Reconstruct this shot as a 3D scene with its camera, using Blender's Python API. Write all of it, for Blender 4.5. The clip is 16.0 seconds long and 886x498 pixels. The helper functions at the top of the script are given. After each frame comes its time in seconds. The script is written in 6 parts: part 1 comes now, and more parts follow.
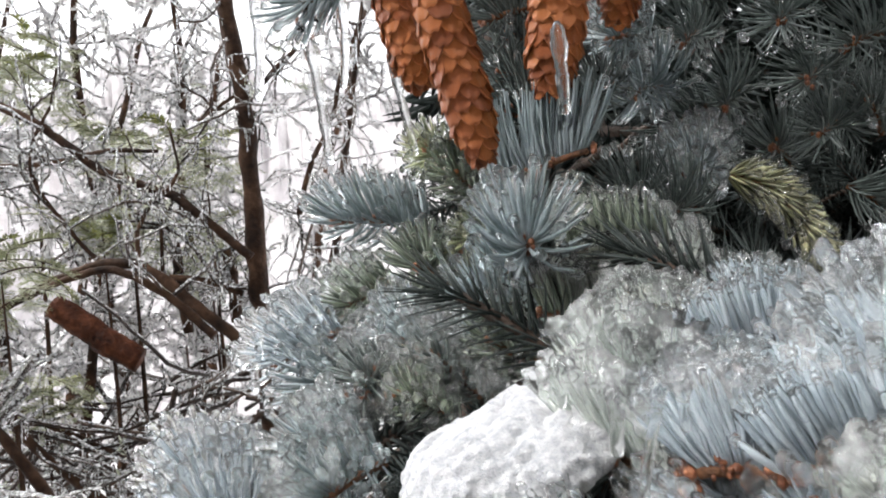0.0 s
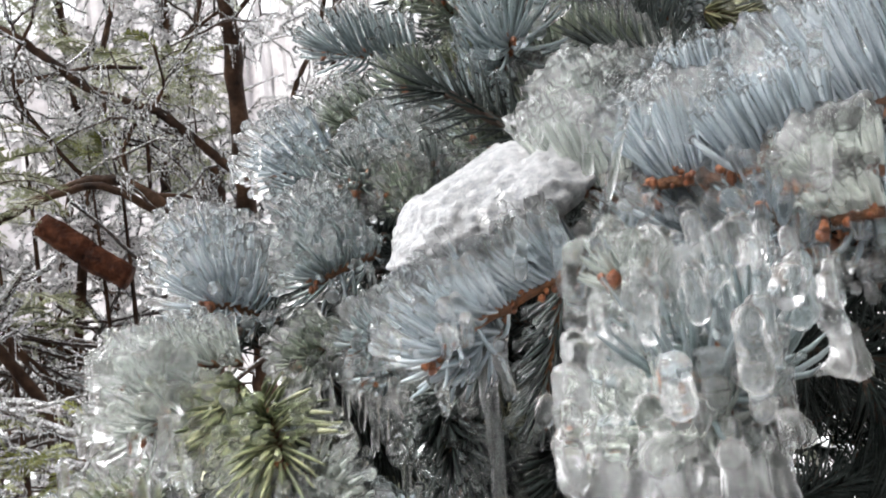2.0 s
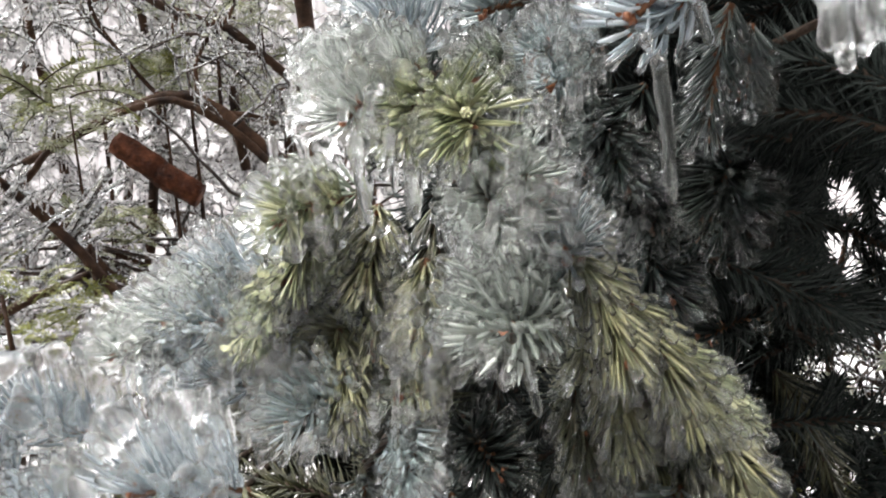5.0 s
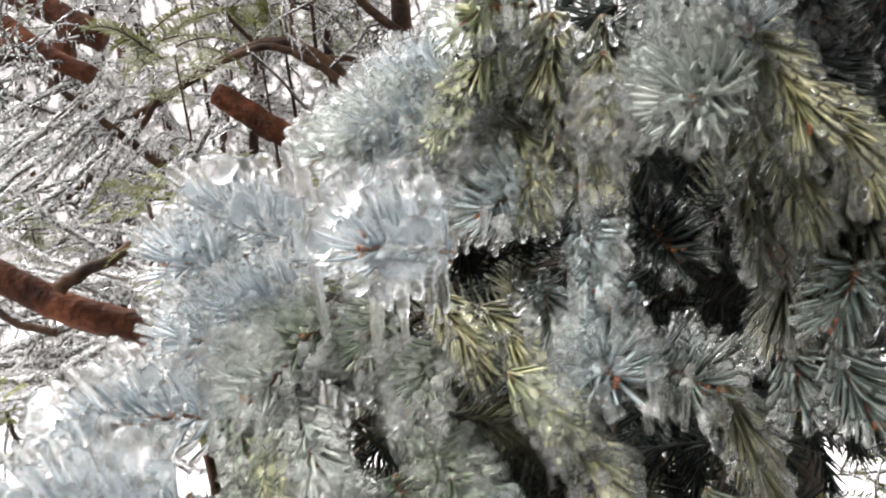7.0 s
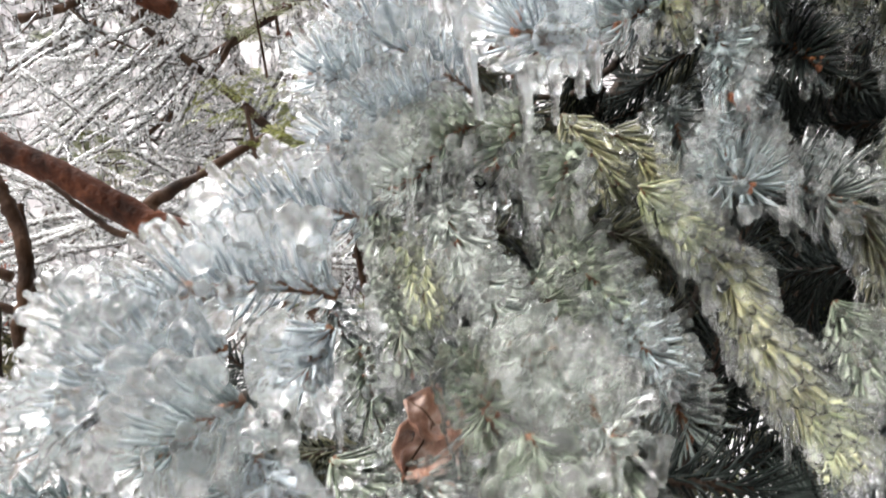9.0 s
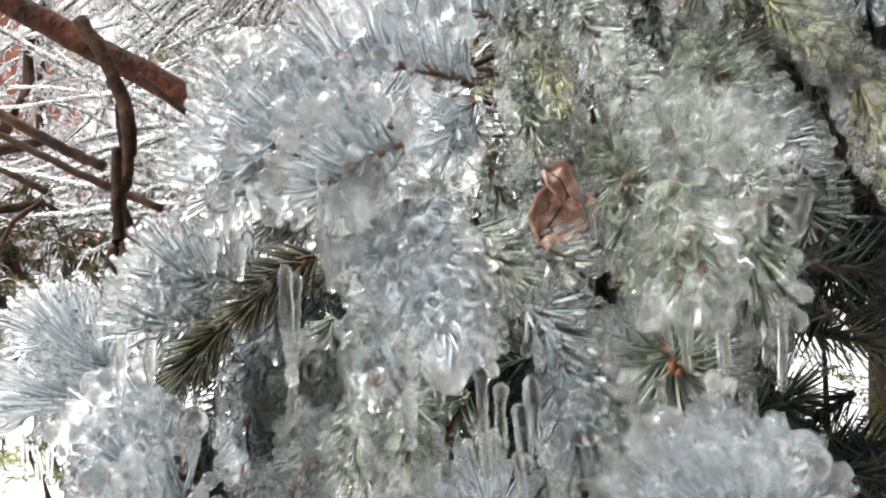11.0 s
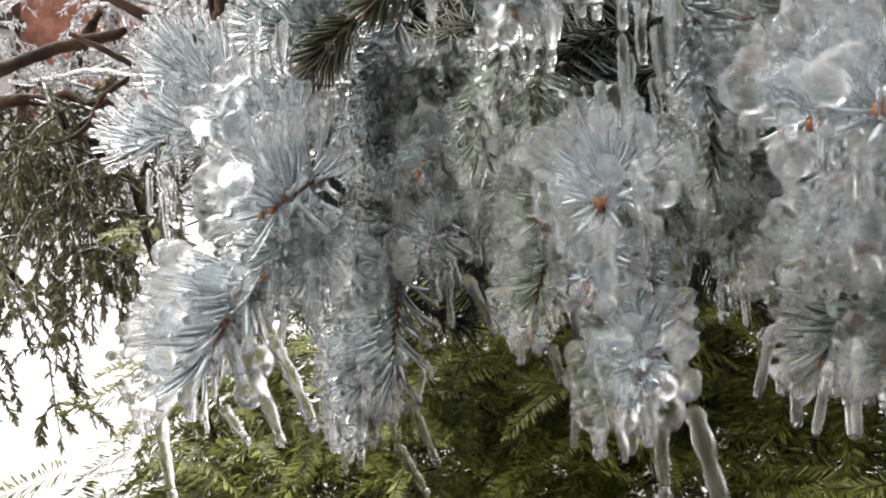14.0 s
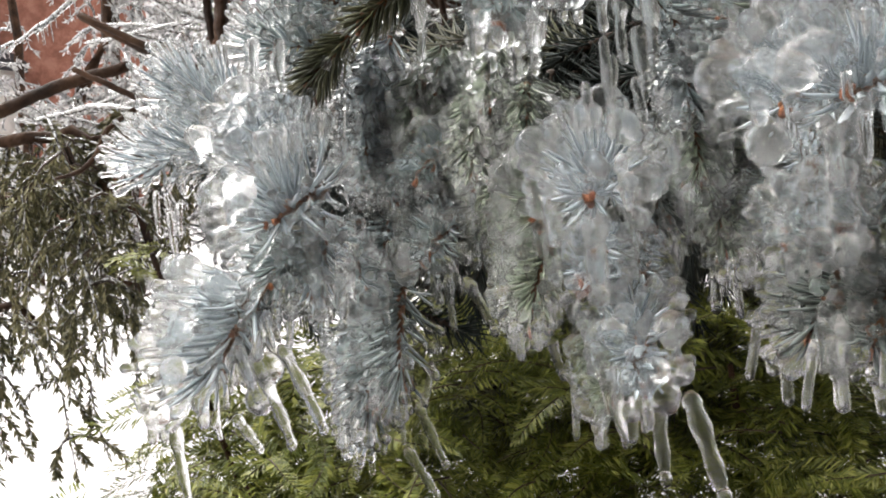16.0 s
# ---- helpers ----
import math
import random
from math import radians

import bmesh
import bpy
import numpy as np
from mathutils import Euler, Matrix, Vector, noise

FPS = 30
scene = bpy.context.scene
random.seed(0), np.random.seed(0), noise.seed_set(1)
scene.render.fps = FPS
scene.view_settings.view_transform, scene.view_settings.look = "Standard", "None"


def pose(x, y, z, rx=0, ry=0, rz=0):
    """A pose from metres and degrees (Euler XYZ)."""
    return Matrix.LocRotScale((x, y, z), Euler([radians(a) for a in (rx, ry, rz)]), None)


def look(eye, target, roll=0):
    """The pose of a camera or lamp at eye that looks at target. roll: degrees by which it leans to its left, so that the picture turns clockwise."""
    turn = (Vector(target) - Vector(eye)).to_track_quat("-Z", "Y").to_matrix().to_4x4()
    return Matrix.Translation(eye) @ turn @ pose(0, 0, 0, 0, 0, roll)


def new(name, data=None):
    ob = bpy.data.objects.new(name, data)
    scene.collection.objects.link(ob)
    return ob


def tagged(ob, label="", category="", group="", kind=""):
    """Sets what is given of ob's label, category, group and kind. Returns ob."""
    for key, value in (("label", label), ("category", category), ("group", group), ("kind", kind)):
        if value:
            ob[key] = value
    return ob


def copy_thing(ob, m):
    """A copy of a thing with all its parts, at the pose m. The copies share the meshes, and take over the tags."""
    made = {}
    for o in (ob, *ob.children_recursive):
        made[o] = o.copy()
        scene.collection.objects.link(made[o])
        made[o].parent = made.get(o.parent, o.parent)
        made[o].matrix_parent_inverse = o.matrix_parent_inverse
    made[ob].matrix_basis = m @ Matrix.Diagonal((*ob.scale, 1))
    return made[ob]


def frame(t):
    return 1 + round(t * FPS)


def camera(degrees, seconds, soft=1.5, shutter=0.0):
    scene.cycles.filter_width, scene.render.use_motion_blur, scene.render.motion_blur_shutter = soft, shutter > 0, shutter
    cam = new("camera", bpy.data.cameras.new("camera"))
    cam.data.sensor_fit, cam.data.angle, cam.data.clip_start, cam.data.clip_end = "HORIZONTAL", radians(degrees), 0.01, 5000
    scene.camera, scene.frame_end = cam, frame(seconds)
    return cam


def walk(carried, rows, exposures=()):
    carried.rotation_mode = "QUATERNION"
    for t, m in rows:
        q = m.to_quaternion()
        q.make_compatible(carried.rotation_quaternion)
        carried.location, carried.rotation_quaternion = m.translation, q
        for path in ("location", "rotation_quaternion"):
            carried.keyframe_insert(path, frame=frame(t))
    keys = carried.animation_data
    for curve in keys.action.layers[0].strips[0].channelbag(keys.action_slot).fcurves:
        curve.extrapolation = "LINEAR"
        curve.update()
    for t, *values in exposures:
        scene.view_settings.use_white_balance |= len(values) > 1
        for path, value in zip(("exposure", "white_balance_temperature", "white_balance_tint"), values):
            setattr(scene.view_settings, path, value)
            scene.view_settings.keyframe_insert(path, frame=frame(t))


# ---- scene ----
cam = camera(53.1, 16.0, soft=1.85, shutter=0.4)
METRES, EYE, TILT, LEAN, TURN = 0.5, 1.45, 9.0, 5.0, 0.0
ROWS = [
    (0.0, 0.0, 0.0, 0.0, -0.0, 0.0, 0.0),
    (0.5, 0.0094, -0.0143, -0.0153, -0.17, -0.78, 0.24),
    (1.0, 0.0124, -0.0247, -0.0446, -0.58, -1.17, -1.03),
    (1.5, 0.0061, -0.0327, -0.0812, -0.66, -2.87, -1.46),
    (2.0, -0.0008, -0.0494, -0.1031, -0.85, -4.19, 0.0),
    (2.5, -0.021, -0.0583, -0.1301, -0.94, -4.64, -0.8),
    (3.0, -0.0362, -0.0695, -0.1535, -0.23, -5.11, -0.52),
    (3.5, -0.0517, -0.0819, -0.1763, 0.33, -5.48, -0.56),
    (4.0, -0.063, -0.0889, -0.2095, 0.99, -6.08, -0.96),
    (6.5, -0.1365, -0.1521, -0.3529, 5.89, -9.74, 1.99),
    (7.0, -0.157, -0.1744, -0.3829, 7.62, -10.35, 2.54),
    (7.5, -0.1817, -0.1912, -0.4113, 9.22, -10.89, 2.74),
    (8.0, -0.1896, -0.207, -0.434, 10.32, -11.21, 3.32),
    (8.5, -0.1952, -0.2184, -0.4584, 10.9, -11.63, 3.03),
    (9.0, -0.2152, -0.2331, -0.4949, 11.55, -12.72, 2.45),
    (11.5, -0.2729, -0.3127, -0.6283, 16.37, -17.12, 1.49),
    (12.0, -0.2845, -0.3221, -0.657, 17.06, -18.24, 1.47),
    (12.5, -0.2847, -0.3437, -0.6833, 18.1, -19.17, 1.47),
    (13.0, -0.2885, -0.366, -0.7114, 18.76, -19.76, 1.28),
    (13.5, -0.2897, -0.3759, -0.7531, 19.6, -20.56, 0.94),
    (14.0, -0.291, -0.3892, -0.7903, 19.61, -19.6, 1.84),
    (14.5, -0.2831, -0.4001, -0.805, 19.59, -18.6, 3.42),
    (15.0, -0.2764, -0.4076, -0.7996, 19.4, -18.59, 4.02),
    (15.5, -0.2749, -0.4115, -0.7963, 19.39, -18.45, 4.08),
    (16.0, -0.2767, -0.4115, -0.797, 19.3, -18.19, 4.2),
]
EXPOSURES = [(0.0, 1.22, 6330, 10), (2.0, 1.05, 6330, 10), (4.0, 1.12, 6450, 10), (6.5, 1.40, 6550, 10), (9.0, 1.43, 6500, 10), (11.5, 1.33, 6480, 10), (13.5, 1.06, 6540, 10), (16.0, 1.06, 6620, 10)]
walk(cam, [(t, pose(0, 0, EYE, TILT, LEAN, TURN) @ pose(METRES * x, METRES * y, METRES * z, 90 + pitch, roll, yaw)) for t, x, y, z, yaw, pitch, roll in ROWS], EXPOSURES)

# ---- world, sun, exposure ----
world = bpy.data.worlds.new("overcast_sky")
scene.world = world
world.use_nodes = True
wn, wl = world.node_tree.nodes, world.node_tree.links
wn.clear()
sky = wn.new("ShaderNodeTexSky")
sky.sky_type, sky.sun_disc = "NISHITA", False
sky.sun_elevation, sky.sun_rotation = radians(48), radians(-60)
sky.air_density, sky.dust_density, sky.ozone_density = 1.0, 6.0, 1.0
cloud = wn.new("ShaderNodeHueSaturation")
cloud.inputs["Saturation"].default_value = 0.06
back, wout = wn.new("ShaderNodeBackground"), wn.new("ShaderNodeOutputWorld")
back.inputs["Strength"].default_value = 0.15
wl.new(sky.outputs["Color"], cloud.inputs["Color"])
wl.new(cloud.outputs["Color"], back.inputs["Color"])
wl.new(back.outputs["Background"], wout.inputs["Surface"])
sun_data = bpy.data.lights.new("sun", "SUN")
sun_data.energy, sun_data.angle, sun_data.color = 1.5, radians(12), (1.0, 0.955, 0.90)
sun = new("sun", sun_data)
sun.matrix_world = look((0, 0, 0), (0.50, 0.45, -0.85))


# ---- materials ----
def material(name, colours, rough=0.7, scale=40.0, bump=0.3, bump_scale=200.0, island=False, spec=0.3, distance=0.001, objects=False):
    """A rough natural surface: colours run over two sizes of noise, each loose piece a little different."""
    m = bpy.data.materials.new(name)
    m.use_nodes = True
    nt = m.node_tree
    nodes, links = nt.nodes, nt.links
    b = nodes["Principled BSDF"]
    b.inputs["Roughness"].default_value = rough
    b.inputs["Specular IOR Level"].default_value = spec
    co = nodes.new("ShaderNodeTexCoord")
    n1, n2 = nodes.new("ShaderNodeTexNoise"), nodes.new("ShaderNodeTexNoise")
    n1.inputs["Scale"].default_value, n1.inputs["Detail"].default_value = scale, 4.0
    n2.inputs["Scale"].default_value, n2.inputs["Detail"].default_value = bump_scale, 3.0
    add = nodes.new("ShaderNodeMath")
    add.operation = "MULTIPLY_ADD"
    add.inputs[1].default_value = 0.35
    ramp = nodes.new("ShaderNodeValToRGB")
    for i, c in enumerate(colours):
        pos = 0.3 + 0.4 * i / max(1, len(colours) - 1)
        e = ramp.color_ramp.elements[i] if i < 2 else ramp.color_ramp.elements.new(pos)
        e.position, e.color = pos, (*c, 1)
    for n in (n1, n2):
        links.new(co.outputs["Object"], n.inputs["Vector"])
    links.new(n2.outputs["Fac"], add.inputs[0])
    mix = nodes.new("ShaderNodeMath")
    mix.operation = "SUBTRACT"
    links.new(n1.outputs["Fac"], add.inputs[2])
    links.new(add.outputs[0], mix.inputs[0])
    mix.inputs[1].default_value = 0.175
    last = mix
    if island or objects:
        src = nodes.new("ShaderNodeNewGeometry" if island else "ShaderNodeObjectInfo")
        jit = nodes.new("ShaderNodeMath")
        jit.operation = "MULTIPLY_ADD"
        links.new(src.outputs["Random Per Island" if island else "Random"], jit.inputs[0])
        jit.inputs[1].default_value = 0.4
        shift = nodes.new("ShaderNodeMath")
        shift.operation = "SUBTRACT"
        shift.inputs[1].default_value = 0.2
        links.new(last.outputs[0], jit.inputs[2])
        links.new(jit.outputs[0], shift.inputs[0])
        last = shift
    links.new(last.outputs[0], ramp.inputs["Fac"])
    links.new(ramp.outputs["Color"], b.inputs["Base Color"])
    bp = nodes.new("ShaderNodeBump")
    bp.inputs["Strength"].default_value, bp.inputs["Distance"].default_value = bump, distance
    links.new(n2.outputs["Fac"], bp.inputs["Height"])
    links.new(bp.outputs["Normal"], b.inputs["Normal"])
    return m


def ice_material(name, clear=0.3, milk=0.1, rough=0.012, bump=0.25, scale=260.0, distance=0.0006):
    """Wet clear ice: refracting, with some haze of fine bubbles, thin enough to let light straight through in part."""
    m = bpy.data.materials.new(name)
    m.use_nodes = True
    nt = m.node_tree
    nodes, links = nt.nodes, nt.links
    b = nodes["Principled BSDF"]
    b.inputs["Base Color"].default_value = (0.985, 0.99, 0.99, 1)
    b.inputs["Roughness"].default_value = rough
    b.inputs["IOR"].default_value = 1.31
    b.inputs["Transmission Weight"].default_value = 1.0
    co, n1, n2 = nodes.new("ShaderNodeTexCoord"), nodes.new("ShaderNodeTexNoise"), nodes.new("ShaderNodeTexNoise")
    n1.inputs["Scale"].default_value = scale
    n2.inputs["Scale"].default_value, n2.inputs["Detail"].default_value = 90.0, 4.0
    bp = nodes.new("ShaderNodeBump")
    bp.inputs["Strength"].default_value, bp.inputs["Distance"].default_value = bump, distance
    links.new(co.outputs["Object"], n1.inputs["Vector"])
    links.new(co.outputs["Object"], n2.inputs["Vector"])
    links.new(n1.outputs["Fac"], bp.inputs["Height"])
    n3, fine = nodes.new("ShaderNodeTexNoise"), nodes.new("ShaderNodeBump")
    n3.inputs["Scale"].default_value, n3.inputs["Detail"].default_value = scale * 3.5, 1.0
    fine.inputs["Strength"].default_value, fine.inputs["Distance"].default_value = min(1.0, bump * 1.6), distance * 0.45
    links.new(co.outputs["Object"], n3.inputs["Vector"])
    links.new(n3.outputs["Fac"], fine.inputs["Height"])
    links.new(bp.outputs["Normal"], fine.inputs["Normal"])
    links.new(fine.outputs["Normal"], b.inputs["Normal"])
    thin = nodes.new("ShaderNodeBsdfTransparent")
    thin.inputs["Color"].default_value = (0.985, 0.99, 0.99, 1)
    mix1, mix2 = nodes.new("ShaderNodeMixShader"), nodes.new("ShaderNodeMixShader")
    mix1.inputs["Fac"].default_value = clear
    haze = nodes.new("ShaderNodeBsdfDiffuse")
    haze.inputs["Color"].default_value = (0.85, 0.86, 0.87, 1)
    rng = nodes.new("ShaderNodeMapRange")
    rng.inputs["From Min"].default_value, rng.inputs["From Max"].default_value = 0.5, 0.66
    rng.inputs["To Min"].default_value, rng.inputs["To Max"].default_value = milk * 0.35, min(0.8, milk * 3.6)
    links.new(n2.outputs["Fac"], rng.inputs["Value"])
    links.new(rng.outputs["Result"], mix2.inputs["Fac"])
    links.new(b.outputs["BSDF"], mix1.inputs[1])
    links.new(thin.outputs["BSDF"], mix1.inputs[2])
    links.new(mix1.outputs["Shader"], mix2.inputs[1])
    links.new(haze.outputs["BSDF"], mix2.inputs[2])
    links.new(mix2.outputs["Shader"], nodes["Material Output"].inputs["Surface"])
    return m


NEEDLE = {
    "B": material("needle_blue", [(0.11, 0.145, 0.15), (0.20, 0.245, 0.26), (0.31, 0.36, 0.38)], 0.4, 60, 0.1, 900, True, 0.6, 0.0002),
    "W": material("needle_pale", [(0.22, 0.25, 0.23), (0.33, 0.365, 0.34), (0.42, 0.45, 0.42)], 0.4, 60, 0.1, 900, True, 0.6, 0.0002),
    "G": material("needle_green", [(0.070, 0.09, 0.062), (0.13, 0.16, 0.115), (0.22, 0.25, 0.195)], 0.4, 60, 0.1, 900, True, 0.6, 0.0002),
    "Y": material("needle_yellow_green", [(0.09, 0.11, 0.05), (0.17, 0.19, 0.095), (0.29, 0.30, 0.17)], 0.4, 60, 0.1, 900, True, 0.6, 0.0002),
    "O": material("needle_olive", [(0.05, 0.054, 0.022), (0.105, 0.11, 0.048), (0.20, 0.195, 0.10)], 0.45, 60, 0.1, 900, True, 0.5, 0.0002),
    # D and T: blue needles darkened in colour for shoots in shade
    "D": material("needle_shaded_blue", [(0.008, 0.011, 0.010), (0.018, 0.024, 0.022), (0.045, 0.054, 0.052)], 0.6, 60, 0.1, 900, True, 0.1, 0.0002),
    "T": material("needle_half_shaded_blue", [(0.034, 0.046, 0.042), (0.066, 0.085, 0.080), (0.135, 0.158, 0.152)], 0.45, 60, 0.1, 900, True, 0.5, 0.0002),
    # K: the olive of O with shade put into the colour
    "K": material("needle_shaded_olive", [(0.016, 0.018, 0.007), (0.036, 0.039, 0.016), (0.085, 0.083, 0.04)], 0.45, 60, 0.1, 900, True, 0.5, 0.0002),
    "P": material("needle_pale_blue", [(0.20, 0.245, 0.275), (0.30, 0.355, 0.395), (0.42, 0.47, 0.51)], 0.4, 60, 0.1, 900, True, 0.6, 0.0002),
}
STEM = material("shoot_bark", [(0.04, 0.019, 0.010), (0.09, 0.038, 0.016), (0.18, 0.075, 0.03)], 0.6, 300, 0.8, 900)
BUD = material("bud_scales", [(0.09, 0.028, 0.011), (0.18, 0.055, 0.018), (0.30, 0.11, 0.035)], 0.35, 400, 0.6, 1500, spec=0.6)
ICE = {1: ice_material("clear_ice", 0.15, 0.007, bump=0.3, scale=300.0), 2: ice_material("glaze_ice", 0.14, 0.013, bump=0.32, scale=300.0, distance=0.0008), 3: ice_material("thick_ice", 0.12, 0.013, 0.002, bump=0.35, scale=380.0, distance=0.0006),
       4: ice_material("drop_ice", 0.10, 0.028, bump=0.3, distance=0.0009)}
ICICLE = ice_material("icicle_ice", 0.20, 0.012, 0.004, 0.45, 300.0, 0.0009)
SNOW = material("old_snow", [(0.26, 0.27, 0.285), (0.36, 0.365, 0.375), (0.48, 0.48, 0.49)], 0.5, 420, 1.0, 1500, spec=0.35, distance=0.0010)
GROUND = material("ground_snow", [(0.60, 0.585, 0.59), (0.74, 0.73, 0.735), (0.82, 0.815, 0.82)], 0.7, 1.2, 0.6, 9, distance=0.05)
CONE = material("cone_scale", [(0.14, 0.035, 0.009), (0.25, 0.068, 0.016), (0.34, 0.115, 0.032)], 0.5, 120, 0.5, 700, objects=True)
CONE_CORE = material("cone_core", [(0.10, 0.03, 0.01), (0.16, 0.05, 0.015)], 0.8, 100, 0.5, 500)
BARK = material("dark_wet_bark", [(0.012, 0.006, 0.004), (0.036, 0.018, 0.010), (0.085, 0.046, 0.027)], 0.65, 14, 1.0, 60, spec=0.15, distance=0.006)
RED_BARK = material("red_brown_bark", [(0.018, 0.006, 0.003), (0.060, 0.019, 0.009), (0.14, 0.050, 0.024)], 0.65, 16, 1.0, 70, spec=0.12, distance=0.008)
TWIG = material("twig_bark", [(0.018, 0.011, 0.008), (0.04, 0.024, 0.017), (0.085, 0.055, 0.04)], 0.6, 40, 0.5, 200, True)
SPRUCE_BARK = material("spruce_bark", [(0.022, 0.015, 0.011), (0.05, 0.031, 0.021)], 0.8, 30, 1.0, 120, distance=0.004)
SPRAY = material("evergreen_spray", [(0.045, 0.045, 0.018), (0.10, 0.095, 0.038), (0.20, 0.18, 0.09)], 0.55, 5, 0.2, 200, True, 0.4)
RIME = material("rime_spray", [(0.42, 0.41, 0.41), (0.60, 0.59, 0.59), (0.78, 0.77, 0.775)], 0.5, 5, 0.2, 200, True, 0.4)
SPRAY_PALE = material("frosted_spray", [(0.24, 0.26, 0.17), (0.40, 0.42, 0.32), (0.60, 0.61, 0.55)], 0.5, 5, 0.2, 200, True, 0.5)
YEW = material("yew_needle", [(0.048, 0.062, 0.008), (0.112, 0.130, 0.018), (0.23, 0.24, 0.05)], 0.45, 25, 0.1, 300, True, 0.25)
YEW_BRIGHT = material("yew_needle_bright", [(0.10, 0.12, 0.02), (0.18, 0.20, 0.035), (0.28, 0.29, 0.07)], 0.4, 25, 0.1, 300, True, 0.5)
YEW_FROSTED = material("yew_needle_frosted", [(0.18, 0.20, 0.09), (0.30, 0.32, 0.18), (0.50, 0.51, 0.40)], 0.4, 25, 0.1, 300, True, 0.5)
FROST = ice_material("twig_ice", 0.12, 0.34, 0.06, 0.3, 120.0)
LEAF = material("dead_leaf", [(0.19, 0.08, 0.045), (0.37, 0.20, 0.145), (0.58, 0.44, 0.39)], 0.4, 150, 0.8, 500, spec=0.6)


snow_skin = SNOW.node_tree.nodes["Principled BSDF"]
snow_skin.inputs["Subsurface Weight"].default_value = 0.5
snow_skin.inputs["Subsurface Radius"].default_value = (1.0, 1.0, 1.0)
snow_skin.inputs["Subsurface Scale"].default_value = 0.004


# ---- mesh helpers ----
def unit(v):
    return v / np.maximum(np.linalg.norm(v, axis=-1, keepdims=True), 1e-9)


def ball(level):
    bm = bmesh.new()
    bmesh.ops.create_icosphere(bm, subdivisions=level, radius=1.0)
    bm.verts.ensure_lookup_table()
    out = np.array([v.co[:] for v in bm.verts]), np.array([[v.index for v in f.verts] for f in bm.faces])
    bm.free()
    return out


BALLS = {1: ball(1), 2: ball(2)}


class Shape:
    """Collects vertices and faces of one mesh."""

    def __init__(self):
        self.v, self.f, self.n = [], [], 0

    def add(self, verts, faces):
        self.v.append(np.asarray(verts, float).reshape(-1, 3))
        self.f.extend((np.asarray(faces) + self.n).tolist())
        self.n += len(self.v[-1])

    def tubes(self, pts, rad, sides=3, caps=True):
        """Many tubes at once: pts (N, K, 3), rad (N, K)."""
        pts, rad = np.asarray(pts, float), np.asarray(rad, float)
        n, k = rad.shape
        tan = unit(np.gradient(pts, axis=1))
        ref = np.where(np.abs(tan[..., 2:3]) > 0.9, np.array([1.0, 0, 0]), np.array([0, 0, 1.0]))
        u = unit(np.cross(ref, tan))
        w = np.cross(tan, u)
        ang = np.arange(sides) * 2 * np.pi / sides
        ring = pts[:, :, None] + rad[:, :, None, None] * (u[:, :, None] * np.cos(ang)[:, None] + w[:, :, None] * np.sin(ang)[:, None])
        idx = np.arange(n * k * sides).reshape(n, k, sides)
        a, b = idx[:, :-1], idx[:, 1:]
        quads = np.stack([a, np.roll(a, -1, 2), np.roll(b, -1, 2), b], -1).reshape(-1, 4)
        start = self.n
        self.add(ring, quads)
        if caps:
            self.f.extend((idx[:, 0, ::-1] + start).tolist())
            self.f.extend((idx[:, -1] + start).tolist())

    def balls(self, centres, rad, stretch=None, level=2):
        centres, rad = np.asarray(centres, float).reshape(-1, 3), np.asarray(rad, float).reshape(-1)
        n = len(rad)
        if not n:
            return
        s = np.ones(n) if stretch is None else stretch
        verts, faces = BALLS[level]
        shape = verts[None] * rad[:, None, None]
        shape[..., 2] *= s[:, None]
        f = faces[None] + (np.arange(n) * len(verts))[:, None, None]
        self.add(shape + centres[:, None], f.reshape(-1, 3))

    def mesh(self, name, mat, smooth=True):
        me = bpy.data.meshes.new(name)
        me.from_pydata(np.concatenate(self.v).tolist() if self.v else [], [], self.f)
        me.materials.append(mat)
        if smooth:
            me.polygons.foreach_set("use_smooth", [True] * len(me.polygons))
        me.update()
        return me


def part(name, shape, mat, parent, label="", smooth=True):
    ob = new(name, shape.mesh(name, mat, smooth))
    ob.parent = parent
    return tagged(ob, label)


def thing(name, label, category, group="", kind=""):
    return tagged(new(name), label, category, group, kind)


def curve(points, k):
    """A smooth line of k places through a few places (x, y, z, radius)."""
    p = np.asarray(points, float)
    s = np.concatenate([[0], np.cumsum(np.linalg.norm(np.diff(p[:, :3], axis=0), axis=1))])
    t = np.linspace(0, s[-1], k)
    out = np.stack([np.interp(t, s, p[:, i]) for i in range(p.shape[1])], 1)
    for _ in range(2):
        out[1:-1] = 0.25 * out[:-2] + 0.5 * out[1:-1] + 0.25 * out[2:]
    return out


# ---- the blue spruce ----
SHAPES = {0: (0.25, 0.0, 0.55, 0.0012, 0.0014, 0.0008), 1: (0.75, 0.55, 0.45, 0.0011, 0.0023, 0.0010),
          2: (1.0, 0.75, 0.38, 0.0013, 0.0026, 0.0012), 3: (1.0, 0.5, 0.10, 0.0018, 0.0030, 0.0011), 4: (0.5, 0.0, 0.45, 0.0011, 0.0, 0.0010)}
TONE = {"B": "blue-green", "W": "pale grey-green", "G": "grey-green", "Y": "yellow-green", "O": "olive-green", "D": "shade-darkened blue-green", "T": "half-shaded blue-green", "P": "pale blue", "K": "shade-darkened olive-green"}
COAT = {0: "with a few clear drops", 1: "glazed with clear ice drops", 2: "coated in clear ice", 3: "sealed in thick lumpy ice", 4: "hung with large clear ice drops"}
spruce = thing("blue_spruce", "blue spruce branches weighed down with clear ice", "spruce tree")
shoots = []


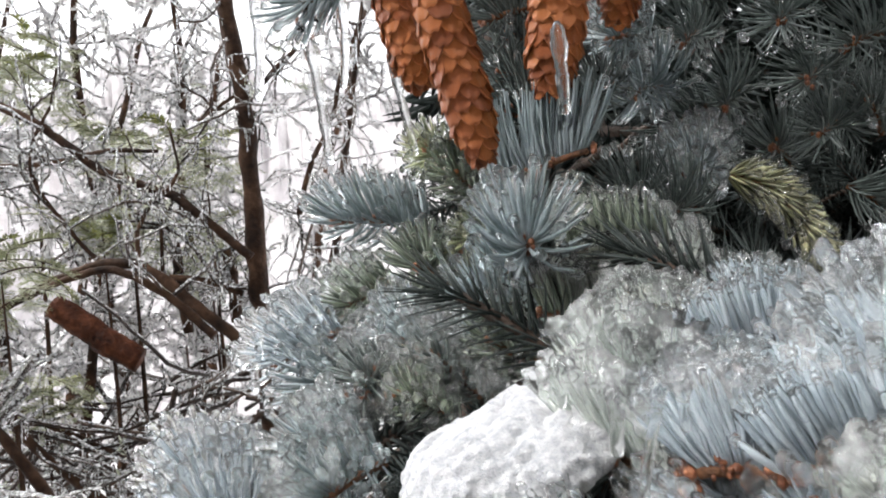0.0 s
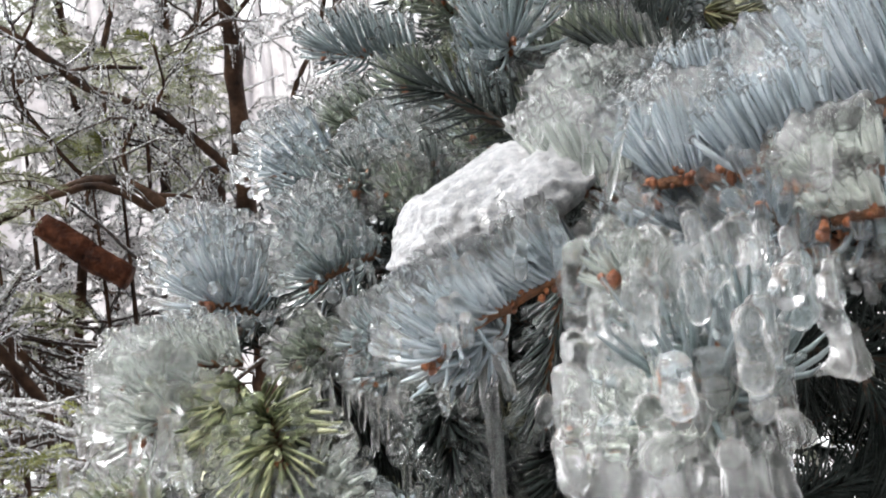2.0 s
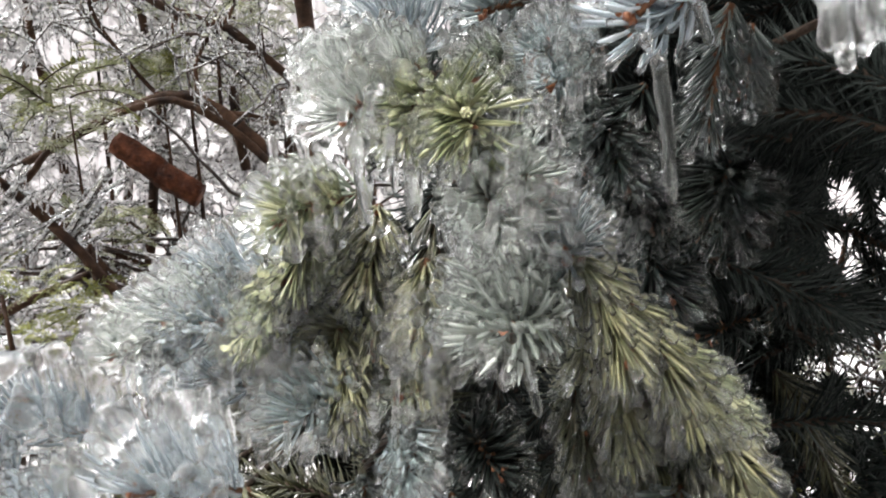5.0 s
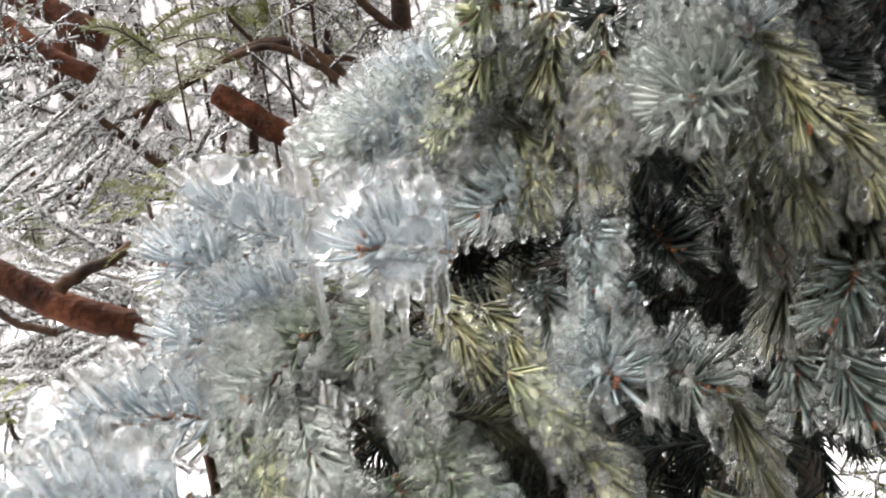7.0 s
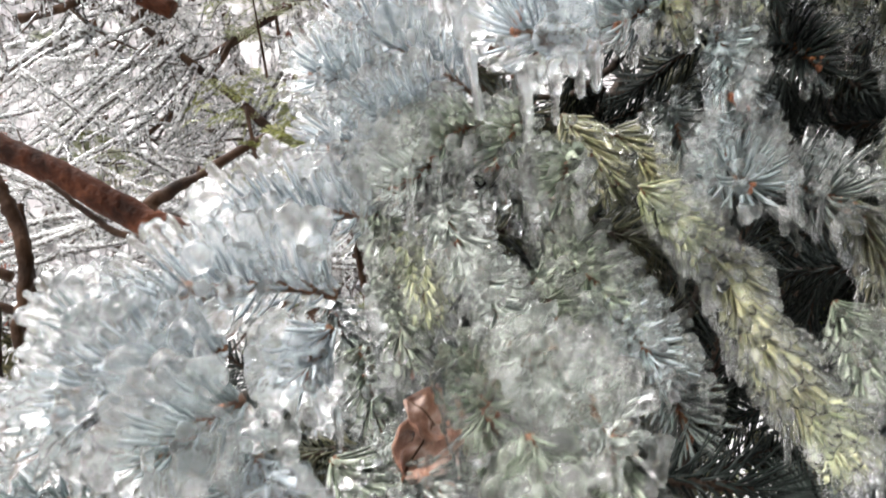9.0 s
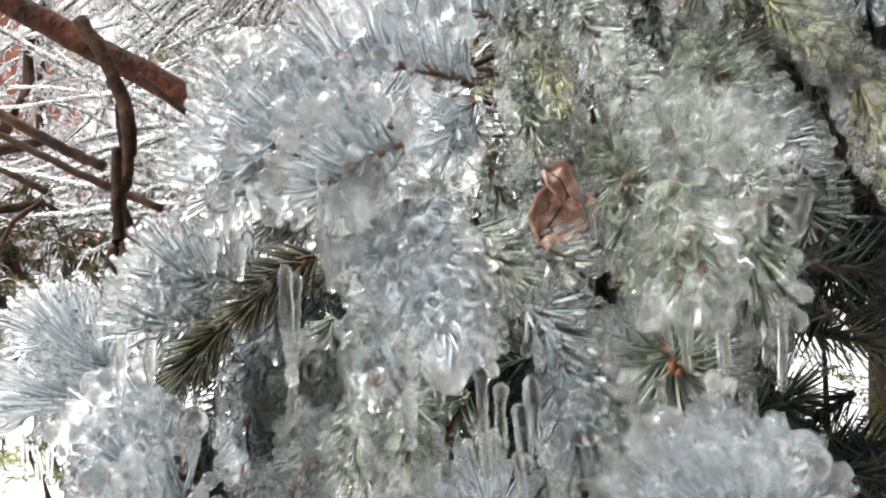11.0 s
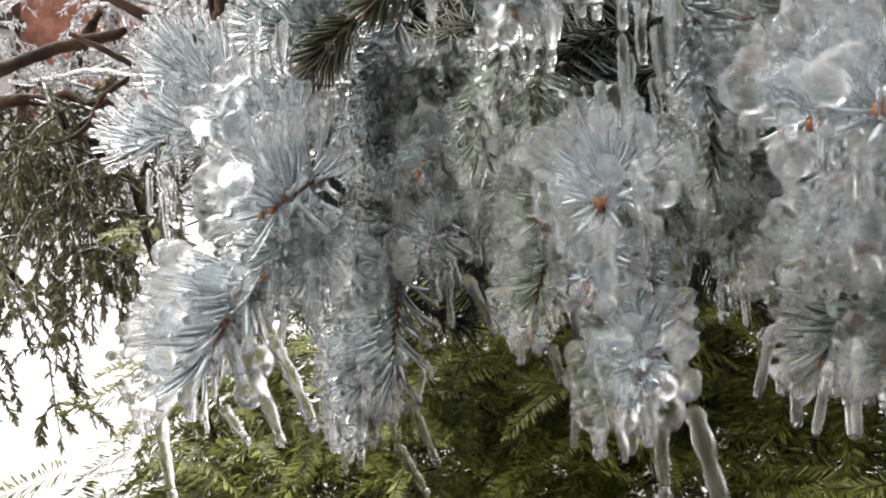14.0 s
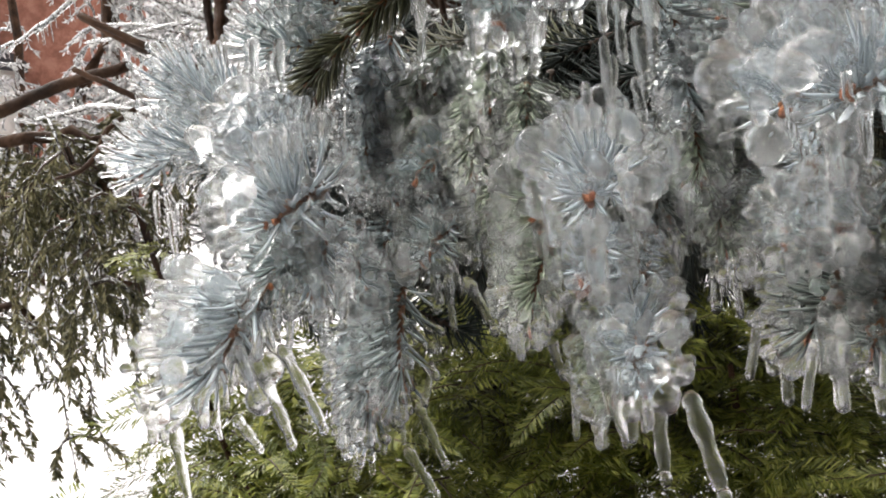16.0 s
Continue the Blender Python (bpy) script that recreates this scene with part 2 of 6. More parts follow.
def needle_lines(rng, base, tip, length, count, up=0.2, bias=0.55, toward=None):
    """The middle lines of a shoot's needles, and the shoot's own stem line."""
    axis = tip - base
    span = np.linalg.norm(axis)
    side = unit(np.cross(axis, [0, 0, 1.0]) + 1e-6)
    bow = np.array([0, 0, 1.0]) * span * rng.uniform(0.02, 0.10) + side * span * rng.uniform(-0.06, 0.06)
    s = (np.arange(count) + rng.uniform(0, 1, count)) / count
    at = base + axis * s[:, None] + bow * (4 * s * (1 - s))[:, None]
    tan = unit(axis + bow * (4 - 8 * s)[:, None])
    u = unit(np.cross(tan, np.array([0.13, 0.31, 0.94])))
    w = np.cross(tan, u)
    az = np.arange(count) * 2.39996 + rng.normal(0, 0.12, count)
    out = u * np.cos(az)[:, None] + w * np.sin(az)[:, None]
    light = np.array([-0.30, -0.35, 1.0])
    out = unit(out + bias * max(0.3, 1 + min(0, axis[2] / span)) * (light - tan * (tan @ light)[:, None]))
    if toward is not None:
        aim = np.array(toward, float)
        out = unit(out + 0.7 * (aim - tan * (tan @ aim)[:, None]))
    wide = 14 * (1 - abs(axis[2]) / span) if bias < 0.9 else 24
    hang = float(np.clip((-axis[2] / span - 0.25) / 0.5, 0, 1)) if bias < 0.9 and toward is None else 0.0
    wide -= 20 * hang
    lean = np.radians(np.interp(s, [0, 0.75, 1.0], [62 + wide, 54 + wide, 24 if bias < 0.9 else 68 if bias > 1.6 else 50]) + rng.normal(0, 4 if bias < 0.9 else 7, count))
    way = tan * np.cos(lean)[:, None] + out * np.sin(lean)[:, None]
    size = length * rng.uniform(0.86, 1.08, count) * np.interp(s, [0, 0.1, 0.8, 1], [0.75, 1.0, 1.0, 0.85])
    rise = np.array([0, 0, 1.0]) * up
    q = np.array([0.0, 0.35, 0.7, 1.0])
    pts = at[:, None] + 0.0015 * out[:, None] + size[:, None, None] * (way[:, None] * q[:, None] + (rise + 0.16 * tan[:, None]) * (q ** 2)[:, None])
    line = base + axis * np.linspace(0.0, 1, 8)[:, None] + bow * (4 * np.linspace(0.0, 1, 8) * (1 - np.linspace(0.0, 1, 8)))[:, None]
    return pts, size, line


def shoot(base, tip, style="B", ice=2, length=0.022, comb=False, toward=None, seed=None, parent=None):
    base, tip = np.array(base, float), np.array(tip, float)
    seed = len(shoots) if seed is None else seed
    rng = np.random.default_rng(1000 + seed)
    span = np.linalg.norm(tip - base)
    count = int(np.clip(50 + 1350 * span, 75, 190))
    up, bias = {"O": (0.0, 0.15), "K": (0.0, 0.2), "Y": (0.06, 0.35)}.get(style, (0.24, 0.6))
    if comb:
        up, bias, count = 0.42, 1.7 if ice == 1 else 1.5, int(count * 0.95)
    if style in "OKY":
        count = int(count * 1.3)
    if style == "T":
        count = int(count * 0.8)
    if ice == 3:
        count = int(count * 0.75)
    if ice == 4:
        count = int(count * 0.8)
    pts, size, line = needle_lines(rng, base, tip, length, count, up, bias, toward)
    st = Shape()
    st.tubes(line[None], np.linspace(0.0018, 0.0015, 8)[None] * rng.uniform(0.9, 1.15), 7)
    ob = part("shoot", st, STEM, spruce if parent is None else parent, "%s shoot %s" % (TONE[style], COAT[ice]))
    nd = Shape()
    fat = (0.00078 if ice in (0, 1) and style not in "OKYT" else 0.00062) * rng.uniform(0.85, 1.15, count)
    core = pts[:, :1] + (pts - pts[:, :1]) * (1.0, 0.93, 0.84, 0.74, 0.85)[ice]
    nd.tubes(core, fat[:, None] * np.array([0.85, 1.05, 1.0, 0.35]), 4, False)
    part("needles", nd, NEEDLE[style], ob)
    bd = Shape()
    ax = unit(tip - base)
    ends = np.array([tip + ax * 0.002 + d for d in np.vstack([[0, 0, 0], rng.normal(0, 0.0016, (3, 3))])])
    bd.balls(ends, rng.uniform(0.0009, 0.0018, 4), rng.uniform(1.0, 1.6, 4), 1)
    n = 12 if comb else 3
    mid = line[rng.integers(1, 7, n)] + (line[2] - line[1]) * rng.uniform(0, 1, (n, 1)) + rng.normal(0, 0.0013, (n, 3)) - np.array([0, 0.0012, 0]) * (n > 3)
    bd.balls(mid, rng.uniform(0.0010, 0.0018, n) * (0.7 if comb else 1.0), rng.uniform(0.8, 1.3, n), 1)
    tagged(part("bud", bd, BUD, ob, "orange-brown bud scales"), kind="stuff")
    chance, bead, start, r_coat, r_bead, voxel = SHAPES[ice]
    ic = Shape()
    pick = rng.uniform(size=count) < chance * (1.0 if ice else 0.5)
    if ice:
        # a rounded finger of ice round each needle, some ending in a heavier drop
        p = pts[pick]
        n = len(p)
        q = np.stack([start * rng.uniform(0.6, 1.4, n), np.full(n, 0.62), np.full(n, 0.9), np.full(n, 1.0)], 1)
        seg = np.minimum((q * 3).astype(int), 2)
        row = np.arange(n)[:, None]
        mid = p[row, seg] + (p[row, seg + 1] - p[row, seg]) * (q * 3 - seg)[..., None]
        r = r_coat * rng.uniform(0.75, 1.25, n)
        head = r * np.where(rng.uniform(size=n) < bead, r_bead / r_coat * rng.uniform(0.8, 1.15, n), 1.0)
        fwd = unit(p[:, 3] - p[:, 2]) * 0.6 + np.array([0, 0, -0.5]) * (head / r - 0.9)[:, None]
        cap = mid[:, 3:] + fwd[:, None] * head[:, None, None] * np.array([0.75, 1.15])[:, None]
        if comb and ice == 1:
            # a thin glaze, and a round drop standing on most needle ends
            ic.tubes(mid, np.full((n, 4), 0.00098) * np.array([0.9, 1.0, 1.0, 0.8]), 5)
            wet = pts[rng.uniform(size=count) < 0.8, 3]
            ic.balls(wet, rng.uniform(0.0010, 0.0017, len(wet)), rng.uniform(1.0, 1.25, len(wet)), 1)
            wet = pts[rng.uniform(size=count) < 0.25]
            wet = wet[:, 1] + (wet[:, 2] - wet[:, 1]) * rng.uniform(0, 1, (len(wet), 1))
            ic.balls(wet - np.array([0, 0.0008, 0]), rng.uniform(0.0007, 0.0011, len(wet)), None, 1)
        else:
            ic.tubes(np.concatenate([mid, cap], 1), np.stack([r * 0.6, r, 0.5 * (r + head), head, head * 0.78, head * 0.30], 1), 6)
    if ice in (2, 3):
        low = np.argsort(pts[:, 3, 2] + rng.normal(0, 0.006, count))[: int(count * 0.5)]
        many = min(10 if ice == 2 else 14, len(low))
        low = rng.choice(low, many, replace=False)
        drop = rng.gamma(2.4, 0.0028, many) + 0.004
        lean = rng.normal(0, 0.10, (many, 2)) * drop[:, None]
        top = pts[low, 3] * 0.8 + pts[low, 2] * 0.2
        q = np.array([-0.15, 0.0, 0.45, 0.8, 0.95, 1.0])
        fall = top[:, None] + np.stack([lean[:, :1] * q, lean[:, 1:] * q, -drop[:, None] * q], -1)
        fat = rng.uniform(0.0015, 0.0023 if ice == 2 else 0.0030, many)
        ic.tubes(fall, fat[:, None] * np.array([0.6, 1.0, 0.85, 0.9, 0.7, 0.3]), 8)
    if ice == 3:
        many = 12
        outer = rng.choice(count, many, replace=False)
        big = np.minimum(rng.uniform(0.18, 0.34, many) * length, rng.uniform(0.0055, 0.0075, many))
        ic.balls(pts[outer, 3] - 0.55 * big[:, None] * unit(pts[outer, 3] - pts[outer, 2]), big, rng.uniform(0.85, 1.2, many))
        ic.tubes(line[None], np.full((1, 8), 0.006), 10)
    if ice == 4:
        # separate large drops on the needle ends, and blunt fingers below the stem
        heads = []
        for e in pts[rng.permutation(count), 3]:
            if len(heads) < 30 and all(np.linalg.norm(e - h) > 0.0062 for h in heads):
                heads.append(e)
        heads = np.array(heads)
        n = len(heads)
        r = rng.uniform(0.0022, 0.0036, n)
        fall = rng.uniform(0.002, 0.0095, n)
        low = heads - np.stack([rng.normal(0, 0.0006, n), rng.normal(0, 0.0006, n), fall], 1)
        ic.balls(heads, r * 0.9)
        ic.tubes(np.stack([heads, 0.5 * (heads + low), low], 1), r[:, None] * np.array([0.85, 0.82, 0.95]), 8)
        ic.balls(low, r, np.full(n, 1.15))
        n = 6
        top = line[rng.integers(1, 8, n)] + rng.normal(0, 0.004, (n, 3))
        fall = rng.uniform(0.010, 0.024, n)
        q = np.linspace(0, 1, 7)
        r = rng.uniform(0.0021, 0.0031, n)[:, None] * (1 + 0.14 * np.sin(q * 9 + rng.uniform(0, 6, (n, 1))))
        down = top[:, None] - np.stack([0 * q + 0, 0 * q, q], 1) * fall[:, None, None]
        ic.tubes(down, r, 8)
        ic.balls(down[:, -1], r[:, -1] * 1.05, np.full(n, 1.2))
        ic.tubes((line - np.array([0, 0, 0.001]))[None], np.full((1, 8), 0.0029), 8)
    if ice == 0:
        p = pts[pick]
        ic.balls(p[:, 3] - np.array([0, 0, 0.001]), rng.uniform(0.0011, 0.0028, len(p)), np.full(len(p), 1.3), 2)
    if ic.n:
        io = part("ice", ic, ICE[max(1, ice)], ob, "clear ice coat" if ice else "clear ice drops")
        if ice > 2:
            md = io.modifiers.new("fused", "REMESH")
            md.mode, md.voxel_size, md.use_smooth_shade = "VOXEL", voxel, True
            sm = io.modifiers.new("melted", "SMOOTH")
            sm.factor, sm.iterations = 0.5, 2
            de = io.modifiers.new("spare", "DECIMATE")
            de.ratio = 0.3
        io.visible_shadow = False
        tagged(io, kind="stuff")
    shoots.append((ob, base, tip))
    return ob


shoot((0.0010, 0.4300, 1.5260), (-0.0440, 0.4200, 1.5340), "B", 1, 0.021, False, (-0.4, -0.3, 0.3))
shoot((0.0290, 0.3350, 1.4920), (0.0350, 0.3100, 1.4980), "B", 1, 0.024)
shoot((0.0330, 0.4000, 1.5370), (0.0750, 0.3900, 1.5510), "B", 0, 0.026, True, (-0.2, 0.2, 0.8))
shoot((0.0900, 0.3450, 1.4860), (0.0530, 0.3350, 1.4920), "G", 1, 0.020, True, (0, 0.2, 0.6))
shoot((0.1060, 0.3600, 1.4790), (0.0820, 0.3500, 1.4920), "W", 2, 0.018, True, (0, 0.1, 0.6))
shoot((0.0740, 0.3200, 1.4620), (0.0390, 0.3250, 1.4740), "G", 2, 0.017, True, (0, 0, 0.5))
shoot((0.0890, 0.3350, 1.4730), (0.0590, 0.3400, 1.4840), "G", 2, 0.016, True, (0, 0.1, 0.5))
shoot((0.0450, 0.3650, 1.4670), (0.0170, 0.3450, 1.4810), "B", 1, 0.019)
shoot((0.0390, 0.3450, 1.4550), (0.0200, 0.3350, 1.4660), "G", 2, 0.017)
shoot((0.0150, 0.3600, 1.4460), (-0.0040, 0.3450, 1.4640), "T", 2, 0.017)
shoot((0.0030, 0.3550, 1.4390), (-0.0140, 0.3450, 1.4490), "G", 2, 0.016)
shoot((-0.0030, 0.3750, 1.4790), (-0.0180, 0.3600, 1.4700), "B", 2, 0.018)
shoot((0.0080, 0.4000, 1.5000), (-0.0060, 0.3850, 1.5040), "G", 1, 0.018)
shoot((0.0260, 0.4000, 1.5220), (0.0140, 0.3850, 1.5100), "Y", 1, 0.013)
shoot((-0.0180, 0.4050, 1.4990), (-0.0410, 0.3950, 1.4890), "G", 2, 0.018)
shoot((-0.0420, 0.3900, 1.4790), (-0.0670, 0.3800, 1.4680), "P", 2, 0.021, False, (-0.6, -0.2, 0.2))
shoot((-0.0390, 0.3850, 1.4650), (-0.0530, 0.3750, 1.4540), "B", 1, 0.021, False, (-0.3, -0.3, -0.5))
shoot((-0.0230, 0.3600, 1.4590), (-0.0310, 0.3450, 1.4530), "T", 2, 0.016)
shoot((0.0140, 0.4200, 1.5550), (0.0030, 0.4100, 1.5620), "Y", 1, 0.016)
shoot((0.0260, 0.4150, 1.5410), (0.0130, 0.4050, 1.5490), "G", 1, 0.018)
shoot((-0.0720, 0.3300, 1.4040), (-0.0840, 0.3100, 1.4090), "P", 2, 0.023, False, (-0.7, -0.3, 0.5))
shoot((-0.0760, 0.3350, 1.4180), (-0.0890, 0.3200, 1.4230), "P", 2, 0.021, False, (-0.5, -0.2, 0.6))
shoot((-0.0240, 0.3400, 1.4250), (-0.0450, 0.3180, 1.4150), "B", 2, 0.020, False, (-0.8, -0.3, 0.4))
shoot((-0.0310, 0.3450, 1.4350), (-0.0490, 0.3300, 1.4290), "B", 2, 0.019, False, (-0.6, -0.2, 0.5))
shoot((0.0380, 0.2220, 1.4060), (0.0170, 0.2320, 1.3980), "P", 2, 0.018, True, (-0.7, -0.1, 0.6))
shoot((0.0170, 0.2260, 1.3980), (-0.0040, 0.2320, 1.3850), "P", 2, 0.018, True, (-0.8, -0.1, 0.5))
shoot((0.0150, 0.2400, 1.3910), (-0.0020, 0.2450, 1.3850), "P", 1, 0.020, False, (-0.9, -0.2, 0.1))
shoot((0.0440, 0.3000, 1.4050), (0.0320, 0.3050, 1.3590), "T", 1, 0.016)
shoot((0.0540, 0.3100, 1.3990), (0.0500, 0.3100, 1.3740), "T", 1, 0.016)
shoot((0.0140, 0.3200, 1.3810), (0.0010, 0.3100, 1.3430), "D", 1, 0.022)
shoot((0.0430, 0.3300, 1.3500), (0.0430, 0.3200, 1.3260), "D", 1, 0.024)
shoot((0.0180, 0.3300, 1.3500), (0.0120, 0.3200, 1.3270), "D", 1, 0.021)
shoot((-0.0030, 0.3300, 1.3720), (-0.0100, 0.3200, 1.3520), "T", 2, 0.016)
shoot((-0.0070, 0.3050, 1.3930), (-0.0300, 0.2900, 1.3890), "B", 2, 0.012)
shoot((-0.0150, 0.3050, 1.3830), (-0.0250, 0.2900, 1.3780), "B", 2, 0.011)
shoot((-0.0380, 0.3100, 1.3930), (-0.0510, 0.3000, 1.3850), "G", 2, 0.013)
shoot((-0.0810, 0.2850, 1.3790), (-0.0970, 0.2700, 1.3690), "W", 3, 0.021, False, (-0.9, -0.3, 0.1))
shoot((-0.0700, 0.2900, 1.3880), (-0.1050, 0.2800, 1.3850), "W", 2, 0.014, False, (-0.4, -0.3, 0.5))
shoot((-0.0620, 0.2750, 1.3740), (-0.0540, 0.2570, 1.3570), "Y", 1, 0.021, False, (-0.7, -0.5, -0.1))
shoot((-0.0700, 0.2850, 1.3810), (-0.0780, 0.2750, 1.3620), "Y", 2, 0.018, False, (-0.6, -0.4, -0.3))
shoot((-0.0540, 0.2750, 1.3430), (-0.0460, 0.2620, 1.3240), "W", 2, 0.022, False, (-0.6, -0.4, -0.2))
shoot((-0.0480, 0.2700, 1.3520), (-0.0360, 0.2580, 1.3390), "W", 2, 0.014, False, (0, -0.5, -0.6))
shoot((-0.0590, 0.2850, 1.3100), (-0.0480, 0.2700, 1.2960), "W", 1, 0.024, False, (-0.9, -0.3, 0))
shoot((0.0990, 0.1950, 1.4325), (0.0790, 0.2050, 1.4295), "P", 1, 0.0165, True, (0, -0.3, 1.3))
shoot((0.0820, 0.2050, 1.4305), (0.0570, 0.2150, 1.4265), "P", 1, 0.0165, True, (-0.1, -0.3, 1.2))
shoot((0.1120, 0.2500, 1.4430), (0.0720, 0.2400, 1.4480), "P", 1, 0.016, True, (0, 0.1, 1.2))
shoot((0.1290, 0.2500, 1.4400), (0.1050, 0.2550, 1.4470), "P", 1, 0.016, True, (0, 0.1, 1.2))
shoot((0.1140, 0.2750, 1.4530), (0.0900, 0.2700, 1.4600), "P", 1, 0.015, True, (0, 0.1, 1.1))
shoot((0.0630, 0.2300, 1.4330), (0.0420, 0.2450, 1.4460), "W", 2, 0.017, True, (-0.2, 0.2, 0.7))
shoot((0.0530, 0.2250, 1.4230), (0.0360, 0.2400, 1.4330), "W", 2, 0.018, True, (-0.2, 0.2, 0.7))
shoot((0.0800, 0.2700, 1.4500), (0.0600, 0.2800, 1.4570), "W", 2, 0.017, True, (-0.1, 0.2, 0.7))
shoot((0.0740, 0.2050, 1.4230), (0.0570, 0.2100, 1.4260), "P", 2, 0.018, True, (0, 0, 0.8))
shoot((0.0540, 0.1650, 1.3740), (0.0400, 0.1500, 1.3790), "B", 4, 0.020, False, (-0.5, -0.2, 0.7))
shoot((0.0660, 0.1700, 1.3780), (0.0510, 0.1550, 1.3850), "B", 4, 0.019, False, (0, -0.2, 0.7))
shoot((0.0620, 0.1650, 1.3710), (0.0360, 0.1500, 1.3720), "W", 4, 0.013, False, (0, -0.3, -0.8))
shoot((0.0420, 0.1500, 1.3720), (0.0270, 0.1550, 1.3720), "W", 4, 0.011, False, (0, -0.3, -0.8))
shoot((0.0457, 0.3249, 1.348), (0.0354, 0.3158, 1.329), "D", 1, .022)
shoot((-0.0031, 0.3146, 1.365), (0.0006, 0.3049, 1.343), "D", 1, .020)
shoot((-0.0282, 0.3061, 1.325), (-0.0258, 0.2766, 1.316), "B", 2, .018)
shoot((-0.122, 0.3069, 1.313), (-0.155, 0.2987, 1.317), "P", 2, .017)
shoot((-0.1312, 0.2981, 1.293), (-0.1688, 0.2896, 1.299), "P", 2, .016)
shoot((-0.1032, 0.2875, 1.342), (-0.1241, 0.2755, 1.335), "Y", 2, 0.016)
shoot((-0.0924, 0.3052, 1.34), (-0.0983, 0.2912, 1.31), "O", 1, 0.016)
shoot((-0.1142, 0.3057, 1.331), (-0.1321, 0.2994, 1.313), "Y", 2, 0.016)
shoot((-0.0753, 0.29, 1.318), (-0.0794, 0.278, 1.293), "O", 2, 0.016)
shoot((-0.0459, 0.2871, 1.308), (-0.0484, 0.268, 1.293), "W", 2, .022)
shoot((-0.0235, 0.3367, 1.316), (0.0053, 0.3386, 1.285), "O", 1, 0.014)
shoot((0.0137, 0.3386, 1.318), (0.0193, 0.3278, 1.296), "D", 1, .022)
shoot((-0.0997, 0.3133, 1.347), (-0.144, 0.3298, 1.319), "G", 2, 0.017)
shoot((-0.1275, 0.3403, 1.314), (-0.1557, 0.3307, 1.304), "P", 3, .022)
shoot((-0.1384, 0.334, 1.298), (-0.1816, 0.3257, 1.293), "P", 3, .022)
shoot((-0.1434, 0.3183, 1.274), (-0.1725, 0.3151, 1.278), "P", 3, .022)
shoot((-0.1935, 0.3127, 1.246), (-0.2351, 0.2892, 1.274), "P", 3, .022)
shoot((-0.1366, 0.248, 1.248), (-0.1627, 0.2306, 1.254), "P", 3, .022)
shoot((-0.0956, 0.3337, 1.329), (-0.1212, 0.3226, 1.302), "Y", 2, 0.016)
shoot((-0.1031, 0.3126, 1.292), (-0.1287, 0.3098, 1.28), "O", 2, 0.017)
shoot((-0.107, 0.3037, 1.272), (-0.1277, 0.2897, 1.263), "B", 2, 0.019)
shoot((-0.0811, 0.3251, 1.284), (-0.0872, 0.2992, 1.268), "G", 2, 0.017)
shoot((-0.0907, 0.3064, 1.257), (-0.0868, 0.2935, 1.231), "B", 2, 0.018)
shoot((-0.0638, 0.3167, 1.251), (-0.0545, 0.2976, 1.238), "D", 1, 0.017)
shoot((-0.0285, 0.2762, 1.308), (-0.0472, 0.2634, 1.294), "W", 1, .027, False, (-0.8, -0.3, -0.3))
shoot((-0.029, 0.3107, 1.313), (-0.0109, 0.3012, 1.287), "O", 1, .020)
shoot((-0.006, 0.3081, 1.288), (0.0074, 0.2976, 1.253), "O", 1, .020)
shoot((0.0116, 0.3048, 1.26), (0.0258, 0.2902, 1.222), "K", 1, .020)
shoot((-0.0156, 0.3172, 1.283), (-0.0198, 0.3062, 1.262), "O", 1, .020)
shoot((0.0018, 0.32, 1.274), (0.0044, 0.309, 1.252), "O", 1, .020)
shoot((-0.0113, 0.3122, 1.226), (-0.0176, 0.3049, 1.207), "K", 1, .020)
shoot((0.0094, 0.2929, 1.23), (-0.0031, 0.2799, 1.211), "T", 1, 0.019)
shoot((0.0227, 0.3022, 1.211), (0.028, 0.2915, 1.192), "T", 1, 0.019)
shoot((-0.0033, 0.2874, 1.199), (0.0041, 0.2735, 1.175), "T", 1, 0.019)
shoot((-0.0156, 0.3067, 1.196), (-0.0154, 0.2966, 1.178), "T", 1, 0.019)
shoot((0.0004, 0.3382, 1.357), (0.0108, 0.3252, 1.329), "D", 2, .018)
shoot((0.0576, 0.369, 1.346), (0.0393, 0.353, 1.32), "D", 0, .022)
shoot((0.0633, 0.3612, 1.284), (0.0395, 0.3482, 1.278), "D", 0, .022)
shoot((-0.0882, 0.3445, 1.31), (-0.0754, 0.3358, 1.291), "O", 2, 0.018)
shoot((-0.2282, 0.2726, 1.195), (-0.2811, 0.2461, 1.196), "P", 3, .022)
shoot((-0.2403, 0.2377, 1.168), (-0.2884, 0.1971, 1.172), "P", 3, .023)
shoot((-0.2499, 0.1704, 1.144), (-0.2672, 0.1507, 1.133), "B", 3, .020)
shoot((-0.28, 0.1897, 1.155), (-0.3065, 0.1735, 1.145), "P", 3, .022)
shoot((-0.2879, 0.1967, 1.146), (-0.3191, 0.1788, 1.136), "B", 3, .022)
shoot((-0.2953, 0.2072, 1.163), (-0.3168, 0.1903, 1.164), "B", 3, .020)
shoot((-0.3405, 0.2365, 1.089), (-0.3662, 0.2142, 1.098), "B", 2, .022)
shoot((-0.357, 0.2301, 1.078), (-0.3801, 0.2159, 1.079), "B", 2, .022)
shoot((-0.3088, 0.2314, 1.103), (-0.3331, 0.2113, 1.084), "K", 0, 0.015)
shoot((-0.3424, 0.2157, 1.079), (-0.3595, 0.2053, 1.060), "K", 0, 0.013)
shoot((-0.2651, 0.2005, 1.122), (-0.2554, 0.1696, 1.104), "B", 3, .020)
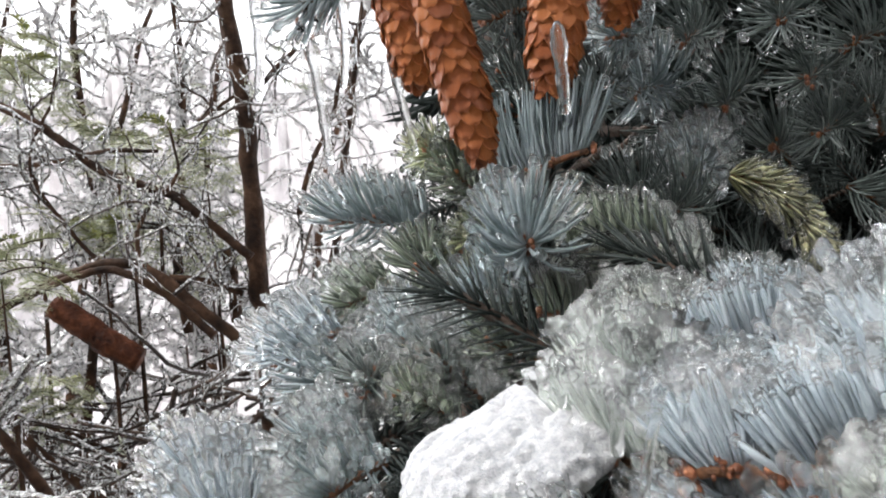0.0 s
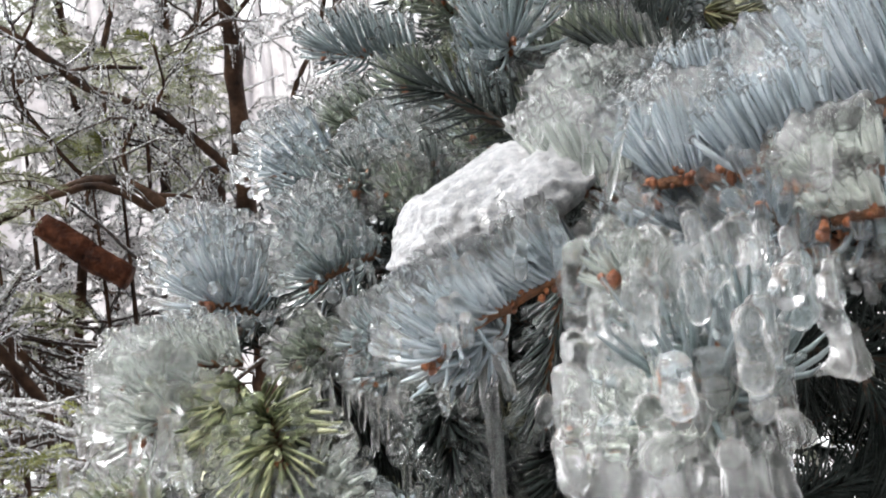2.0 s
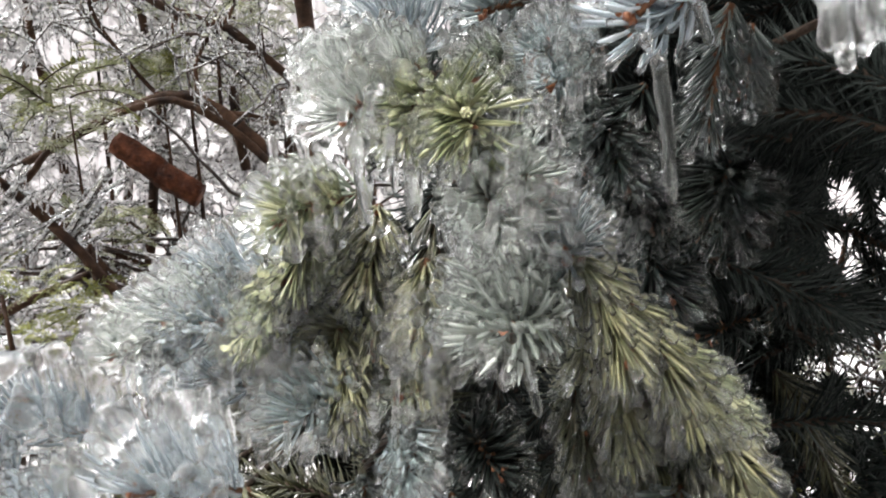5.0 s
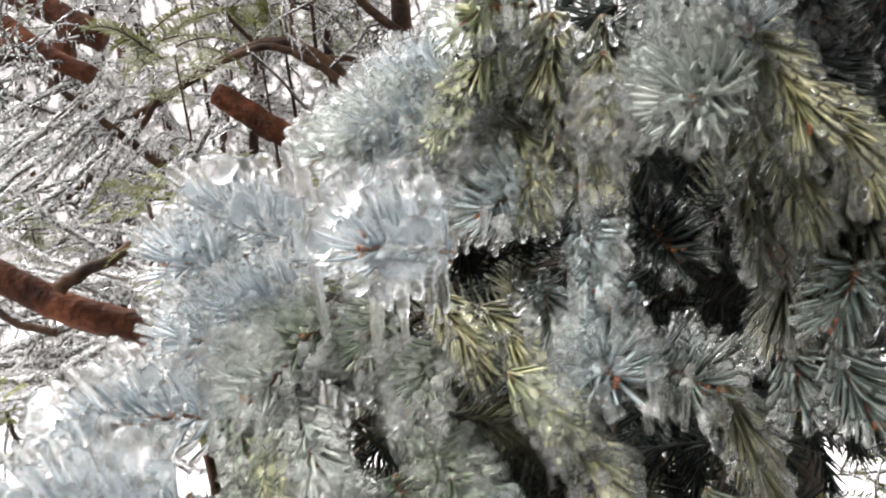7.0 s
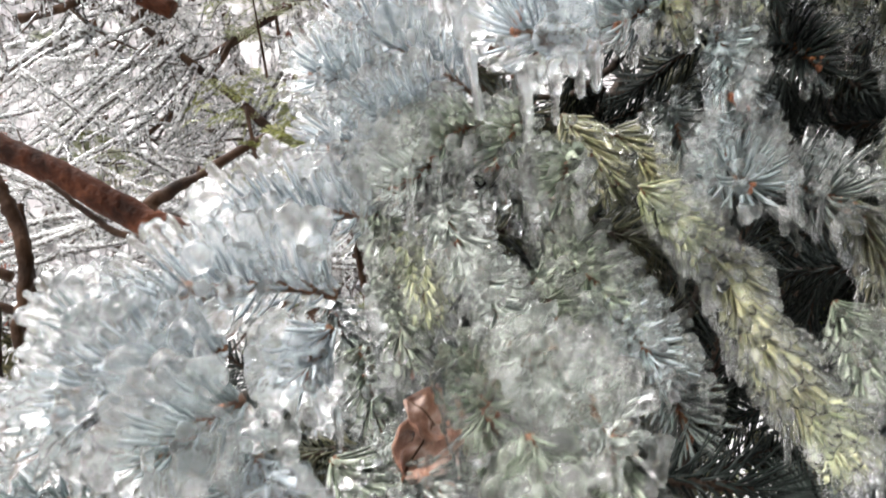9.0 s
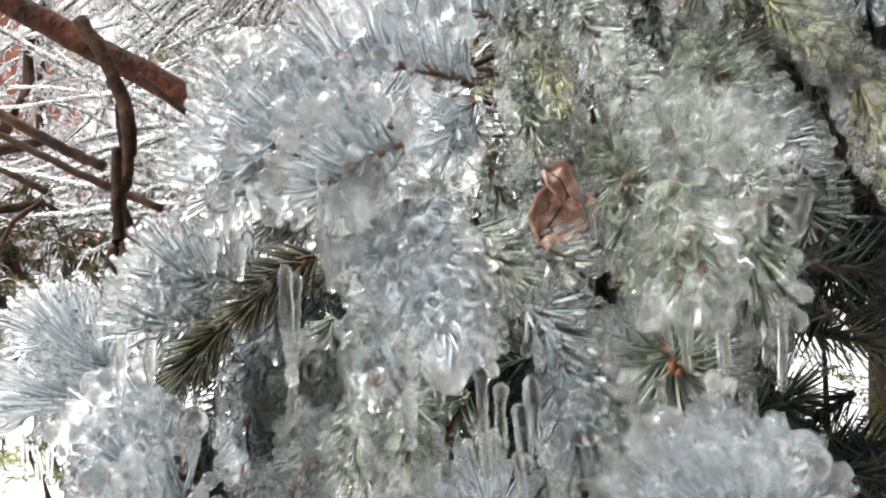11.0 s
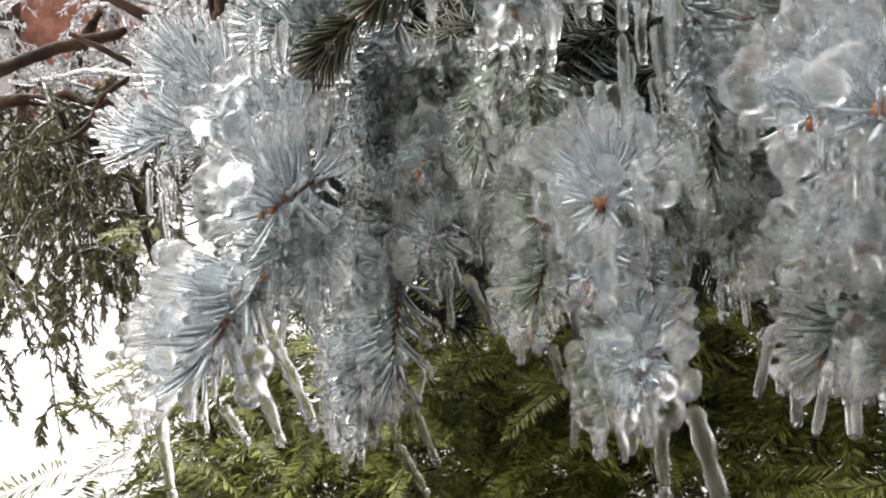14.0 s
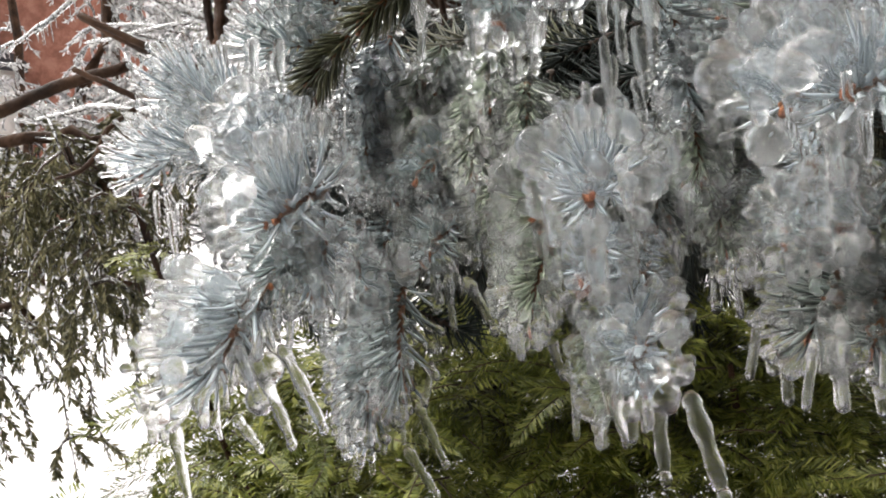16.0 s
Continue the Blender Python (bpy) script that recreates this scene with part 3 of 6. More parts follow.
shoot((-0.2534, 0.1686, 1.114), (-0.2354, 0.1549, 1.088), "P", 3, .021)
shoot((-0.2599, 0.1788, 1.096), (-0.2579, 0.165, 1.075), "B", 3, .018)
shoot((-0.2403, 0.2172, 1.112), (-0.2238, 0.2124, 1.094), "G", 2, .018)
shoot((-0.1653, 0.1815, 1.126), (-0.1612, 0.1662, 1.101), "G", 3, .020)
shoot((-0.1394, 0.2015, 1.115), (-0.1426, 0.1868, 1.095), "G", 2, .022)
shoot((-0.4205, 0.2444, 1.035), (-0.4835, 0.248, 1.03), "P", 2, .024)
shoot((-0.418, 0.2438, 1.049), (-0.4562, 0.2488, 1.068), "P", 2, .024)
shoot((-0.3693, 0.2159, 1.038), (-0.388, 0.1936, 1.036), "P", 3, .022)
shoot((-0.3678, 0.2632, 1.052), (-0.3606, 0.2689, 1.02), "D", 0, .016)
shoot((-0.336, 0.2472, 1.08), (-0.3411, 0.2339, 1.055), "P", 2, .022)
shoot((-0.3348, 0.2308, 0.9713), (-0.3325, 0.2074, 0.9268), "B", 2, .022, False, (-1, -0.3, 0.1))
shoot((-0.3492, 0.2224, 0.9522), (-0.3486, 0.2084, 0.9145), "B", 2, .020, False, (-1, -0.3, 0.1))
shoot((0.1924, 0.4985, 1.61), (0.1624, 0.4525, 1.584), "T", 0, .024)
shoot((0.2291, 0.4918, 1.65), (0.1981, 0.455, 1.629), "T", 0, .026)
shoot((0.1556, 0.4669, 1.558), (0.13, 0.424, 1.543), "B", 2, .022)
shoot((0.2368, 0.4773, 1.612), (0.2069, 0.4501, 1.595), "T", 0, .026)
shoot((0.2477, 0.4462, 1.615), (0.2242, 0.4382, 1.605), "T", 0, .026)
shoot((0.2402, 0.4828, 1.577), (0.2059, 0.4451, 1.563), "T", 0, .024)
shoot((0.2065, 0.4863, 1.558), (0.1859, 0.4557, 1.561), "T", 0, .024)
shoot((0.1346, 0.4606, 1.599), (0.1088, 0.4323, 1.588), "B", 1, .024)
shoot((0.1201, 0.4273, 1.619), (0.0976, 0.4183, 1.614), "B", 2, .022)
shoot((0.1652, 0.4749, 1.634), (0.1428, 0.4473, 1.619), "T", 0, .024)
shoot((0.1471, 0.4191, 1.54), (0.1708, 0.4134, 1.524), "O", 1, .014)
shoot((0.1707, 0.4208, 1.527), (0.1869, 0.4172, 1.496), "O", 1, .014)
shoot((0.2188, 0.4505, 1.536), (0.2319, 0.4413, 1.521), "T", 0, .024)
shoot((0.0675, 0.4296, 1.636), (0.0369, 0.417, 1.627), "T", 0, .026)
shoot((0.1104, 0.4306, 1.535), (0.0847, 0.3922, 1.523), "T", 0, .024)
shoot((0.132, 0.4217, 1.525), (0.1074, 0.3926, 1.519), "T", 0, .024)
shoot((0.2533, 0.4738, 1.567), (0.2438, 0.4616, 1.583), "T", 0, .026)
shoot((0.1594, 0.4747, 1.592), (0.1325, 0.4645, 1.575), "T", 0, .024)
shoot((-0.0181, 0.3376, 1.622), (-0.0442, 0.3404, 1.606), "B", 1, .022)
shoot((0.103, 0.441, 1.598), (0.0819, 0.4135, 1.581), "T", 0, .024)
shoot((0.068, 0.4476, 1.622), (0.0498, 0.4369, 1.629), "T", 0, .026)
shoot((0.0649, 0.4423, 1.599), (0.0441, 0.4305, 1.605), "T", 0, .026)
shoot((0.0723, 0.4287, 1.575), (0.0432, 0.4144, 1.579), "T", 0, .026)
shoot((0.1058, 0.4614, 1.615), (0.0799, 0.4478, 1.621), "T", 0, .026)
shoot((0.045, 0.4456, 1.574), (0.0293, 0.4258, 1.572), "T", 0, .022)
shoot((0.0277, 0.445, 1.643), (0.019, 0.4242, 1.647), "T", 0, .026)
shoot((-0.0524, 0.3066, 1.143), (-0.0454, 0.291, 1.111), "G", 2, .018)
shoot((-0.0395, 0.3208, 1.183), (-0.0289, 0.3132, 1.141), "K", 1, .018)
shoot((-0.2354, 0.2158, 1.158), (-0.2422, 0.2047, 1.145), "P", 3, .020)
shoot((-0.2691, 0.2021, 1.155), (-0.2846, 0.1873, 1.151), "P", 3, .022)
shoot((-0.2482, 0.1737, 1.124), (-0.2306, 0.1519, 1.085), "P", 3, .019)
shoot((-0.2252, 0.2263, 1.111), (-0.2051, 0.2193, 1.099), "W", 2, .016)
shoot((-0.1841, 0.2263, 1.12), (-0.1722, 0.2074, 1.088), "G", 2, .018)
shoot((-0.0186, 0.3017, 1.302), (0.002, 0.2918, 1.269), "O", 1, .019)
shoot((0.0244, 0.3011, 1.232), (0.036, 0.2902, 1.196), "K", 1, .019)

# beside the drops
shoot((0.0780, 0.2150, 1.4140), (0.0550, 0.2250, 1.4100), "P", 2, 0.019, False, (-0.3, -0.1, 0.6))
shoot((0.0860, 0.2200, 1.4220), (0.0670, 0.2300, 1.4180), "P", 3, 0.014)
shoot((0.1170, 0.2100, 1.4250), (0.0940, 0.2150, 1.4210), "P", 2, 0.017, False, (-0.2, -0.2, -0.4))
shoot((0.1230, 0.2100, 1.4170), (0.1010, 0.2050, 1.4100), "P", 2, 0.016)
shoot((0.0940, 0.2150, 1.4200), (0.0800, 0.2200, 1.4200), "P", 2, 0.019, False, (0, -0.3, -0.5))
shoot((0.0890, 0.2000, 1.4050), (0.0760, 0.1950, 1.4150), "P", 3, 0.014)
shoot((0.1240, 0.2250, 1.4000), (0.1080, 0.2150, 1.4080), "P", 2, 0.016)
shoot((0.1220, 0.1880, 1.4400), (0.0980, 0.1960, 1.4360), "P", 2, 0.026, True, (0, 0.3, 0.9))
shoot((0.1570, 0.2400, 1.4440), (0.1330, 0.2500, 1.4520), "P", 2, 0.019, True, (0, 0.3, 0.8))

# the hanging boughs in the middle
shoot((-0.0230, 0.2800, 1.3160), (-0.0100, 0.2680, 1.2800), "O", 1, 0.017)
shoot((-0.0030, 0.2900, 1.2970), (0.0140, 0.2780, 1.2590), "O", 1, 0.017)
shoot((-0.0100, 0.2950, 1.2810), (-0.0090, 0.2850, 1.2490), "O", 1, 0.017)
shoot((0.0160, 0.2950, 1.2660), (0.0310, 0.2830, 1.2290), "O", 1, 0.017)
shoot((-0.0230, 0.3050, 1.2680), (-0.0220, 0.2950, 1.2370), "K", 1, 0.016)
shoot((0.0020, 0.3050, 1.2470), (0.0040, 0.2950, 1.2140), "O", 1, 0.016)
shoot((0.0250, 0.3050, 1.2280), (0.0310, 0.2950, 1.1940), "O", 1, 0.016)
shoot((0.0120, 0.3000, 1.2810), (0.0310, 0.2900, 1.2510), "Y", 1, 0.014)
shoot((-0.0360, 0.2720, 1.2970), (-0.0490, 0.2560, 1.2920), "W", 1, 0.023, False, (-0.8, -0.3, -0.2))
shoot((-0.1090, 0.3000, 1.3450), (-0.1240, 0.2900, 1.3160), "Y", 1, 0.016)
shoot((-0.0980, 0.3050, 1.3240), (-0.0940, 0.2950, 1.2910), "O", 1, 0.016)
shoot((-0.0860, 0.3100, 1.3090), (-0.0820, 0.3000, 1.2720), "O", 1, 0.016)
shoot((-0.1270, 0.2950, 1.3190), (-0.1390, 0.2850, 1.2930), "Y", 2, 0.015)
shoot((-0.1110, 0.3050, 1.2940), (-0.1080, 0.2950, 1.2640), "O", 1, 0.016)
shoot((-0.1450, 0.3000, 1.3130), (-0.1760, 0.2900, 1.2980), "W", 2, 0.016)
shoot((-0.1650, 0.3000, 1.3000), (-0.1910, 0.2900, 1.2930), "W", 3, 0.014)
shoot((-0.0720, 0.3200, 1.3390), (-0.0730, 0.3100, 1.3100), "K", 1, 0.017)
shoot((-0.2010, 0.2800, 1.2370), (-0.2240, 0.2650, 1.2340), "P", 2, 0.017)
shoot((-0.1850, 0.2700, 1.2290), (-0.2010, 0.2550, 1.2170), "G", 2, 0.016)
shoot((-0.2190, 0.2750, 1.2260), (-0.2440, 0.2650, 1.2250), "P", 2, 0.018)
shoot((-0.1680, 0.2850, 1.2310), (-0.1780, 0.2700, 1.2140), "G", 2, 0.016)
shoot((-0.1990, 0.2650, 1.2160), (-0.2140, 0.2500, 1.2060), "W", 2, 0.016)
shoot((-0.1490, 0.2800, 1.2140), (-0.1550, 0.2650, 1.1970), "G", 2, 0.016)
shoot((-0.2310, 0.2900, 1.2490), (-0.2510, 0.2800, 1.2560), "P", 2, 0.018)
shoot((-0.2330, 0.2750, 1.2050), (-0.2240, 0.2620, 1.1720), "G", 2, 0.016)
shoot((-0.2290, 0.2680, 1.1740), (-0.2190, 0.2500, 1.1390), "G", 2, 0.016)
shoot((-0.2030, 0.2620, 1.2020), (-0.1900, 0.2470, 1.1720), "W", 2, 0.017)
shoot((-0.1920, 0.2520, 1.1740), (-0.1760, 0.2350, 1.1460), "W", 2, 0.017)
shoot((-0.2160, 0.2700, 1.1890), (-0.2100, 0.2580, 1.1590), "Y", 2, 0.016)
shoot((-0.1770, 0.2950, 1.2030), (-0.1570, 0.2800, 1.1740), "G", 2, 0.017)
shoot((-0.1590, 0.2850, 1.1760), (-0.1360, 0.2650, 1.1480), "G", 2, 0.018)
shoot((-0.1710, 0.2250, 1.1480), (-0.1550, 0.2050, 1.1330), "W", 3, 0.017, False, (-0.3, -0.5, 0))
shoot((-0.1570, 0.2100, 1.1350), (-0.1410, 0.1900, 1.1230), "W", 3, 0.018, False, (-0.3, -0.5, 0))
shoot((-0.1900, 0.2300, 1.1420), (-0.1800, 0.2050, 1.1210), "G", 3, 0.016, False, (-0.5, -0.4, 0))
shoot((-0.1260, 0.3050, 1.1970), (-0.1040, 0.2920, 1.1710), "Y", 2, 0.017)
shoot((-0.1040, 0.2950, 1.1720), (-0.0890, 0.2780, 1.1380), "O", 2, 0.018)
shoot((-0.0900, 0.2820, 1.1410), (-0.0730, 0.2650, 1.1100), "O", 2, 0.018)
shoot((-0.0750, 0.2680, 1.1110), (-0.0640, 0.2600, 1.0940), "Y", 2, 0.018)
shoot((-0.0730, 0.3150, 1.2270), (-0.0890, 0.3020, 1.2090), "B", 2, 0.016)
shoot((-0.0960, 0.3150, 1.2000), (-0.0840, 0.2900, 1.1940), "B", 2, 0.021, False, (0.7, -0.3, -0.3))
shoot((-0.0680, 0.3200, 1.1930), (-0.0490, 0.3050, 1.1850), "T", 2, 0.020)
shoot((-0.1560, 0.3250, 1.2320), (-0.1380, 0.3100, 1.2020), "O", 1, 0.016)
shoot((-0.1370, 0.3300, 1.2230), (-0.1170, 0.3150, 1.1960), "O", 1, 0.016)
shoot((-0.2080, 0.2750, 1.2300), (-0.2230, 0.2600, 1.2130), "W", 2, 0.014)
shoot((-0.1910, 0.2950, 1.2300), (-0.1830, 0.2800, 1.2050), "G", 2, 0.014)
shoot((-0.1990, 0.2800, 1.2210), (-0.2060, 0.2650, 1.2040), "G", 2, 0.014)
shoot((-0.1460, 0.2800, 1.1550), (-0.1240, 0.2550, 1.1300), "B", 2, 0.018)
shoot((-0.1260, 0.2800, 1.1260), (-0.1160, 0.2600, 1.1030), "T", 1, 0.020)
shoot((-0.1710, 0.2750, 1.1660), (-0.1570, 0.2500, 1.1410), "G", 2, 0.016)
shoot((-0.2410, 0.2650, 1.1430), (-0.2310, 0.2500, 1.1150), "G", 2, 0.015)
shoot((-0.2810, 0.2950, 1.1570), (-0.2660, 0.2800, 1.1170), "B", 1, 0.018)
shoot((-0.2590, 0.2850, 1.1620), (-0.2520, 0.2700, 1.1310), "T", 2, 0.016)
shoot((-0.1090, 0.3300, 1.2320), (-0.1040, 0.3150, 1.2070), "T", 2, 0.018)

# the low boughs
shoot((-0.2760, 0.2150, 1.0730), (-0.2790, 0.2050, 1.0440), "G", 2, 0.015)
shoot((-0.2860, 0.2120, 1.0490), (-0.2860, 0.2000, 1.0190), "G", 2, 0.015)
shoot((-0.2630, 0.2050, 1.0500), (-0.2610, 0.1950, 1.0290), "G", 2, 0.014)
shoot((-0.2060, 0.2050, 1.0640), (-0.2010, 0.1900, 1.0360), "B", 2, 0.016)
shoot((-0.2020, 0.2050, 1.0360), (-0.1980, 0.1900, 1.0090), "G", 2, 0.015)
shoot((-0.2140, 0.2150, 1.0190), (-0.2140, 0.2000, 0.9940), "T", 2, 0.015)
shoot((-0.3370, 0.2400, 1.0750), (-0.3430, 0.2300, 1.0480), "B", 2, 0.014)
shoot((-0.3480, 0.2380, 1.0480), (-0.3470, 0.2250, 1.0160), "B", 2, 0.014)
shoot((-0.3210, 0.2400, 1.0610), (-0.3220, 0.2280, 1.0300), "G", 2, 0.014)
shoot((-0.3120, 0.2500, 1.0730), (-0.3120, 0.2400, 1.0460), "G", 2, 0.014)
shoot((-0.1940, 0.2050, 1.0070), (-0.1900, 0.1900, 0.9850), "G", 2, 0.014)
shoot((-0.1750, 0.2200, 1.0600), (-0.1860, 0.2100, 1.0660), "B", 2, 0.015)
shoot((-0.3520, 0.1900, 1.0160), (-0.3480, 0.1470, 1.0090), "P", 3, 0.027, False, (-0.7, -0.3, 0.4))
shoot((-0.3660, 0.2000, 1.0330), (-0.3640, 0.1650, 1.0330), "P", 3, 0.018, False, (-0.3, -0.3, 0.6))
shoot((-0.3670, 0.1620, 0.9810), (-0.3860, 0.1450, 0.9480), "P", 3, 0.031, False, (-1, -0.15, 0.45))
shoot((-0.3780, 0.1750, 0.9840), (-0.3890, 0.1650, 0.9580), "P", 3, 0.030, False, (-1, -0.15, 0.5))
shoot((-0.3430, 0.1750, 1.0060), (-0.3470, 0.1650, 0.9780), "P", 3, 0.015, False, (0, -0.3, -0.8))
shoot((-0.3540, 0.1700, 1.0000), (-0.3610, 0.1600, 0.9840), "B", 2, 0.018, False, (-0.2, -0.3, -0.8))
shoot((-0.3420, 0.2700, 1.0740), (-0.3530, 0.2500, 1.0460), "B", 2, 0.015, False, (-0.6, -0.3, 0))
shoot((-0.3530, 0.2600, 1.0470), (-0.3550, 0.2400, 1.0140), "B", 2, 0.014, False, (-0.5, -0.3, 0))
shoot((-0.3240, 0.2800, 1.0670), (-0.3260, 0.2600, 1.0320), "G", 2, 0.015, False, (-0.5, -0.3, 0))
shoot((-0.2860, 0.2600, 1.0720), (-0.2910, 0.2400, 1.0300), "G", 2, 0.017, False, (-1, -0.2, 0))
shoot((-0.2920, 0.2450, 1.0330), (-0.2840, 0.2250, 0.9910), "G", 2, 0.017, False, (-1, -0.2, 0))
shoot((-0.2790, 0.2200, 0.9940), (-0.2700, 0.2050, 0.9550), "G", 2, 0.015, False, (-0.8, -0.3, 0))
shoot((-0.3070, 0.2350, 1.0290), (-0.3140, 0.2120, 1.0190), "B", 3, 0.013)
shoot((-0.3390, 0.2400, 1.0280), (-0.3310, 0.2250, 1.0090), "B", 2, 0.012)
shoot((-0.3110, 0.2400, 0.9940), (-0.3120, 0.2060, 0.9830), "B", 3, 0.017, False, (-0.2, -0.5, -0.5))
shoot((-0.3430, 0.2400, 0.9970), (-0.3520, 0.2250, 0.9500), "B", 2, 0.014, False, (-0.6, -0.3, -0.2))
shoot((-0.3550, 0.2250, 0.9950), (-0.3590, 0.2150, 0.9760), "B", 3, 0.012)
shoot((-0.3490, 0.2450, 0.9450), (-0.3590, 0.2300, 0.9200), "B", 2, 0.019, False, (-1, -0.3, 0.1))
shoot((-0.3490, 0.2350, 0.9250), (-0.3560, 0.2200, 0.8980), "B", 2, 0.018, False, (-1, -0.3, 0.1))
shoot((-0.2290, 0.1950, 1.0140), (-0.2290, 0.1400, 1.0100), "P", 3, 0.023)
shoot((-0.2490, 0.2000, 1.0190), (-0.2560, 0.1750, 1.0010), "G", 3, 0.018, False, (-0.9, -0.3, 0.2))
shoot((-0.2520, 0.1950, 0.9960), (-0.2620, 0.1800, 0.9680), "G", 2, 0.016, False, (-0.9, -0.3, 0))
shoot((-0.2330, 0.1750, 0.9950), (-0.2340, 0.1600, 0.9800), "P", 3, 0.014, False, (0, -0.4, -0.7))
shoot((-0.2210, 0.1850, 0.9910), (-0.2180, 0.1700, 0.9750), "P", 3, 0.012, False, (0, -0.4, -0.7))
shoot((-0.2230, 0.1700, 0.9650), (-0.2160, 0.1450, 0.9520), "P", 3, 0.018, False, (-0.6, -0.4, -0.1))
shoot((-0.2360, 0.1750, 0.9580), (-0.2310, 0.1600, 0.9370), "G", 3, 0.014, False, (-0.8, -0.3, -0.1))
shoot((-0.1790, 0.2500, 1.0670), (-0.2030, 0.2250, 1.0350), "B", 2, 0.017)
shoot((-0.1980, 0.2500, 1.0350), (-0.1910, 0.2300, 1.0010), "G", 2, 0.017, False, (-0.3, -0.5, 0))
shoot((-0.1950, 0.2400, 1.0050), (-0.1870, 0.2200, 0.9750), "G", 2, 0.015)
shoot((-0.2140, 0.2700, 1.0340), (-0.2120, 0.2500, 1.0050), "T", 1, 0.018)
shoot((-0.1720, 0.2200, 1.0090), (-0.1800, 0.2000, 0.9890), "B", 3, 0.014)
shoot((-0.1480, 0.1650, 1.0390), (-0.1700, 0.1220, 1.0340), "P", 3, 0.023, False, (-0.5, -0.3, 0.5))
shoot((-0.1310, 0.1550, 1.0390), (-0.1540, 0.1150, 1.0350), "P", 3, 0.022, False, (-0.3, -0.3, 0.4))
shoot((-0.1620, 0.1500, 1.0220), (-0.1590, 0.1350, 0.9990), "P", 3, 0.013, False, (0, -0.4, -0.6))
shoot((-0.1460, 0.1650, 0.9960), (-0.1650, 0.1450, 0.9940), "B", 3, 0.018, False, (-0.8, -0.3, 0))
shoot((-0.1540, 0.1600, 0.9860), (-0.1650, 0.1400, 0.9640), "T", 2, 0.017, False, (-0.8, -0.3, 0))
shoot((-0.1420, 0.1500, 0.9800), (-0.1500, 0.1350, 0.9620), "T", 3, 0.015, False, (-0.8, -0.3, 0))
shoot((-0.2200, 0.2150, 1.0860), (-0.1940, 0.2000, 1.0380), "B", 2, 0.019)
shoot((-0.1730, 0.2150, 1.0710), (-0.1660, 0.1950, 1.0650), "G", 2, 0.025, False, (0.8, -0.3, -0.4))
shoot((-0.1840, 0.2250, 1.0940), (-0.1600, 0.2000, 1.0880), "Y", 3, 0.014)
shoot((-0.1410, 0.2200, 1.1010), (-0.1410, 0.2050, 1.0930), "T", 1, 0.020, False, (0, 0, -1))
shoot((-0.2500, 0.2400, 1.0440), (-0.2630, 0.2250, 1.0140), "G", 2, 0.018, False, (-0.9, -0.3, 0))
shoot((-0.3060, 0.2600, 1.0520), (-0.2840, 0.2400, 1.0100), "G", 2, 0.017, False, (-0.5, -0.4, 0))
shoot((-0.3570, 0.2150, 0.9950), (-0.3410, 0.2000, 0.9710), "B", 3, 0.014)

# more of the comb behind its front rows
shoot((0.1010, 0.2110, 1.4355), (0.0760, 0.2200, 1.4325), "P", 1, 0.0160, True, (0, -0.2, 1.3))
shoot((0.0830, 0.2200, 1.4330), (0.0560, 0.2290, 1.4295), "P", 1, 0.0150, True, (-0.1, -0.2, 1.3))
shoot((0.0930, 0.1880, 1.4275), (0.0730, 0.1960, 1.4245), "P", 1, 0.0150, True, (-0.1, -0.3, 1.3))
shoot((0.1000, 0.1800, 1.4210), (0.0850, 0.1860, 1.4190), "W", 2, 0.010, True, (-0.2, -0.4, 0.8))
shoot((0.1000, 0.1820, 1.4120), (0.0900, 0.1880, 1.4110), "W", 2, 0.010, True, (-0.2, -0.4, 0.6))
shoot((0.0400, 0.1650, 1.3950), (0.0320, 0.1550, 1.4000), "W", 4, 0.009, False, (-0.6, -0.3, 0.3))
shoot((-0.3380, 0.2850, 1.1360), (-0.3500, 0.2750, 1.1130), "T", 1, 0.018)
shoot((-0.3290, 0.2900, 1.1280), (-0.3440, 0.2800, 1.1070), "T", 1, 0.016)
# inner shoots, shade put into their colour, behind the outer ones, and the limbs that carry them
rng0 = np.random.default_rng(5)
outer_shoots = list(shoots)
inner = {"D": Shape(), "K": Shape(), "stem": Shape()}


GAP = ((0.1362, 0.3788, 1.27), (1.022, 2.41, 0.9051))  # the line of a gap between the boughs, laid along a camera sight line


def dark_shoot(root, way, span, length, count, style, width=0.0009):
    """An inner shoot in a shade-coloured style: three-sided pointed needles on a stem."""
    away = np.array(GAP[1]) - np.array(GAP[0])
    run = float((root - GAP[0]) @ away / (away @ away))
    if run > -0.1 and np.linalg.norm(root + way * span * 0.5 - GAP[0] - run * away) < 0.05 + 0.13 * max(run, 0):
        return
    tip = root + way * span
    if tip[2] > 1.55 and tip[0] < 0.02 - 0.05 * tip[1]:
        return
    for x, y, z in (root, tip):
        if y < 0.8 and ((z > 1.42 and x < -0.075) or (z > 1.50 and x < -0.04) or (z > 1.30 and x < -0.11) or (z > 1.12 and x < -0.22) or x < -0.47):
            return
    p, _, stem = needle_lines(rng0, root, root + way * span, length, count, 0.05, 0.15)
    a, e = p[:, 0], p[:, 3]
    u = unit(np.cross(e - a, rng0.normal(size=(count, 3)))) * width
    w = unit(np.cross(e - a, u)) * width
    v = np.stack([a + u, a - 0.5 * u + 0.87 * w, a - 0.5 * u - 0.87 * w, e], 1)
    f = (np.arange(count) * 4)[:, None, None] + np.array([[0, 1, 3], [1, 2, 3], [2, 0, 3]])
    inner[style].add(v, f.reshape(-1, 3))
    inner["stem"].tubes(stem[None, ::3], np.full((1, 3), 0.0022), 4)


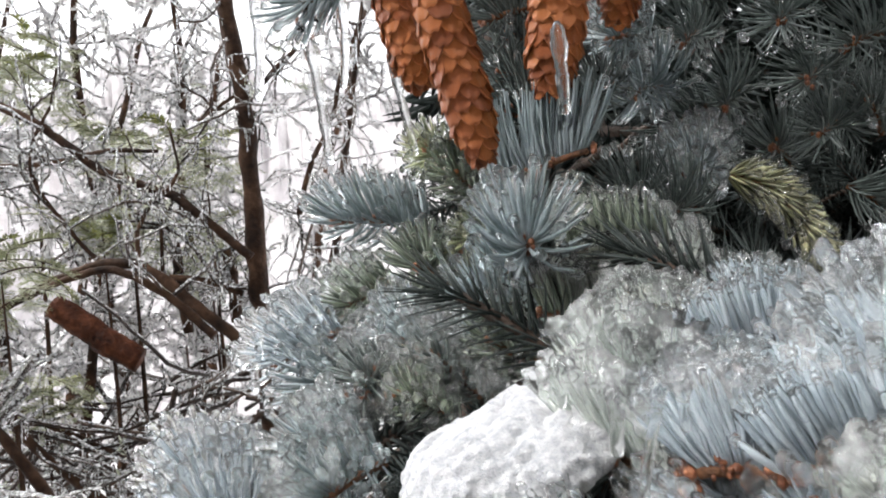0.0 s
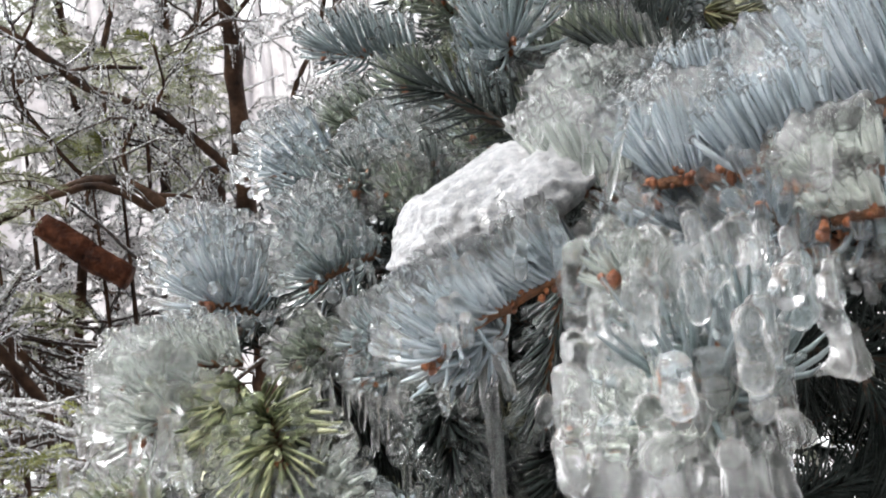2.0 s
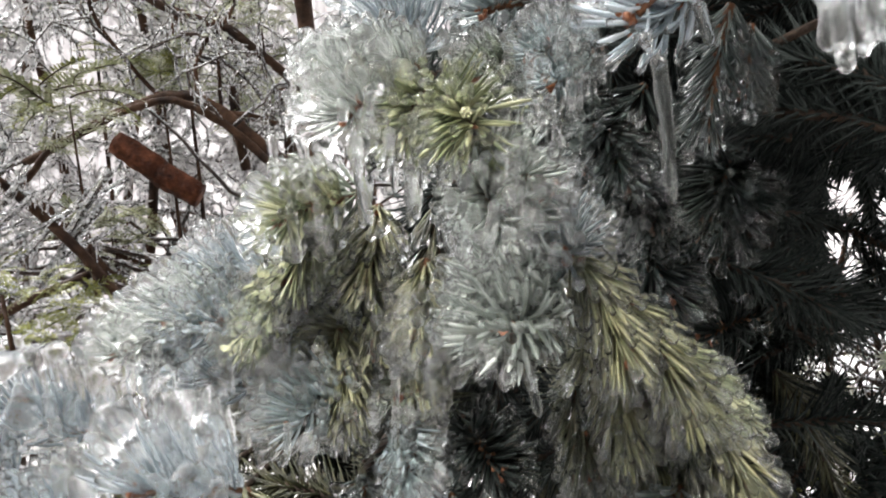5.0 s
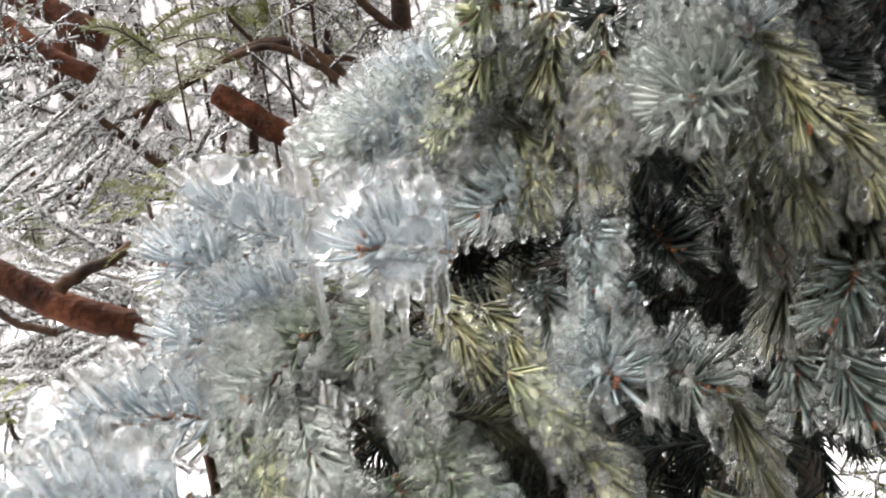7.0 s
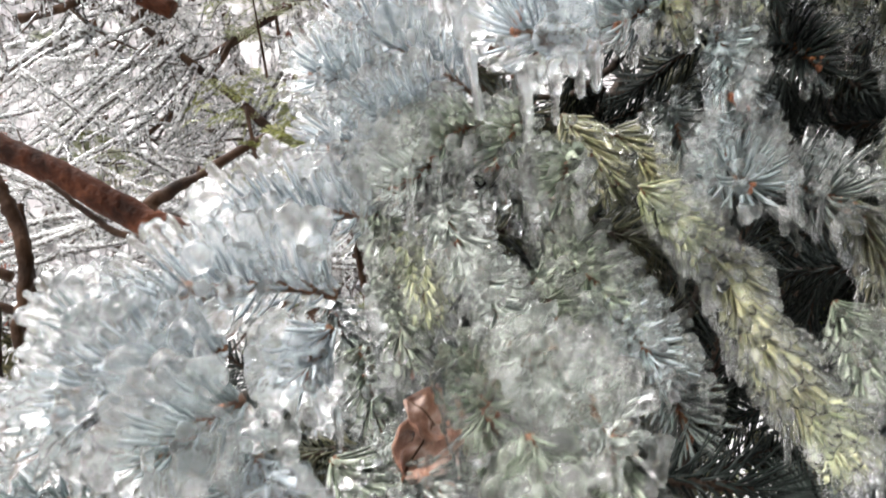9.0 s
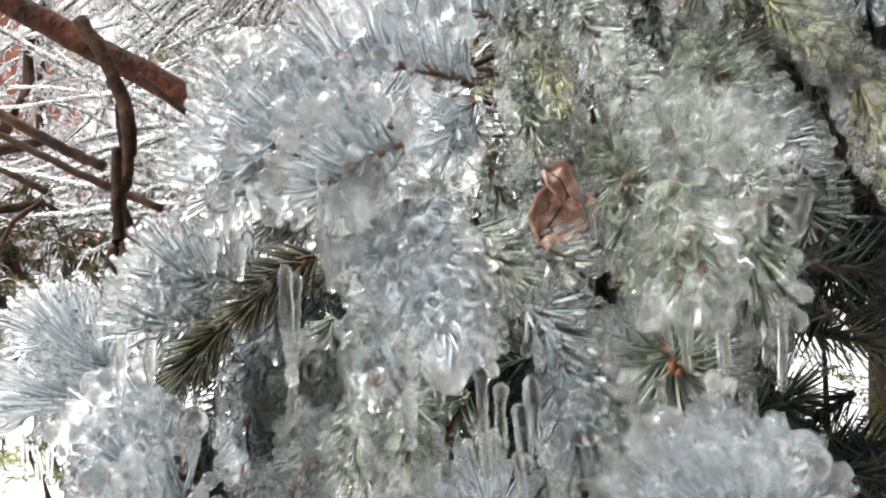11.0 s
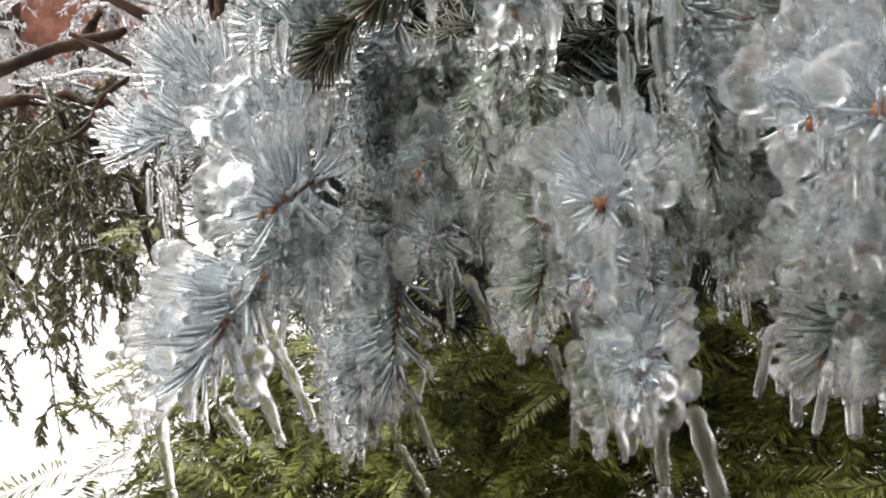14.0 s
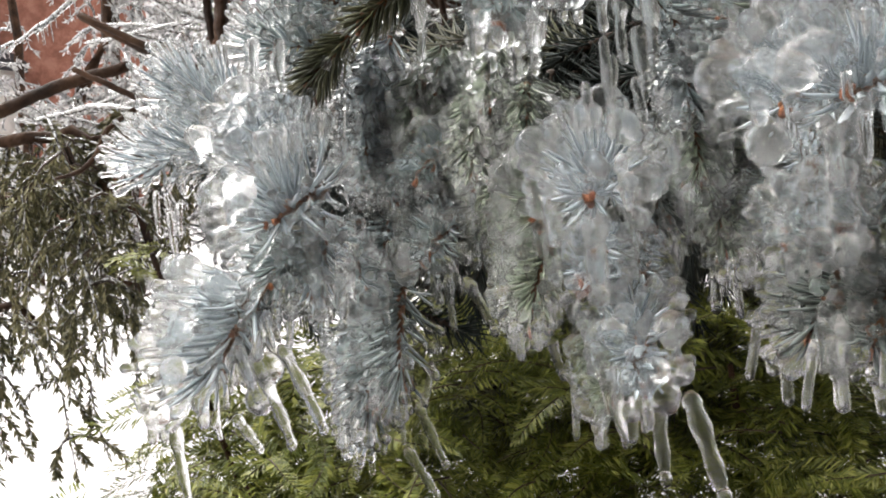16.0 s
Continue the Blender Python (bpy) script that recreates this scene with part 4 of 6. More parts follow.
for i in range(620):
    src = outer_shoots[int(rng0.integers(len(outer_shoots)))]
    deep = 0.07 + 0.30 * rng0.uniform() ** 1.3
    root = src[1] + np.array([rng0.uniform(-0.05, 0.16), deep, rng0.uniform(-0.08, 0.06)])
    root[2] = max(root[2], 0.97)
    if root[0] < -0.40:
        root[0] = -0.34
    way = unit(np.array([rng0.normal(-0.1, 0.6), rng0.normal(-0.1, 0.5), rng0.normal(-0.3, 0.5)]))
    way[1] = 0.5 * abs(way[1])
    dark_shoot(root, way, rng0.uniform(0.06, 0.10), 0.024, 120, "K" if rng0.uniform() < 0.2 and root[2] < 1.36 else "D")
# the rest of the tree: boughs behind, and unseen ones beside and above added to block sky light
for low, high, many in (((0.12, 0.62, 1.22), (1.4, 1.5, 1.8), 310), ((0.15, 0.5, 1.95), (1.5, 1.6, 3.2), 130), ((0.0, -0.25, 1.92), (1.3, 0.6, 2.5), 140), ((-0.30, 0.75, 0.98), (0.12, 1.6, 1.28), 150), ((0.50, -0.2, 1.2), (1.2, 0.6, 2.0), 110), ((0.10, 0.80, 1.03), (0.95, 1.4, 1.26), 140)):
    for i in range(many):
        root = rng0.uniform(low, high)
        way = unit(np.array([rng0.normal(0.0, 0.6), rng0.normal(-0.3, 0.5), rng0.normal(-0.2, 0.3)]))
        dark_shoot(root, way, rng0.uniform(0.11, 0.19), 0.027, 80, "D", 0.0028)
# coarse boughs added to keep sky light off the inner shoots
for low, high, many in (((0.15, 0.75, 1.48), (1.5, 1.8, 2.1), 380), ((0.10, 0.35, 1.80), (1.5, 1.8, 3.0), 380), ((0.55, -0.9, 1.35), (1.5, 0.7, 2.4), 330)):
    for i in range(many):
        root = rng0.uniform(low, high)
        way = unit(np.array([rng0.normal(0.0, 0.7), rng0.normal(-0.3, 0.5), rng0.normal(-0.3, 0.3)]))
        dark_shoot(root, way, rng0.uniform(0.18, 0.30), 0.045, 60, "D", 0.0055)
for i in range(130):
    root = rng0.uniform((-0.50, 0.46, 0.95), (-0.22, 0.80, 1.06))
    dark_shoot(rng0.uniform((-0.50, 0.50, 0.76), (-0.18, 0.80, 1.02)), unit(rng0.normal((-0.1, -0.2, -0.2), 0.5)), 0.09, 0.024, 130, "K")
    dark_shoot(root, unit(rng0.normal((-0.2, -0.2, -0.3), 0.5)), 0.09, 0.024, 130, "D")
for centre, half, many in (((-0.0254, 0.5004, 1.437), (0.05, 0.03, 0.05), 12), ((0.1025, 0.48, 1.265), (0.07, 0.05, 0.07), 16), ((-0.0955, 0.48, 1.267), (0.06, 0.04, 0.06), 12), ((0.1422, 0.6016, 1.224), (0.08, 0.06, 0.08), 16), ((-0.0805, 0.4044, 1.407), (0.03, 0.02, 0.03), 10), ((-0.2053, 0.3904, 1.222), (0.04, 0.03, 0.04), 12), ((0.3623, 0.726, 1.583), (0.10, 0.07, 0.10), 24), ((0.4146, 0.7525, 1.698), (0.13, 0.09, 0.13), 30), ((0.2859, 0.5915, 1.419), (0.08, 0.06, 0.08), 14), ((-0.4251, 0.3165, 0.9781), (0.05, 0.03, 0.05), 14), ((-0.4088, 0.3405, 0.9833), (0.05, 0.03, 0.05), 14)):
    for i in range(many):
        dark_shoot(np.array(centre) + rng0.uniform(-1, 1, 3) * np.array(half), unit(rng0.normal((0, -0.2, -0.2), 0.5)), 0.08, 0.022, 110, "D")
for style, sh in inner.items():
    tagged(part("inner_foliage" if style != "stem" else "inner_stem", sh, NEEDLE[style] if style in NEEDLE else SPRUCE_BARK, spruce, "inner needles coloured dark for shade" if style in NEEDLE else ""), kind="stuff")
trunk = Shape()
trunk.tubes(curve([(0.16, 1.27, 0.0, 0.09), (0.15, 1.26, 0.8, 0.08), (0.14, 1.27, 1.6, 0.07), (0.15, 1.26, 2.6, 0.05)], 30)[None, :, :3], np.linspace(0.09, 0.05, 30)[None], 14)
part("trunk", trunk, SPRUCE_BARK, spruce, "dark scaly trunk")
for i in range(0, len(outer_shoots), 5):
    end = outer_shoots[i][1] + np.array([0.03, 0.13, 0.02])
    root = np.array([0.14, 1.25, end[2] + 0.10 + 0.3 * rng0.uniform()])
    mid = 0.45 * root + 0.55 * end + np.array([0, 0.05, -0.01])
    lb = curve([(*root, 0.013), (*mid, 0.007), (*end, 0.0015)], 14)
    lb[1:-1, :3] += rng0.normal(0, 0.004, (12, 3))
    sh = Shape()
    sh.tubes(lb[None, :, :3], lb[None, :, 3], 6)
    part("branch", sh, SPRUCE_BARK, spruce)


# ---- icicles ----
def icicle(top, bottom, r, seed):
    rng = np.random.default_rng(seed)
    top, bottom = np.array(top), np.array(bottom)
    k = 22
    q = np.linspace(0, 1, k)
    span = np.linalg.norm(bottom - top)
    side = unit(np.cross(bottom - top, rng.normal(size=3)))
    pts = top + (bottom - top) * q[:, None] + side * span * 0.05 * rng.uniform(-1, 1) * np.sin(np.pi * q)[:, None]
    rad = r * (1.0 - 0.45 * q) * (1 + 0.13 * np.sin(q * span / 0.0045 * 2 + rng.uniform(0, 6)) + rng.normal(0, 0.05, k))
    rad[-3] = 0.62 * r
    rad[:3] *= np.array([0.35, 0.7, 0.95])
    ob = thing("icicle", "clear icicle with a rounded tip hanging from spruce" if span > 0.02 else "short clear ice drop hanging from spruce needles", "icicle", "icicles on the spruce")
    ob.location = top
    sh = Shape()
    sh.tubes((pts - top)[None, :-2], rad[None, :-2], 12)
    part("shaft", sh, ICICLE, ob)
    end = Shape()
    end.balls([pts[-3] - top], [rad[-3] * 1.12], np.array([1.35]))
    part("drop", end, ICICLE, ob, "rounded clear drop")
    return ob


icicle((-0.0417, 0.3423, 1.595), (-0.0376, 0.3506, 1.541), 0.0032, 0)
icicle((-0.0631, 0.3383, 1.621), (-0.0653, 0.3466, 1.569), 0.0030, 1)
icicle((-0.0288, 0.3484, 1.618), (-0.0312, 0.3553, 1.575), 0.0025, 2)
icicle((-0.0111, 0.3809, 1.604), (-0.0024, 0.389, 1.552), 0.0026, 3)
icicle((0.0539, 0.3127, 1.581), (0.0544, 0.3182, 1.546), 0.0034, 4)
icicle((0.0455, 0.3055, 1.512), (0.0451, 0.3073, 1.5), 0.0045, 5)
icicle((0.0212, 0.1529, 1.371), (0.0225, 0.1544, 1.348), 0.0030, 6)
icicle((0.0342, 0.1513, 1.365), (0.0315, 0.1522, 1.35), 0.0028, 7)
icicle((0.0431, 0.1512, 1.367), (0.043, 0.1545, 1.312), 0.0030, 8)
icicle((0.0484, 0.1481, 1.368), (0.0485, 0.1492, 1.349), 0.0028, 9)
icicle((0.0277, 0.1531, 1.368), (0.0273, 0.154, 1.354), 0.0022, 10)
icicle((0.0211, 0.1572, 1.383), (0.0203, 0.1577, 1.375), 0.0032, 11)
icicle((0.0448, 0.1419, 1.387), (0.0447, 0.1424, 1.378), 0.0038, 12)
icicle((0.011, 0.2783, 1.385), (0.0126, 0.2817, 1.329), 0.0034, 13)
icicle((-0.0918, 0.2439, 1.36), (-0.0885, 0.2458, 1.329), 0.0026, 14)
icicle((-0.0768, 0.2596, 1.347), (-0.0778, 0.2607, 1.329), 0.0022, 15)
icicle((-0.0434, 0.2445, 1.349), (-0.0439, 0.2455, 1.332), 0.0026, 16)
icicle((-0.0323, 0.2942, 1.354), (-0.0288, 0.2944, 1.353), 0.0022, 17)
icicle((-0.0279, 0.2931, 1.373), (-0.0279, 0.2943, 1.353), 0.0024, 18)
icicle((-0.0478, 0.2404, 1.334), (-0.0531, 0.2413, 1.32), 0.0030, 19)
icicle((-0.0596, 0.2457, 1.33), (-0.0591, 0.2467, 1.313), 0.0022, 20)
icicle((-0.0396, 0.2456, 1.332), (-0.0398, 0.2464, 1.318), 0.0022, 21)
icicle((-0.0305, 0.2655, 1.333), (-0.03, 0.2669, 1.311), 0.0026, 22)
icicle((-0.021, 0.2758, 1.329), (-0.0224, 0.2772, 1.305), 0.0024, 23)
icicle((0.0136, 0.2416, 1.395), (0.0145, 0.2423, 1.384), 0.0036, 24)
icicle((-0.0091, 0.2724, 1.384), (-0.0093, 0.273, 1.374), 0.0022, 25)
icicle((-0.0186, 0.2827, 1.379), (-0.0191, 0.2834, 1.367), 0.0022, 26)
icicle((-0.0947, 0.2937, 1.351), (-0.0955, 0.2935, 1.33), 0.0026, 27)
icicle((-0.0846, 0.2949, 1.366), (-0.0855, 0.2947, 1.351), 0.0024, 28)
icicle((-0.0758, 0.2958, 1.356), (-0.0768, 0.2956, 1.337), 0.0024, 29)
icicle((-0.0602, 0.2571, 1.331), (-0.0609, 0.257, 1.312), 0.0026, 30)
icicle((-0.0432, 0.2589, 1.329), (-0.0439, 0.2588, 1.309), 0.0030, 31)
icicle((-0.0262, 0.2709, 1.329), (-0.0276, 0.2706, 1.314), 0.0028, 32)
icicle((-0.0218, 0.2713, 1.325), (-0.0225, 0.2711, 1.306), 0.0024, 33)
icicle((0.0331, 0.3378, 1.361), (0.0307, 0.3374, 1.333), 0.0026, 34)
icicle((-0.1618, 0.2336, 1.243), (-0.1633, 0.2334, 1.216), 0.0028, 35)
icicle((-0.1517, 0.2347, 1.244), (-0.1529, 0.2345, 1.221), 0.0024, 36)
icicle((-0.1422, 0.2358, 1.246), (-0.1436, 0.2356, 1.23), 0.0026, 37)
icicle((-0.156, 0.2343, 1.246), (-0.1568, 0.2341, 1.233), 0.0022, 38)
icicle((-0.2434, 0.2669, 1.21), (-0.2436, 0.2668, 1.199), 0.0026, 39)
icicle((-0.2672, 0.2544, 1.232), (-0.2692, 0.2541, 1.212), 0.0034, 40)
icicle((-0.1351, 0.2487, 1.264), (-0.1412, 0.248, 1.26), 0.0020, 41)
icicle((-0.2425, 0.2702, 1.211), (-0.2427, 0.2698, 1.202), 0.0026, 42)
icicle((-0.269, 0.2548, 1.219), (-0.2699, 0.2544, 1.21), 0.0024, 43)
icicle((-0.288, 0.1602, 1.109), (-0.286, 0.1555, 1.068), 0.0028, 44)
icicle((-0.2762, 0.1654, 1.121), (-0.2733, 0.1634, 1.098), 0.0022, 45)
icicle((-0.2972, 0.1482, 1.119), (-0.2976, 0.1465, 1.107), 0.0028, 46)
icicle((-0.3104, 0.1548, 1.119), (-0.3107, 0.1534, 1.109), 0.0024, 47)
icicle((-0.2628, 0.1657, 1.092), (-0.2634, 0.1627, 1.07), 0.0026, 48)
icicle((-0.2443, 0.1476, 1.072), (-0.244, 0.1454, 1.053), 0.0028, 49)
icicle((-0.2171, 0.1559, 1.071), (-0.2168, 0.1533, 1.051), 0.0026, 50)
icicle((-0.2088, 0.1586, 1.073), (-0.2083, 0.1557, 1.049), 0.0030, 51)
icicle((-0.3711, 0.2053, 1.082), (-0.3704, 0.2028, 1.061), 0.0026, 52)
icicle((-0.3832, 0.2017, 1.083), (-0.3818, 0.1985, 1.055), 0.0024, 53)
icicle((-0.1587, 0.1806, 1.125), (-0.1585, 0.179, 1.112), 0.0026, 54)
icicle((-0.1566, 0.1667, 1.094), (-0.1566, 0.1654, 1.084), 0.0026, 55)
icicle((-0.132, 0.1947, 1.09), (-0.1317, 0.1925, 1.072), 0.0030, 56)
icicle((-0.1374, 0.1917, 1.08), (-0.1337, 0.1902, 1.059), 0.0022, 57)
icicle((-0.222, 0.1629, 1.055), (-0.2229, 0.1582, 1.022), 0.0022, 58)
icicle((-0.2863, 0.1647, 1.106), (-0.2873, 0.1578, 1.069), 0.0024, 59)
icicle((-0.2782, 0.1694, 1.117), (-0.2755, 0.1673, 1.1), 0.0026, 60)
icicle((-0.4797, 0.2482, 1.019), (-0.4791, 0.2447, 0.9946), 0.0022, 66)
icicle((-0.4739, 0.2489, 1.01), (-0.4706, 0.2451, 0.9765), 0.0020, 67)
icicle((-0.4685, 0.2514, 1.012), (-0.4688, 0.2483, 0.9926), 0.0022, 68)
icicle((-0.2463, 0.1555, 1.071), (-0.2465, 0.1523, 1.051), 0.0030, 80)
icicle((-0.2132, 0.1614, 1.063), (-0.2115, 0.1588, 1.043), 0.0036, 81)
icicle((-0.2155, 0.1634, 1.047), (-0.213, 0.1609, 1.025), 0.0024, 82)
icicle((-0.2238, 0.157, 1.061), (-0.2226, 0.1523, 1.028), 0.0022, 83)
icicle((-0.2831, 0.1482, 1.079), (-0.2844, 0.1445, 1.058), 0.0020, 97)
icicle((-0.3682, 0.181, 1.081), (-0.3697, 0.1756, 1.049), 0.0024, 98)
icicle((-0.3581, 0.1847, 1.079), (-0.358, 0.1815, 1.058), 0.0024, 99)

icicle((-0.4110, 0.1500, 0.9290), (-0.4010, 0.1400, 0.8940), 0.0030, 201)
icicle((-0.3750, 0.1500, 0.9600), (-0.3650, 0.1450, 0.9380), 0.0028, 202)
icicle((-0.3690, 0.1500, 0.9570), (-0.3520, 0.1450, 0.9180), 0.0032, 203)
icicle((-0.3590, 0.1550, 0.9590), (-0.3400, 0.1500, 0.9230), 0.0032, 204)
icicle((-0.3950, 0.1700, 0.9240), (-0.3800, 0.1650, 0.9100), 0.0028, 205)
icicle((-0.2970, 0.2050, 0.9740), (-0.2830, 0.2000, 0.9490), 0.0030, 206)
icicle((-0.3040, 0.2050, 0.9760), (-0.3020, 0.2000, 0.9510), 0.0024, 207)
icicle((-0.3420, 0.2250, 0.8900), (-0.3250, 0.2200, 0.8670), 0.0028, 208)
icicle((-0.3330, 0.2250, 0.9120), (-0.3190, 0.2200, 0.8810), 0.0028, 209)
icicle((-0.2140, 0.1500, 0.9390), (-0.2120, 0.1450, 0.9110), 0.0032, 210)
icicle((-0.2040, 0.1550, 0.9410), (-0.1930, 0.1500, 0.9020), 0.0040, 211)
icicle((-0.2270, 0.1350, 1.0040), (-0.2260, 0.1300, 0.9770), 0.0045, 212)
icicle((-0.2490, 0.1650, 0.9980), (-0.2490, 0.1600, 0.9770), 0.0036, 213)
icicle((-0.2060, 0.1600, 0.9790), (-0.2060, 0.1550, 0.9680), 0.0042, 214)
icicle((-0.1960, 0.2000, 0.9730), (-0.1960, 0.1950, 0.9590), 0.0030, 215)
icicle((-0.1810, 0.2000, 0.9700), (-0.1740, 0.1950, 0.9540), 0.0030, 216)
icicle((-0.1630, 0.1250, 1.0190), (-0.1630, 0.1200, 0.9920), 0.0055, 217)
icicle((-0.1570, 0.1250, 1.0180), (-0.1560, 0.1200, 0.9900), 0.0055, 218)
icicle((-0.1490, 0.1400, 0.9620), (-0.1490, 0.1350, 0.9520), 0.0040, 219)
icicle((-0.2580, 0.1900, 0.9500), (-0.2530, 0.1850, 0.9360), 0.0026, 220)
icicle((-0.3420, 0.1600, 1.0100), (-0.3380, 0.1550, 0.9600), 0.0036, 221)
icicle((-0.3360, 0.1700, 0.9910), (-0.3360, 0.1650, 0.9610), 0.0028, 222)
icicle((-0.3410, 0.1650, 1.0010), (-0.3450, 0.1600, 0.9600), 0.0030, 223)
icicle((-0.2950, 0.2200, 1.0000), (-0.2940, 0.2150, 0.9750), 0.0032, 224)
icicle((0.0820, 0.1700, 1.4290), (0.0800, 0.1680, 1.4170), 0.0030, 231)
icicle((-0.0930, 0.2620, 1.3610), (-0.0930, 0.2580, 1.3280), 0.0021, 232)
icicle((-0.0760, 0.2580, 1.3490), (-0.0750, 0.2550, 1.3310), 0.0026, 233)
icicle((-0.0370, 0.2620, 1.3520), (-0.0390, 0.2580, 1.3320), 0.0024, 234)
icicle((-0.0500, 0.2600, 1.3310), (-0.0530, 0.2560, 1.3130), 0.0026, 235)
icicle((-0.1230, 0.2660, 1.3640), (-0.1220, 0.2620, 1.3460), 0.0024, 236)
icicle((-0.0820, 0.2580, 1.3620), (-0.0830, 0.2550, 1.3490), 0.0020, 237)
icicle((-0.0300, 0.2620, 1.3200), (-0.0320, 0.2580, 1.3120), 0.0026, 238)


# ---- cones ----
def cone(top, tip, width, seed):
    """A closed spruce cone with overlapping thin scales, hanging tip down."""
    rng = np.random.default_rng(seed)
    top, tip = Vector(top), Vector(tip)
    span = (tip - top).length
    base = thing("spruce_cone", "orange-brown hanging spruce cone with overlapping scales", "cone", "cones on the spruce")
    base.matrix_basis = Matrix.Translation(top) @ (tip - top).to_track_quat("-Z", "Y").to_matrix().to_4x4()
    k = 18
    q = np.linspace(0, 1, k)
    prof = width * 0.40 * np.interp(q, [0, 0.1, 0.35, 0.75, 0.93, 1], [0.45, 0.85, 1.0, 0.85, 0.5, 0.12])
    sh = Shape()
    sh.tubes(np.stack([0 * q, 0 * q, -span * q], 1)[None], prof[None], 14)
    part("core", sh, CONE_CORE, base)
    me = None
    n = 120
    for i in range(n):
        s = 0.02 + 0.95 * (i + 0.5) / n
        az = i * 2.39996
        r = width * 0.40 * np.interp(s, [0, 0.1, 0.35, 0.75, 0.93, 1], [0.45, 0.85, 1.0, 0.85, 0.5, 0.15])
        if me is None:
            # one thin wavy scale: wide in the middle, ragged at the tip
            a, b = 7, 7
            vs, fs = [], []
            for layer in (0, 1):
                for j in range(b):
                    t = j / (b - 1)
                    half = np.interp(t, [0, 0.5, 0.8, 1], [0.35, 0.55, 0.45, 0.16])
                    for h in range(a):
                        x = (h / (a - 1) * 2 - 1) * half
                        vs.append((x + 0.03 * math.sin(9 * t + 5 * x), 0.16 * t - 0.22 * x * x + 0.05 * t * math.sin(11 * x) + (0.05 if layer else 0), -1.25 * t + 0.05 * math.cos(13 * x) * t))
            for j in range(b - 1):
                for h in range(a - 1):
                    o = j * a + h
                    fs += [(o, o + 1, o + a + 1, o + a), (o + a * b, o + a + a * b, o + a + 1 + a * b, o + 1 + a * b)]
            for j in range(b - 1):
                o = j * a
                fs += [(o, o + a, o + a + a * b, o + a * b), (o + a - 1, o + a - 1 + a * b, o + 2 * a - 1 + a * b, o + 2 * a - 1)]
            o = (b - 1) * a
            fs += [(o + h, o + h + 1, o + h + 1 + a * b, o + h + a * b) for h in range(a - 1)]
            me = bpy.data.meshes.new("scale")
            me.from_pydata(vs, [], fs)
            me.materials.append(CONE)
            me.polygons.foreach_set("use_smooth", [True] * len(me.polygons))
            me.update()
        ob = new("scale", me)
        ob.parent = base
        size = width * 0.46 * np.interp(s, [0, 0.15, 0.8, 1], [0.8, 1, 0.9, 0.5])
        ob.matrix_basis = (Matrix.Translation((r * math.cos(az) * 0.92, r * math.sin(az) * 0.92, -span * s + size * 0.35))
                           @ pose(0, 0, 0, 0, 0, math.degrees(az) - 90 + rng.uniform(-6, 6)) @ pose(0, 0, 0, rng.uniform(2, 12), rng.uniform(-6, 6), 0) @ Matrix.Scale(size, 4))
    return base


cone((0.0049, 0.3314, 1.634), (0.0245, 0.3463, 1.537), 0.0220, 1)
cone((-0.0145, 0.3695, 1.676), (0.0018, 0.3838, 1.584), 0.0235, 2)
cone((0.0774, 0.3687, 1.673), (0.0591, 0.3843, 1.576), 0.0275, 3)
cone((0.1115, 0.3855, 1.692), (0.0978, 0.3982, 1.613), 0.0240, 4)


# ---- the snow patch on the branch ----
def snow_patch(centre, a, b, c, seed):
    """A heap of old wet snow: a core with crumbs frozen onto it, melted together."""
    rng = np.random.default_rng(seed)
    a, b, c = np.array(a), np.array(b), np.array(c)
    sh = Shape()
    d = unit(rng.normal(size=(2600, 3)))
    k = np.array([1 + 0.22 * noise.noise(Vector(v) * 1.3 + Vector((seed, 0, 0))) + 0.10 * noise.noise(Vector(v) * 4.0) for v in d])
    skin = (d[:, :1] * a + d[:, 1:2] * b + np.where(d[:, 2:] < 0, 0.5, 1.0) * d[:, 2:] * c) * k[:, None]
    sh.balls(skin * rng.uniform(0.92, 0.955, (2600, 1)), rng.uniform(0.0010, 0.0016, 2600), rng.uniform(0.7, 1.1, 2600), 1)
    for q, n in ((0.78, 420), (0.5, 200), (0.2, 60)):
        sh.balls(skin[:n] * q, np.full(n, 0.0058), None, 1)
    ob = new("snow_clump", sh.mesh("snow_clump", SNOW))
    md = ob.modifiers.new("frozen", "REMESH")
    md.mode, md.voxel_size, md.use_smooth_shade = "VOXEL", 0.0007, True
    sm = ob.modifiers.new("melted", "SMOOTH")
    sm.factor, sm.iterations = 0.5, 5
    ob.location = centre
    return tagged(ob, "clump of grainy white snow lying on an iced spruce branch", "snow")


snow_patch((0.0155, 0.2530, 1.4280), (0.033, -0.013, 0.0100), (0.0068, 0.034, 0.0094), (0, 0, 0.0160), 3)


# ---- the ground ----
def ground_sheet():
    n = 120
    g = np.linspace(-1, 1, n)
    g = np.sign(g) * np.abs(g) ** 2.6 * 400
    vs = [(x - 1.0, y + 2.0, 0.10 * noise.noise((x * 0.35, y * 0.35, 0)) + 0.035 * noise.noise((x * 1.7, y * 1.7, 4)) if abs(x) + abs(y) < 60 else 0.0) for y in g for x in g]
    fs = [(j * n + i, j * n + i + 1, (j + 1) * n + i + 1, (j + 1) * n + i) for j in range(n - 1) for i in range(n - 1)]
    me = bpy.data.meshes.new("ground")
    me.from_pydata(vs, [], fs)
    me.materials.append(GROUND)
    me.polygons.foreach_set("use_smooth", [True] * len(me.polygons))
    me.update()
    return tagged(new("ground", me), "ground covered with crusted snow", "ground", kind="structure")


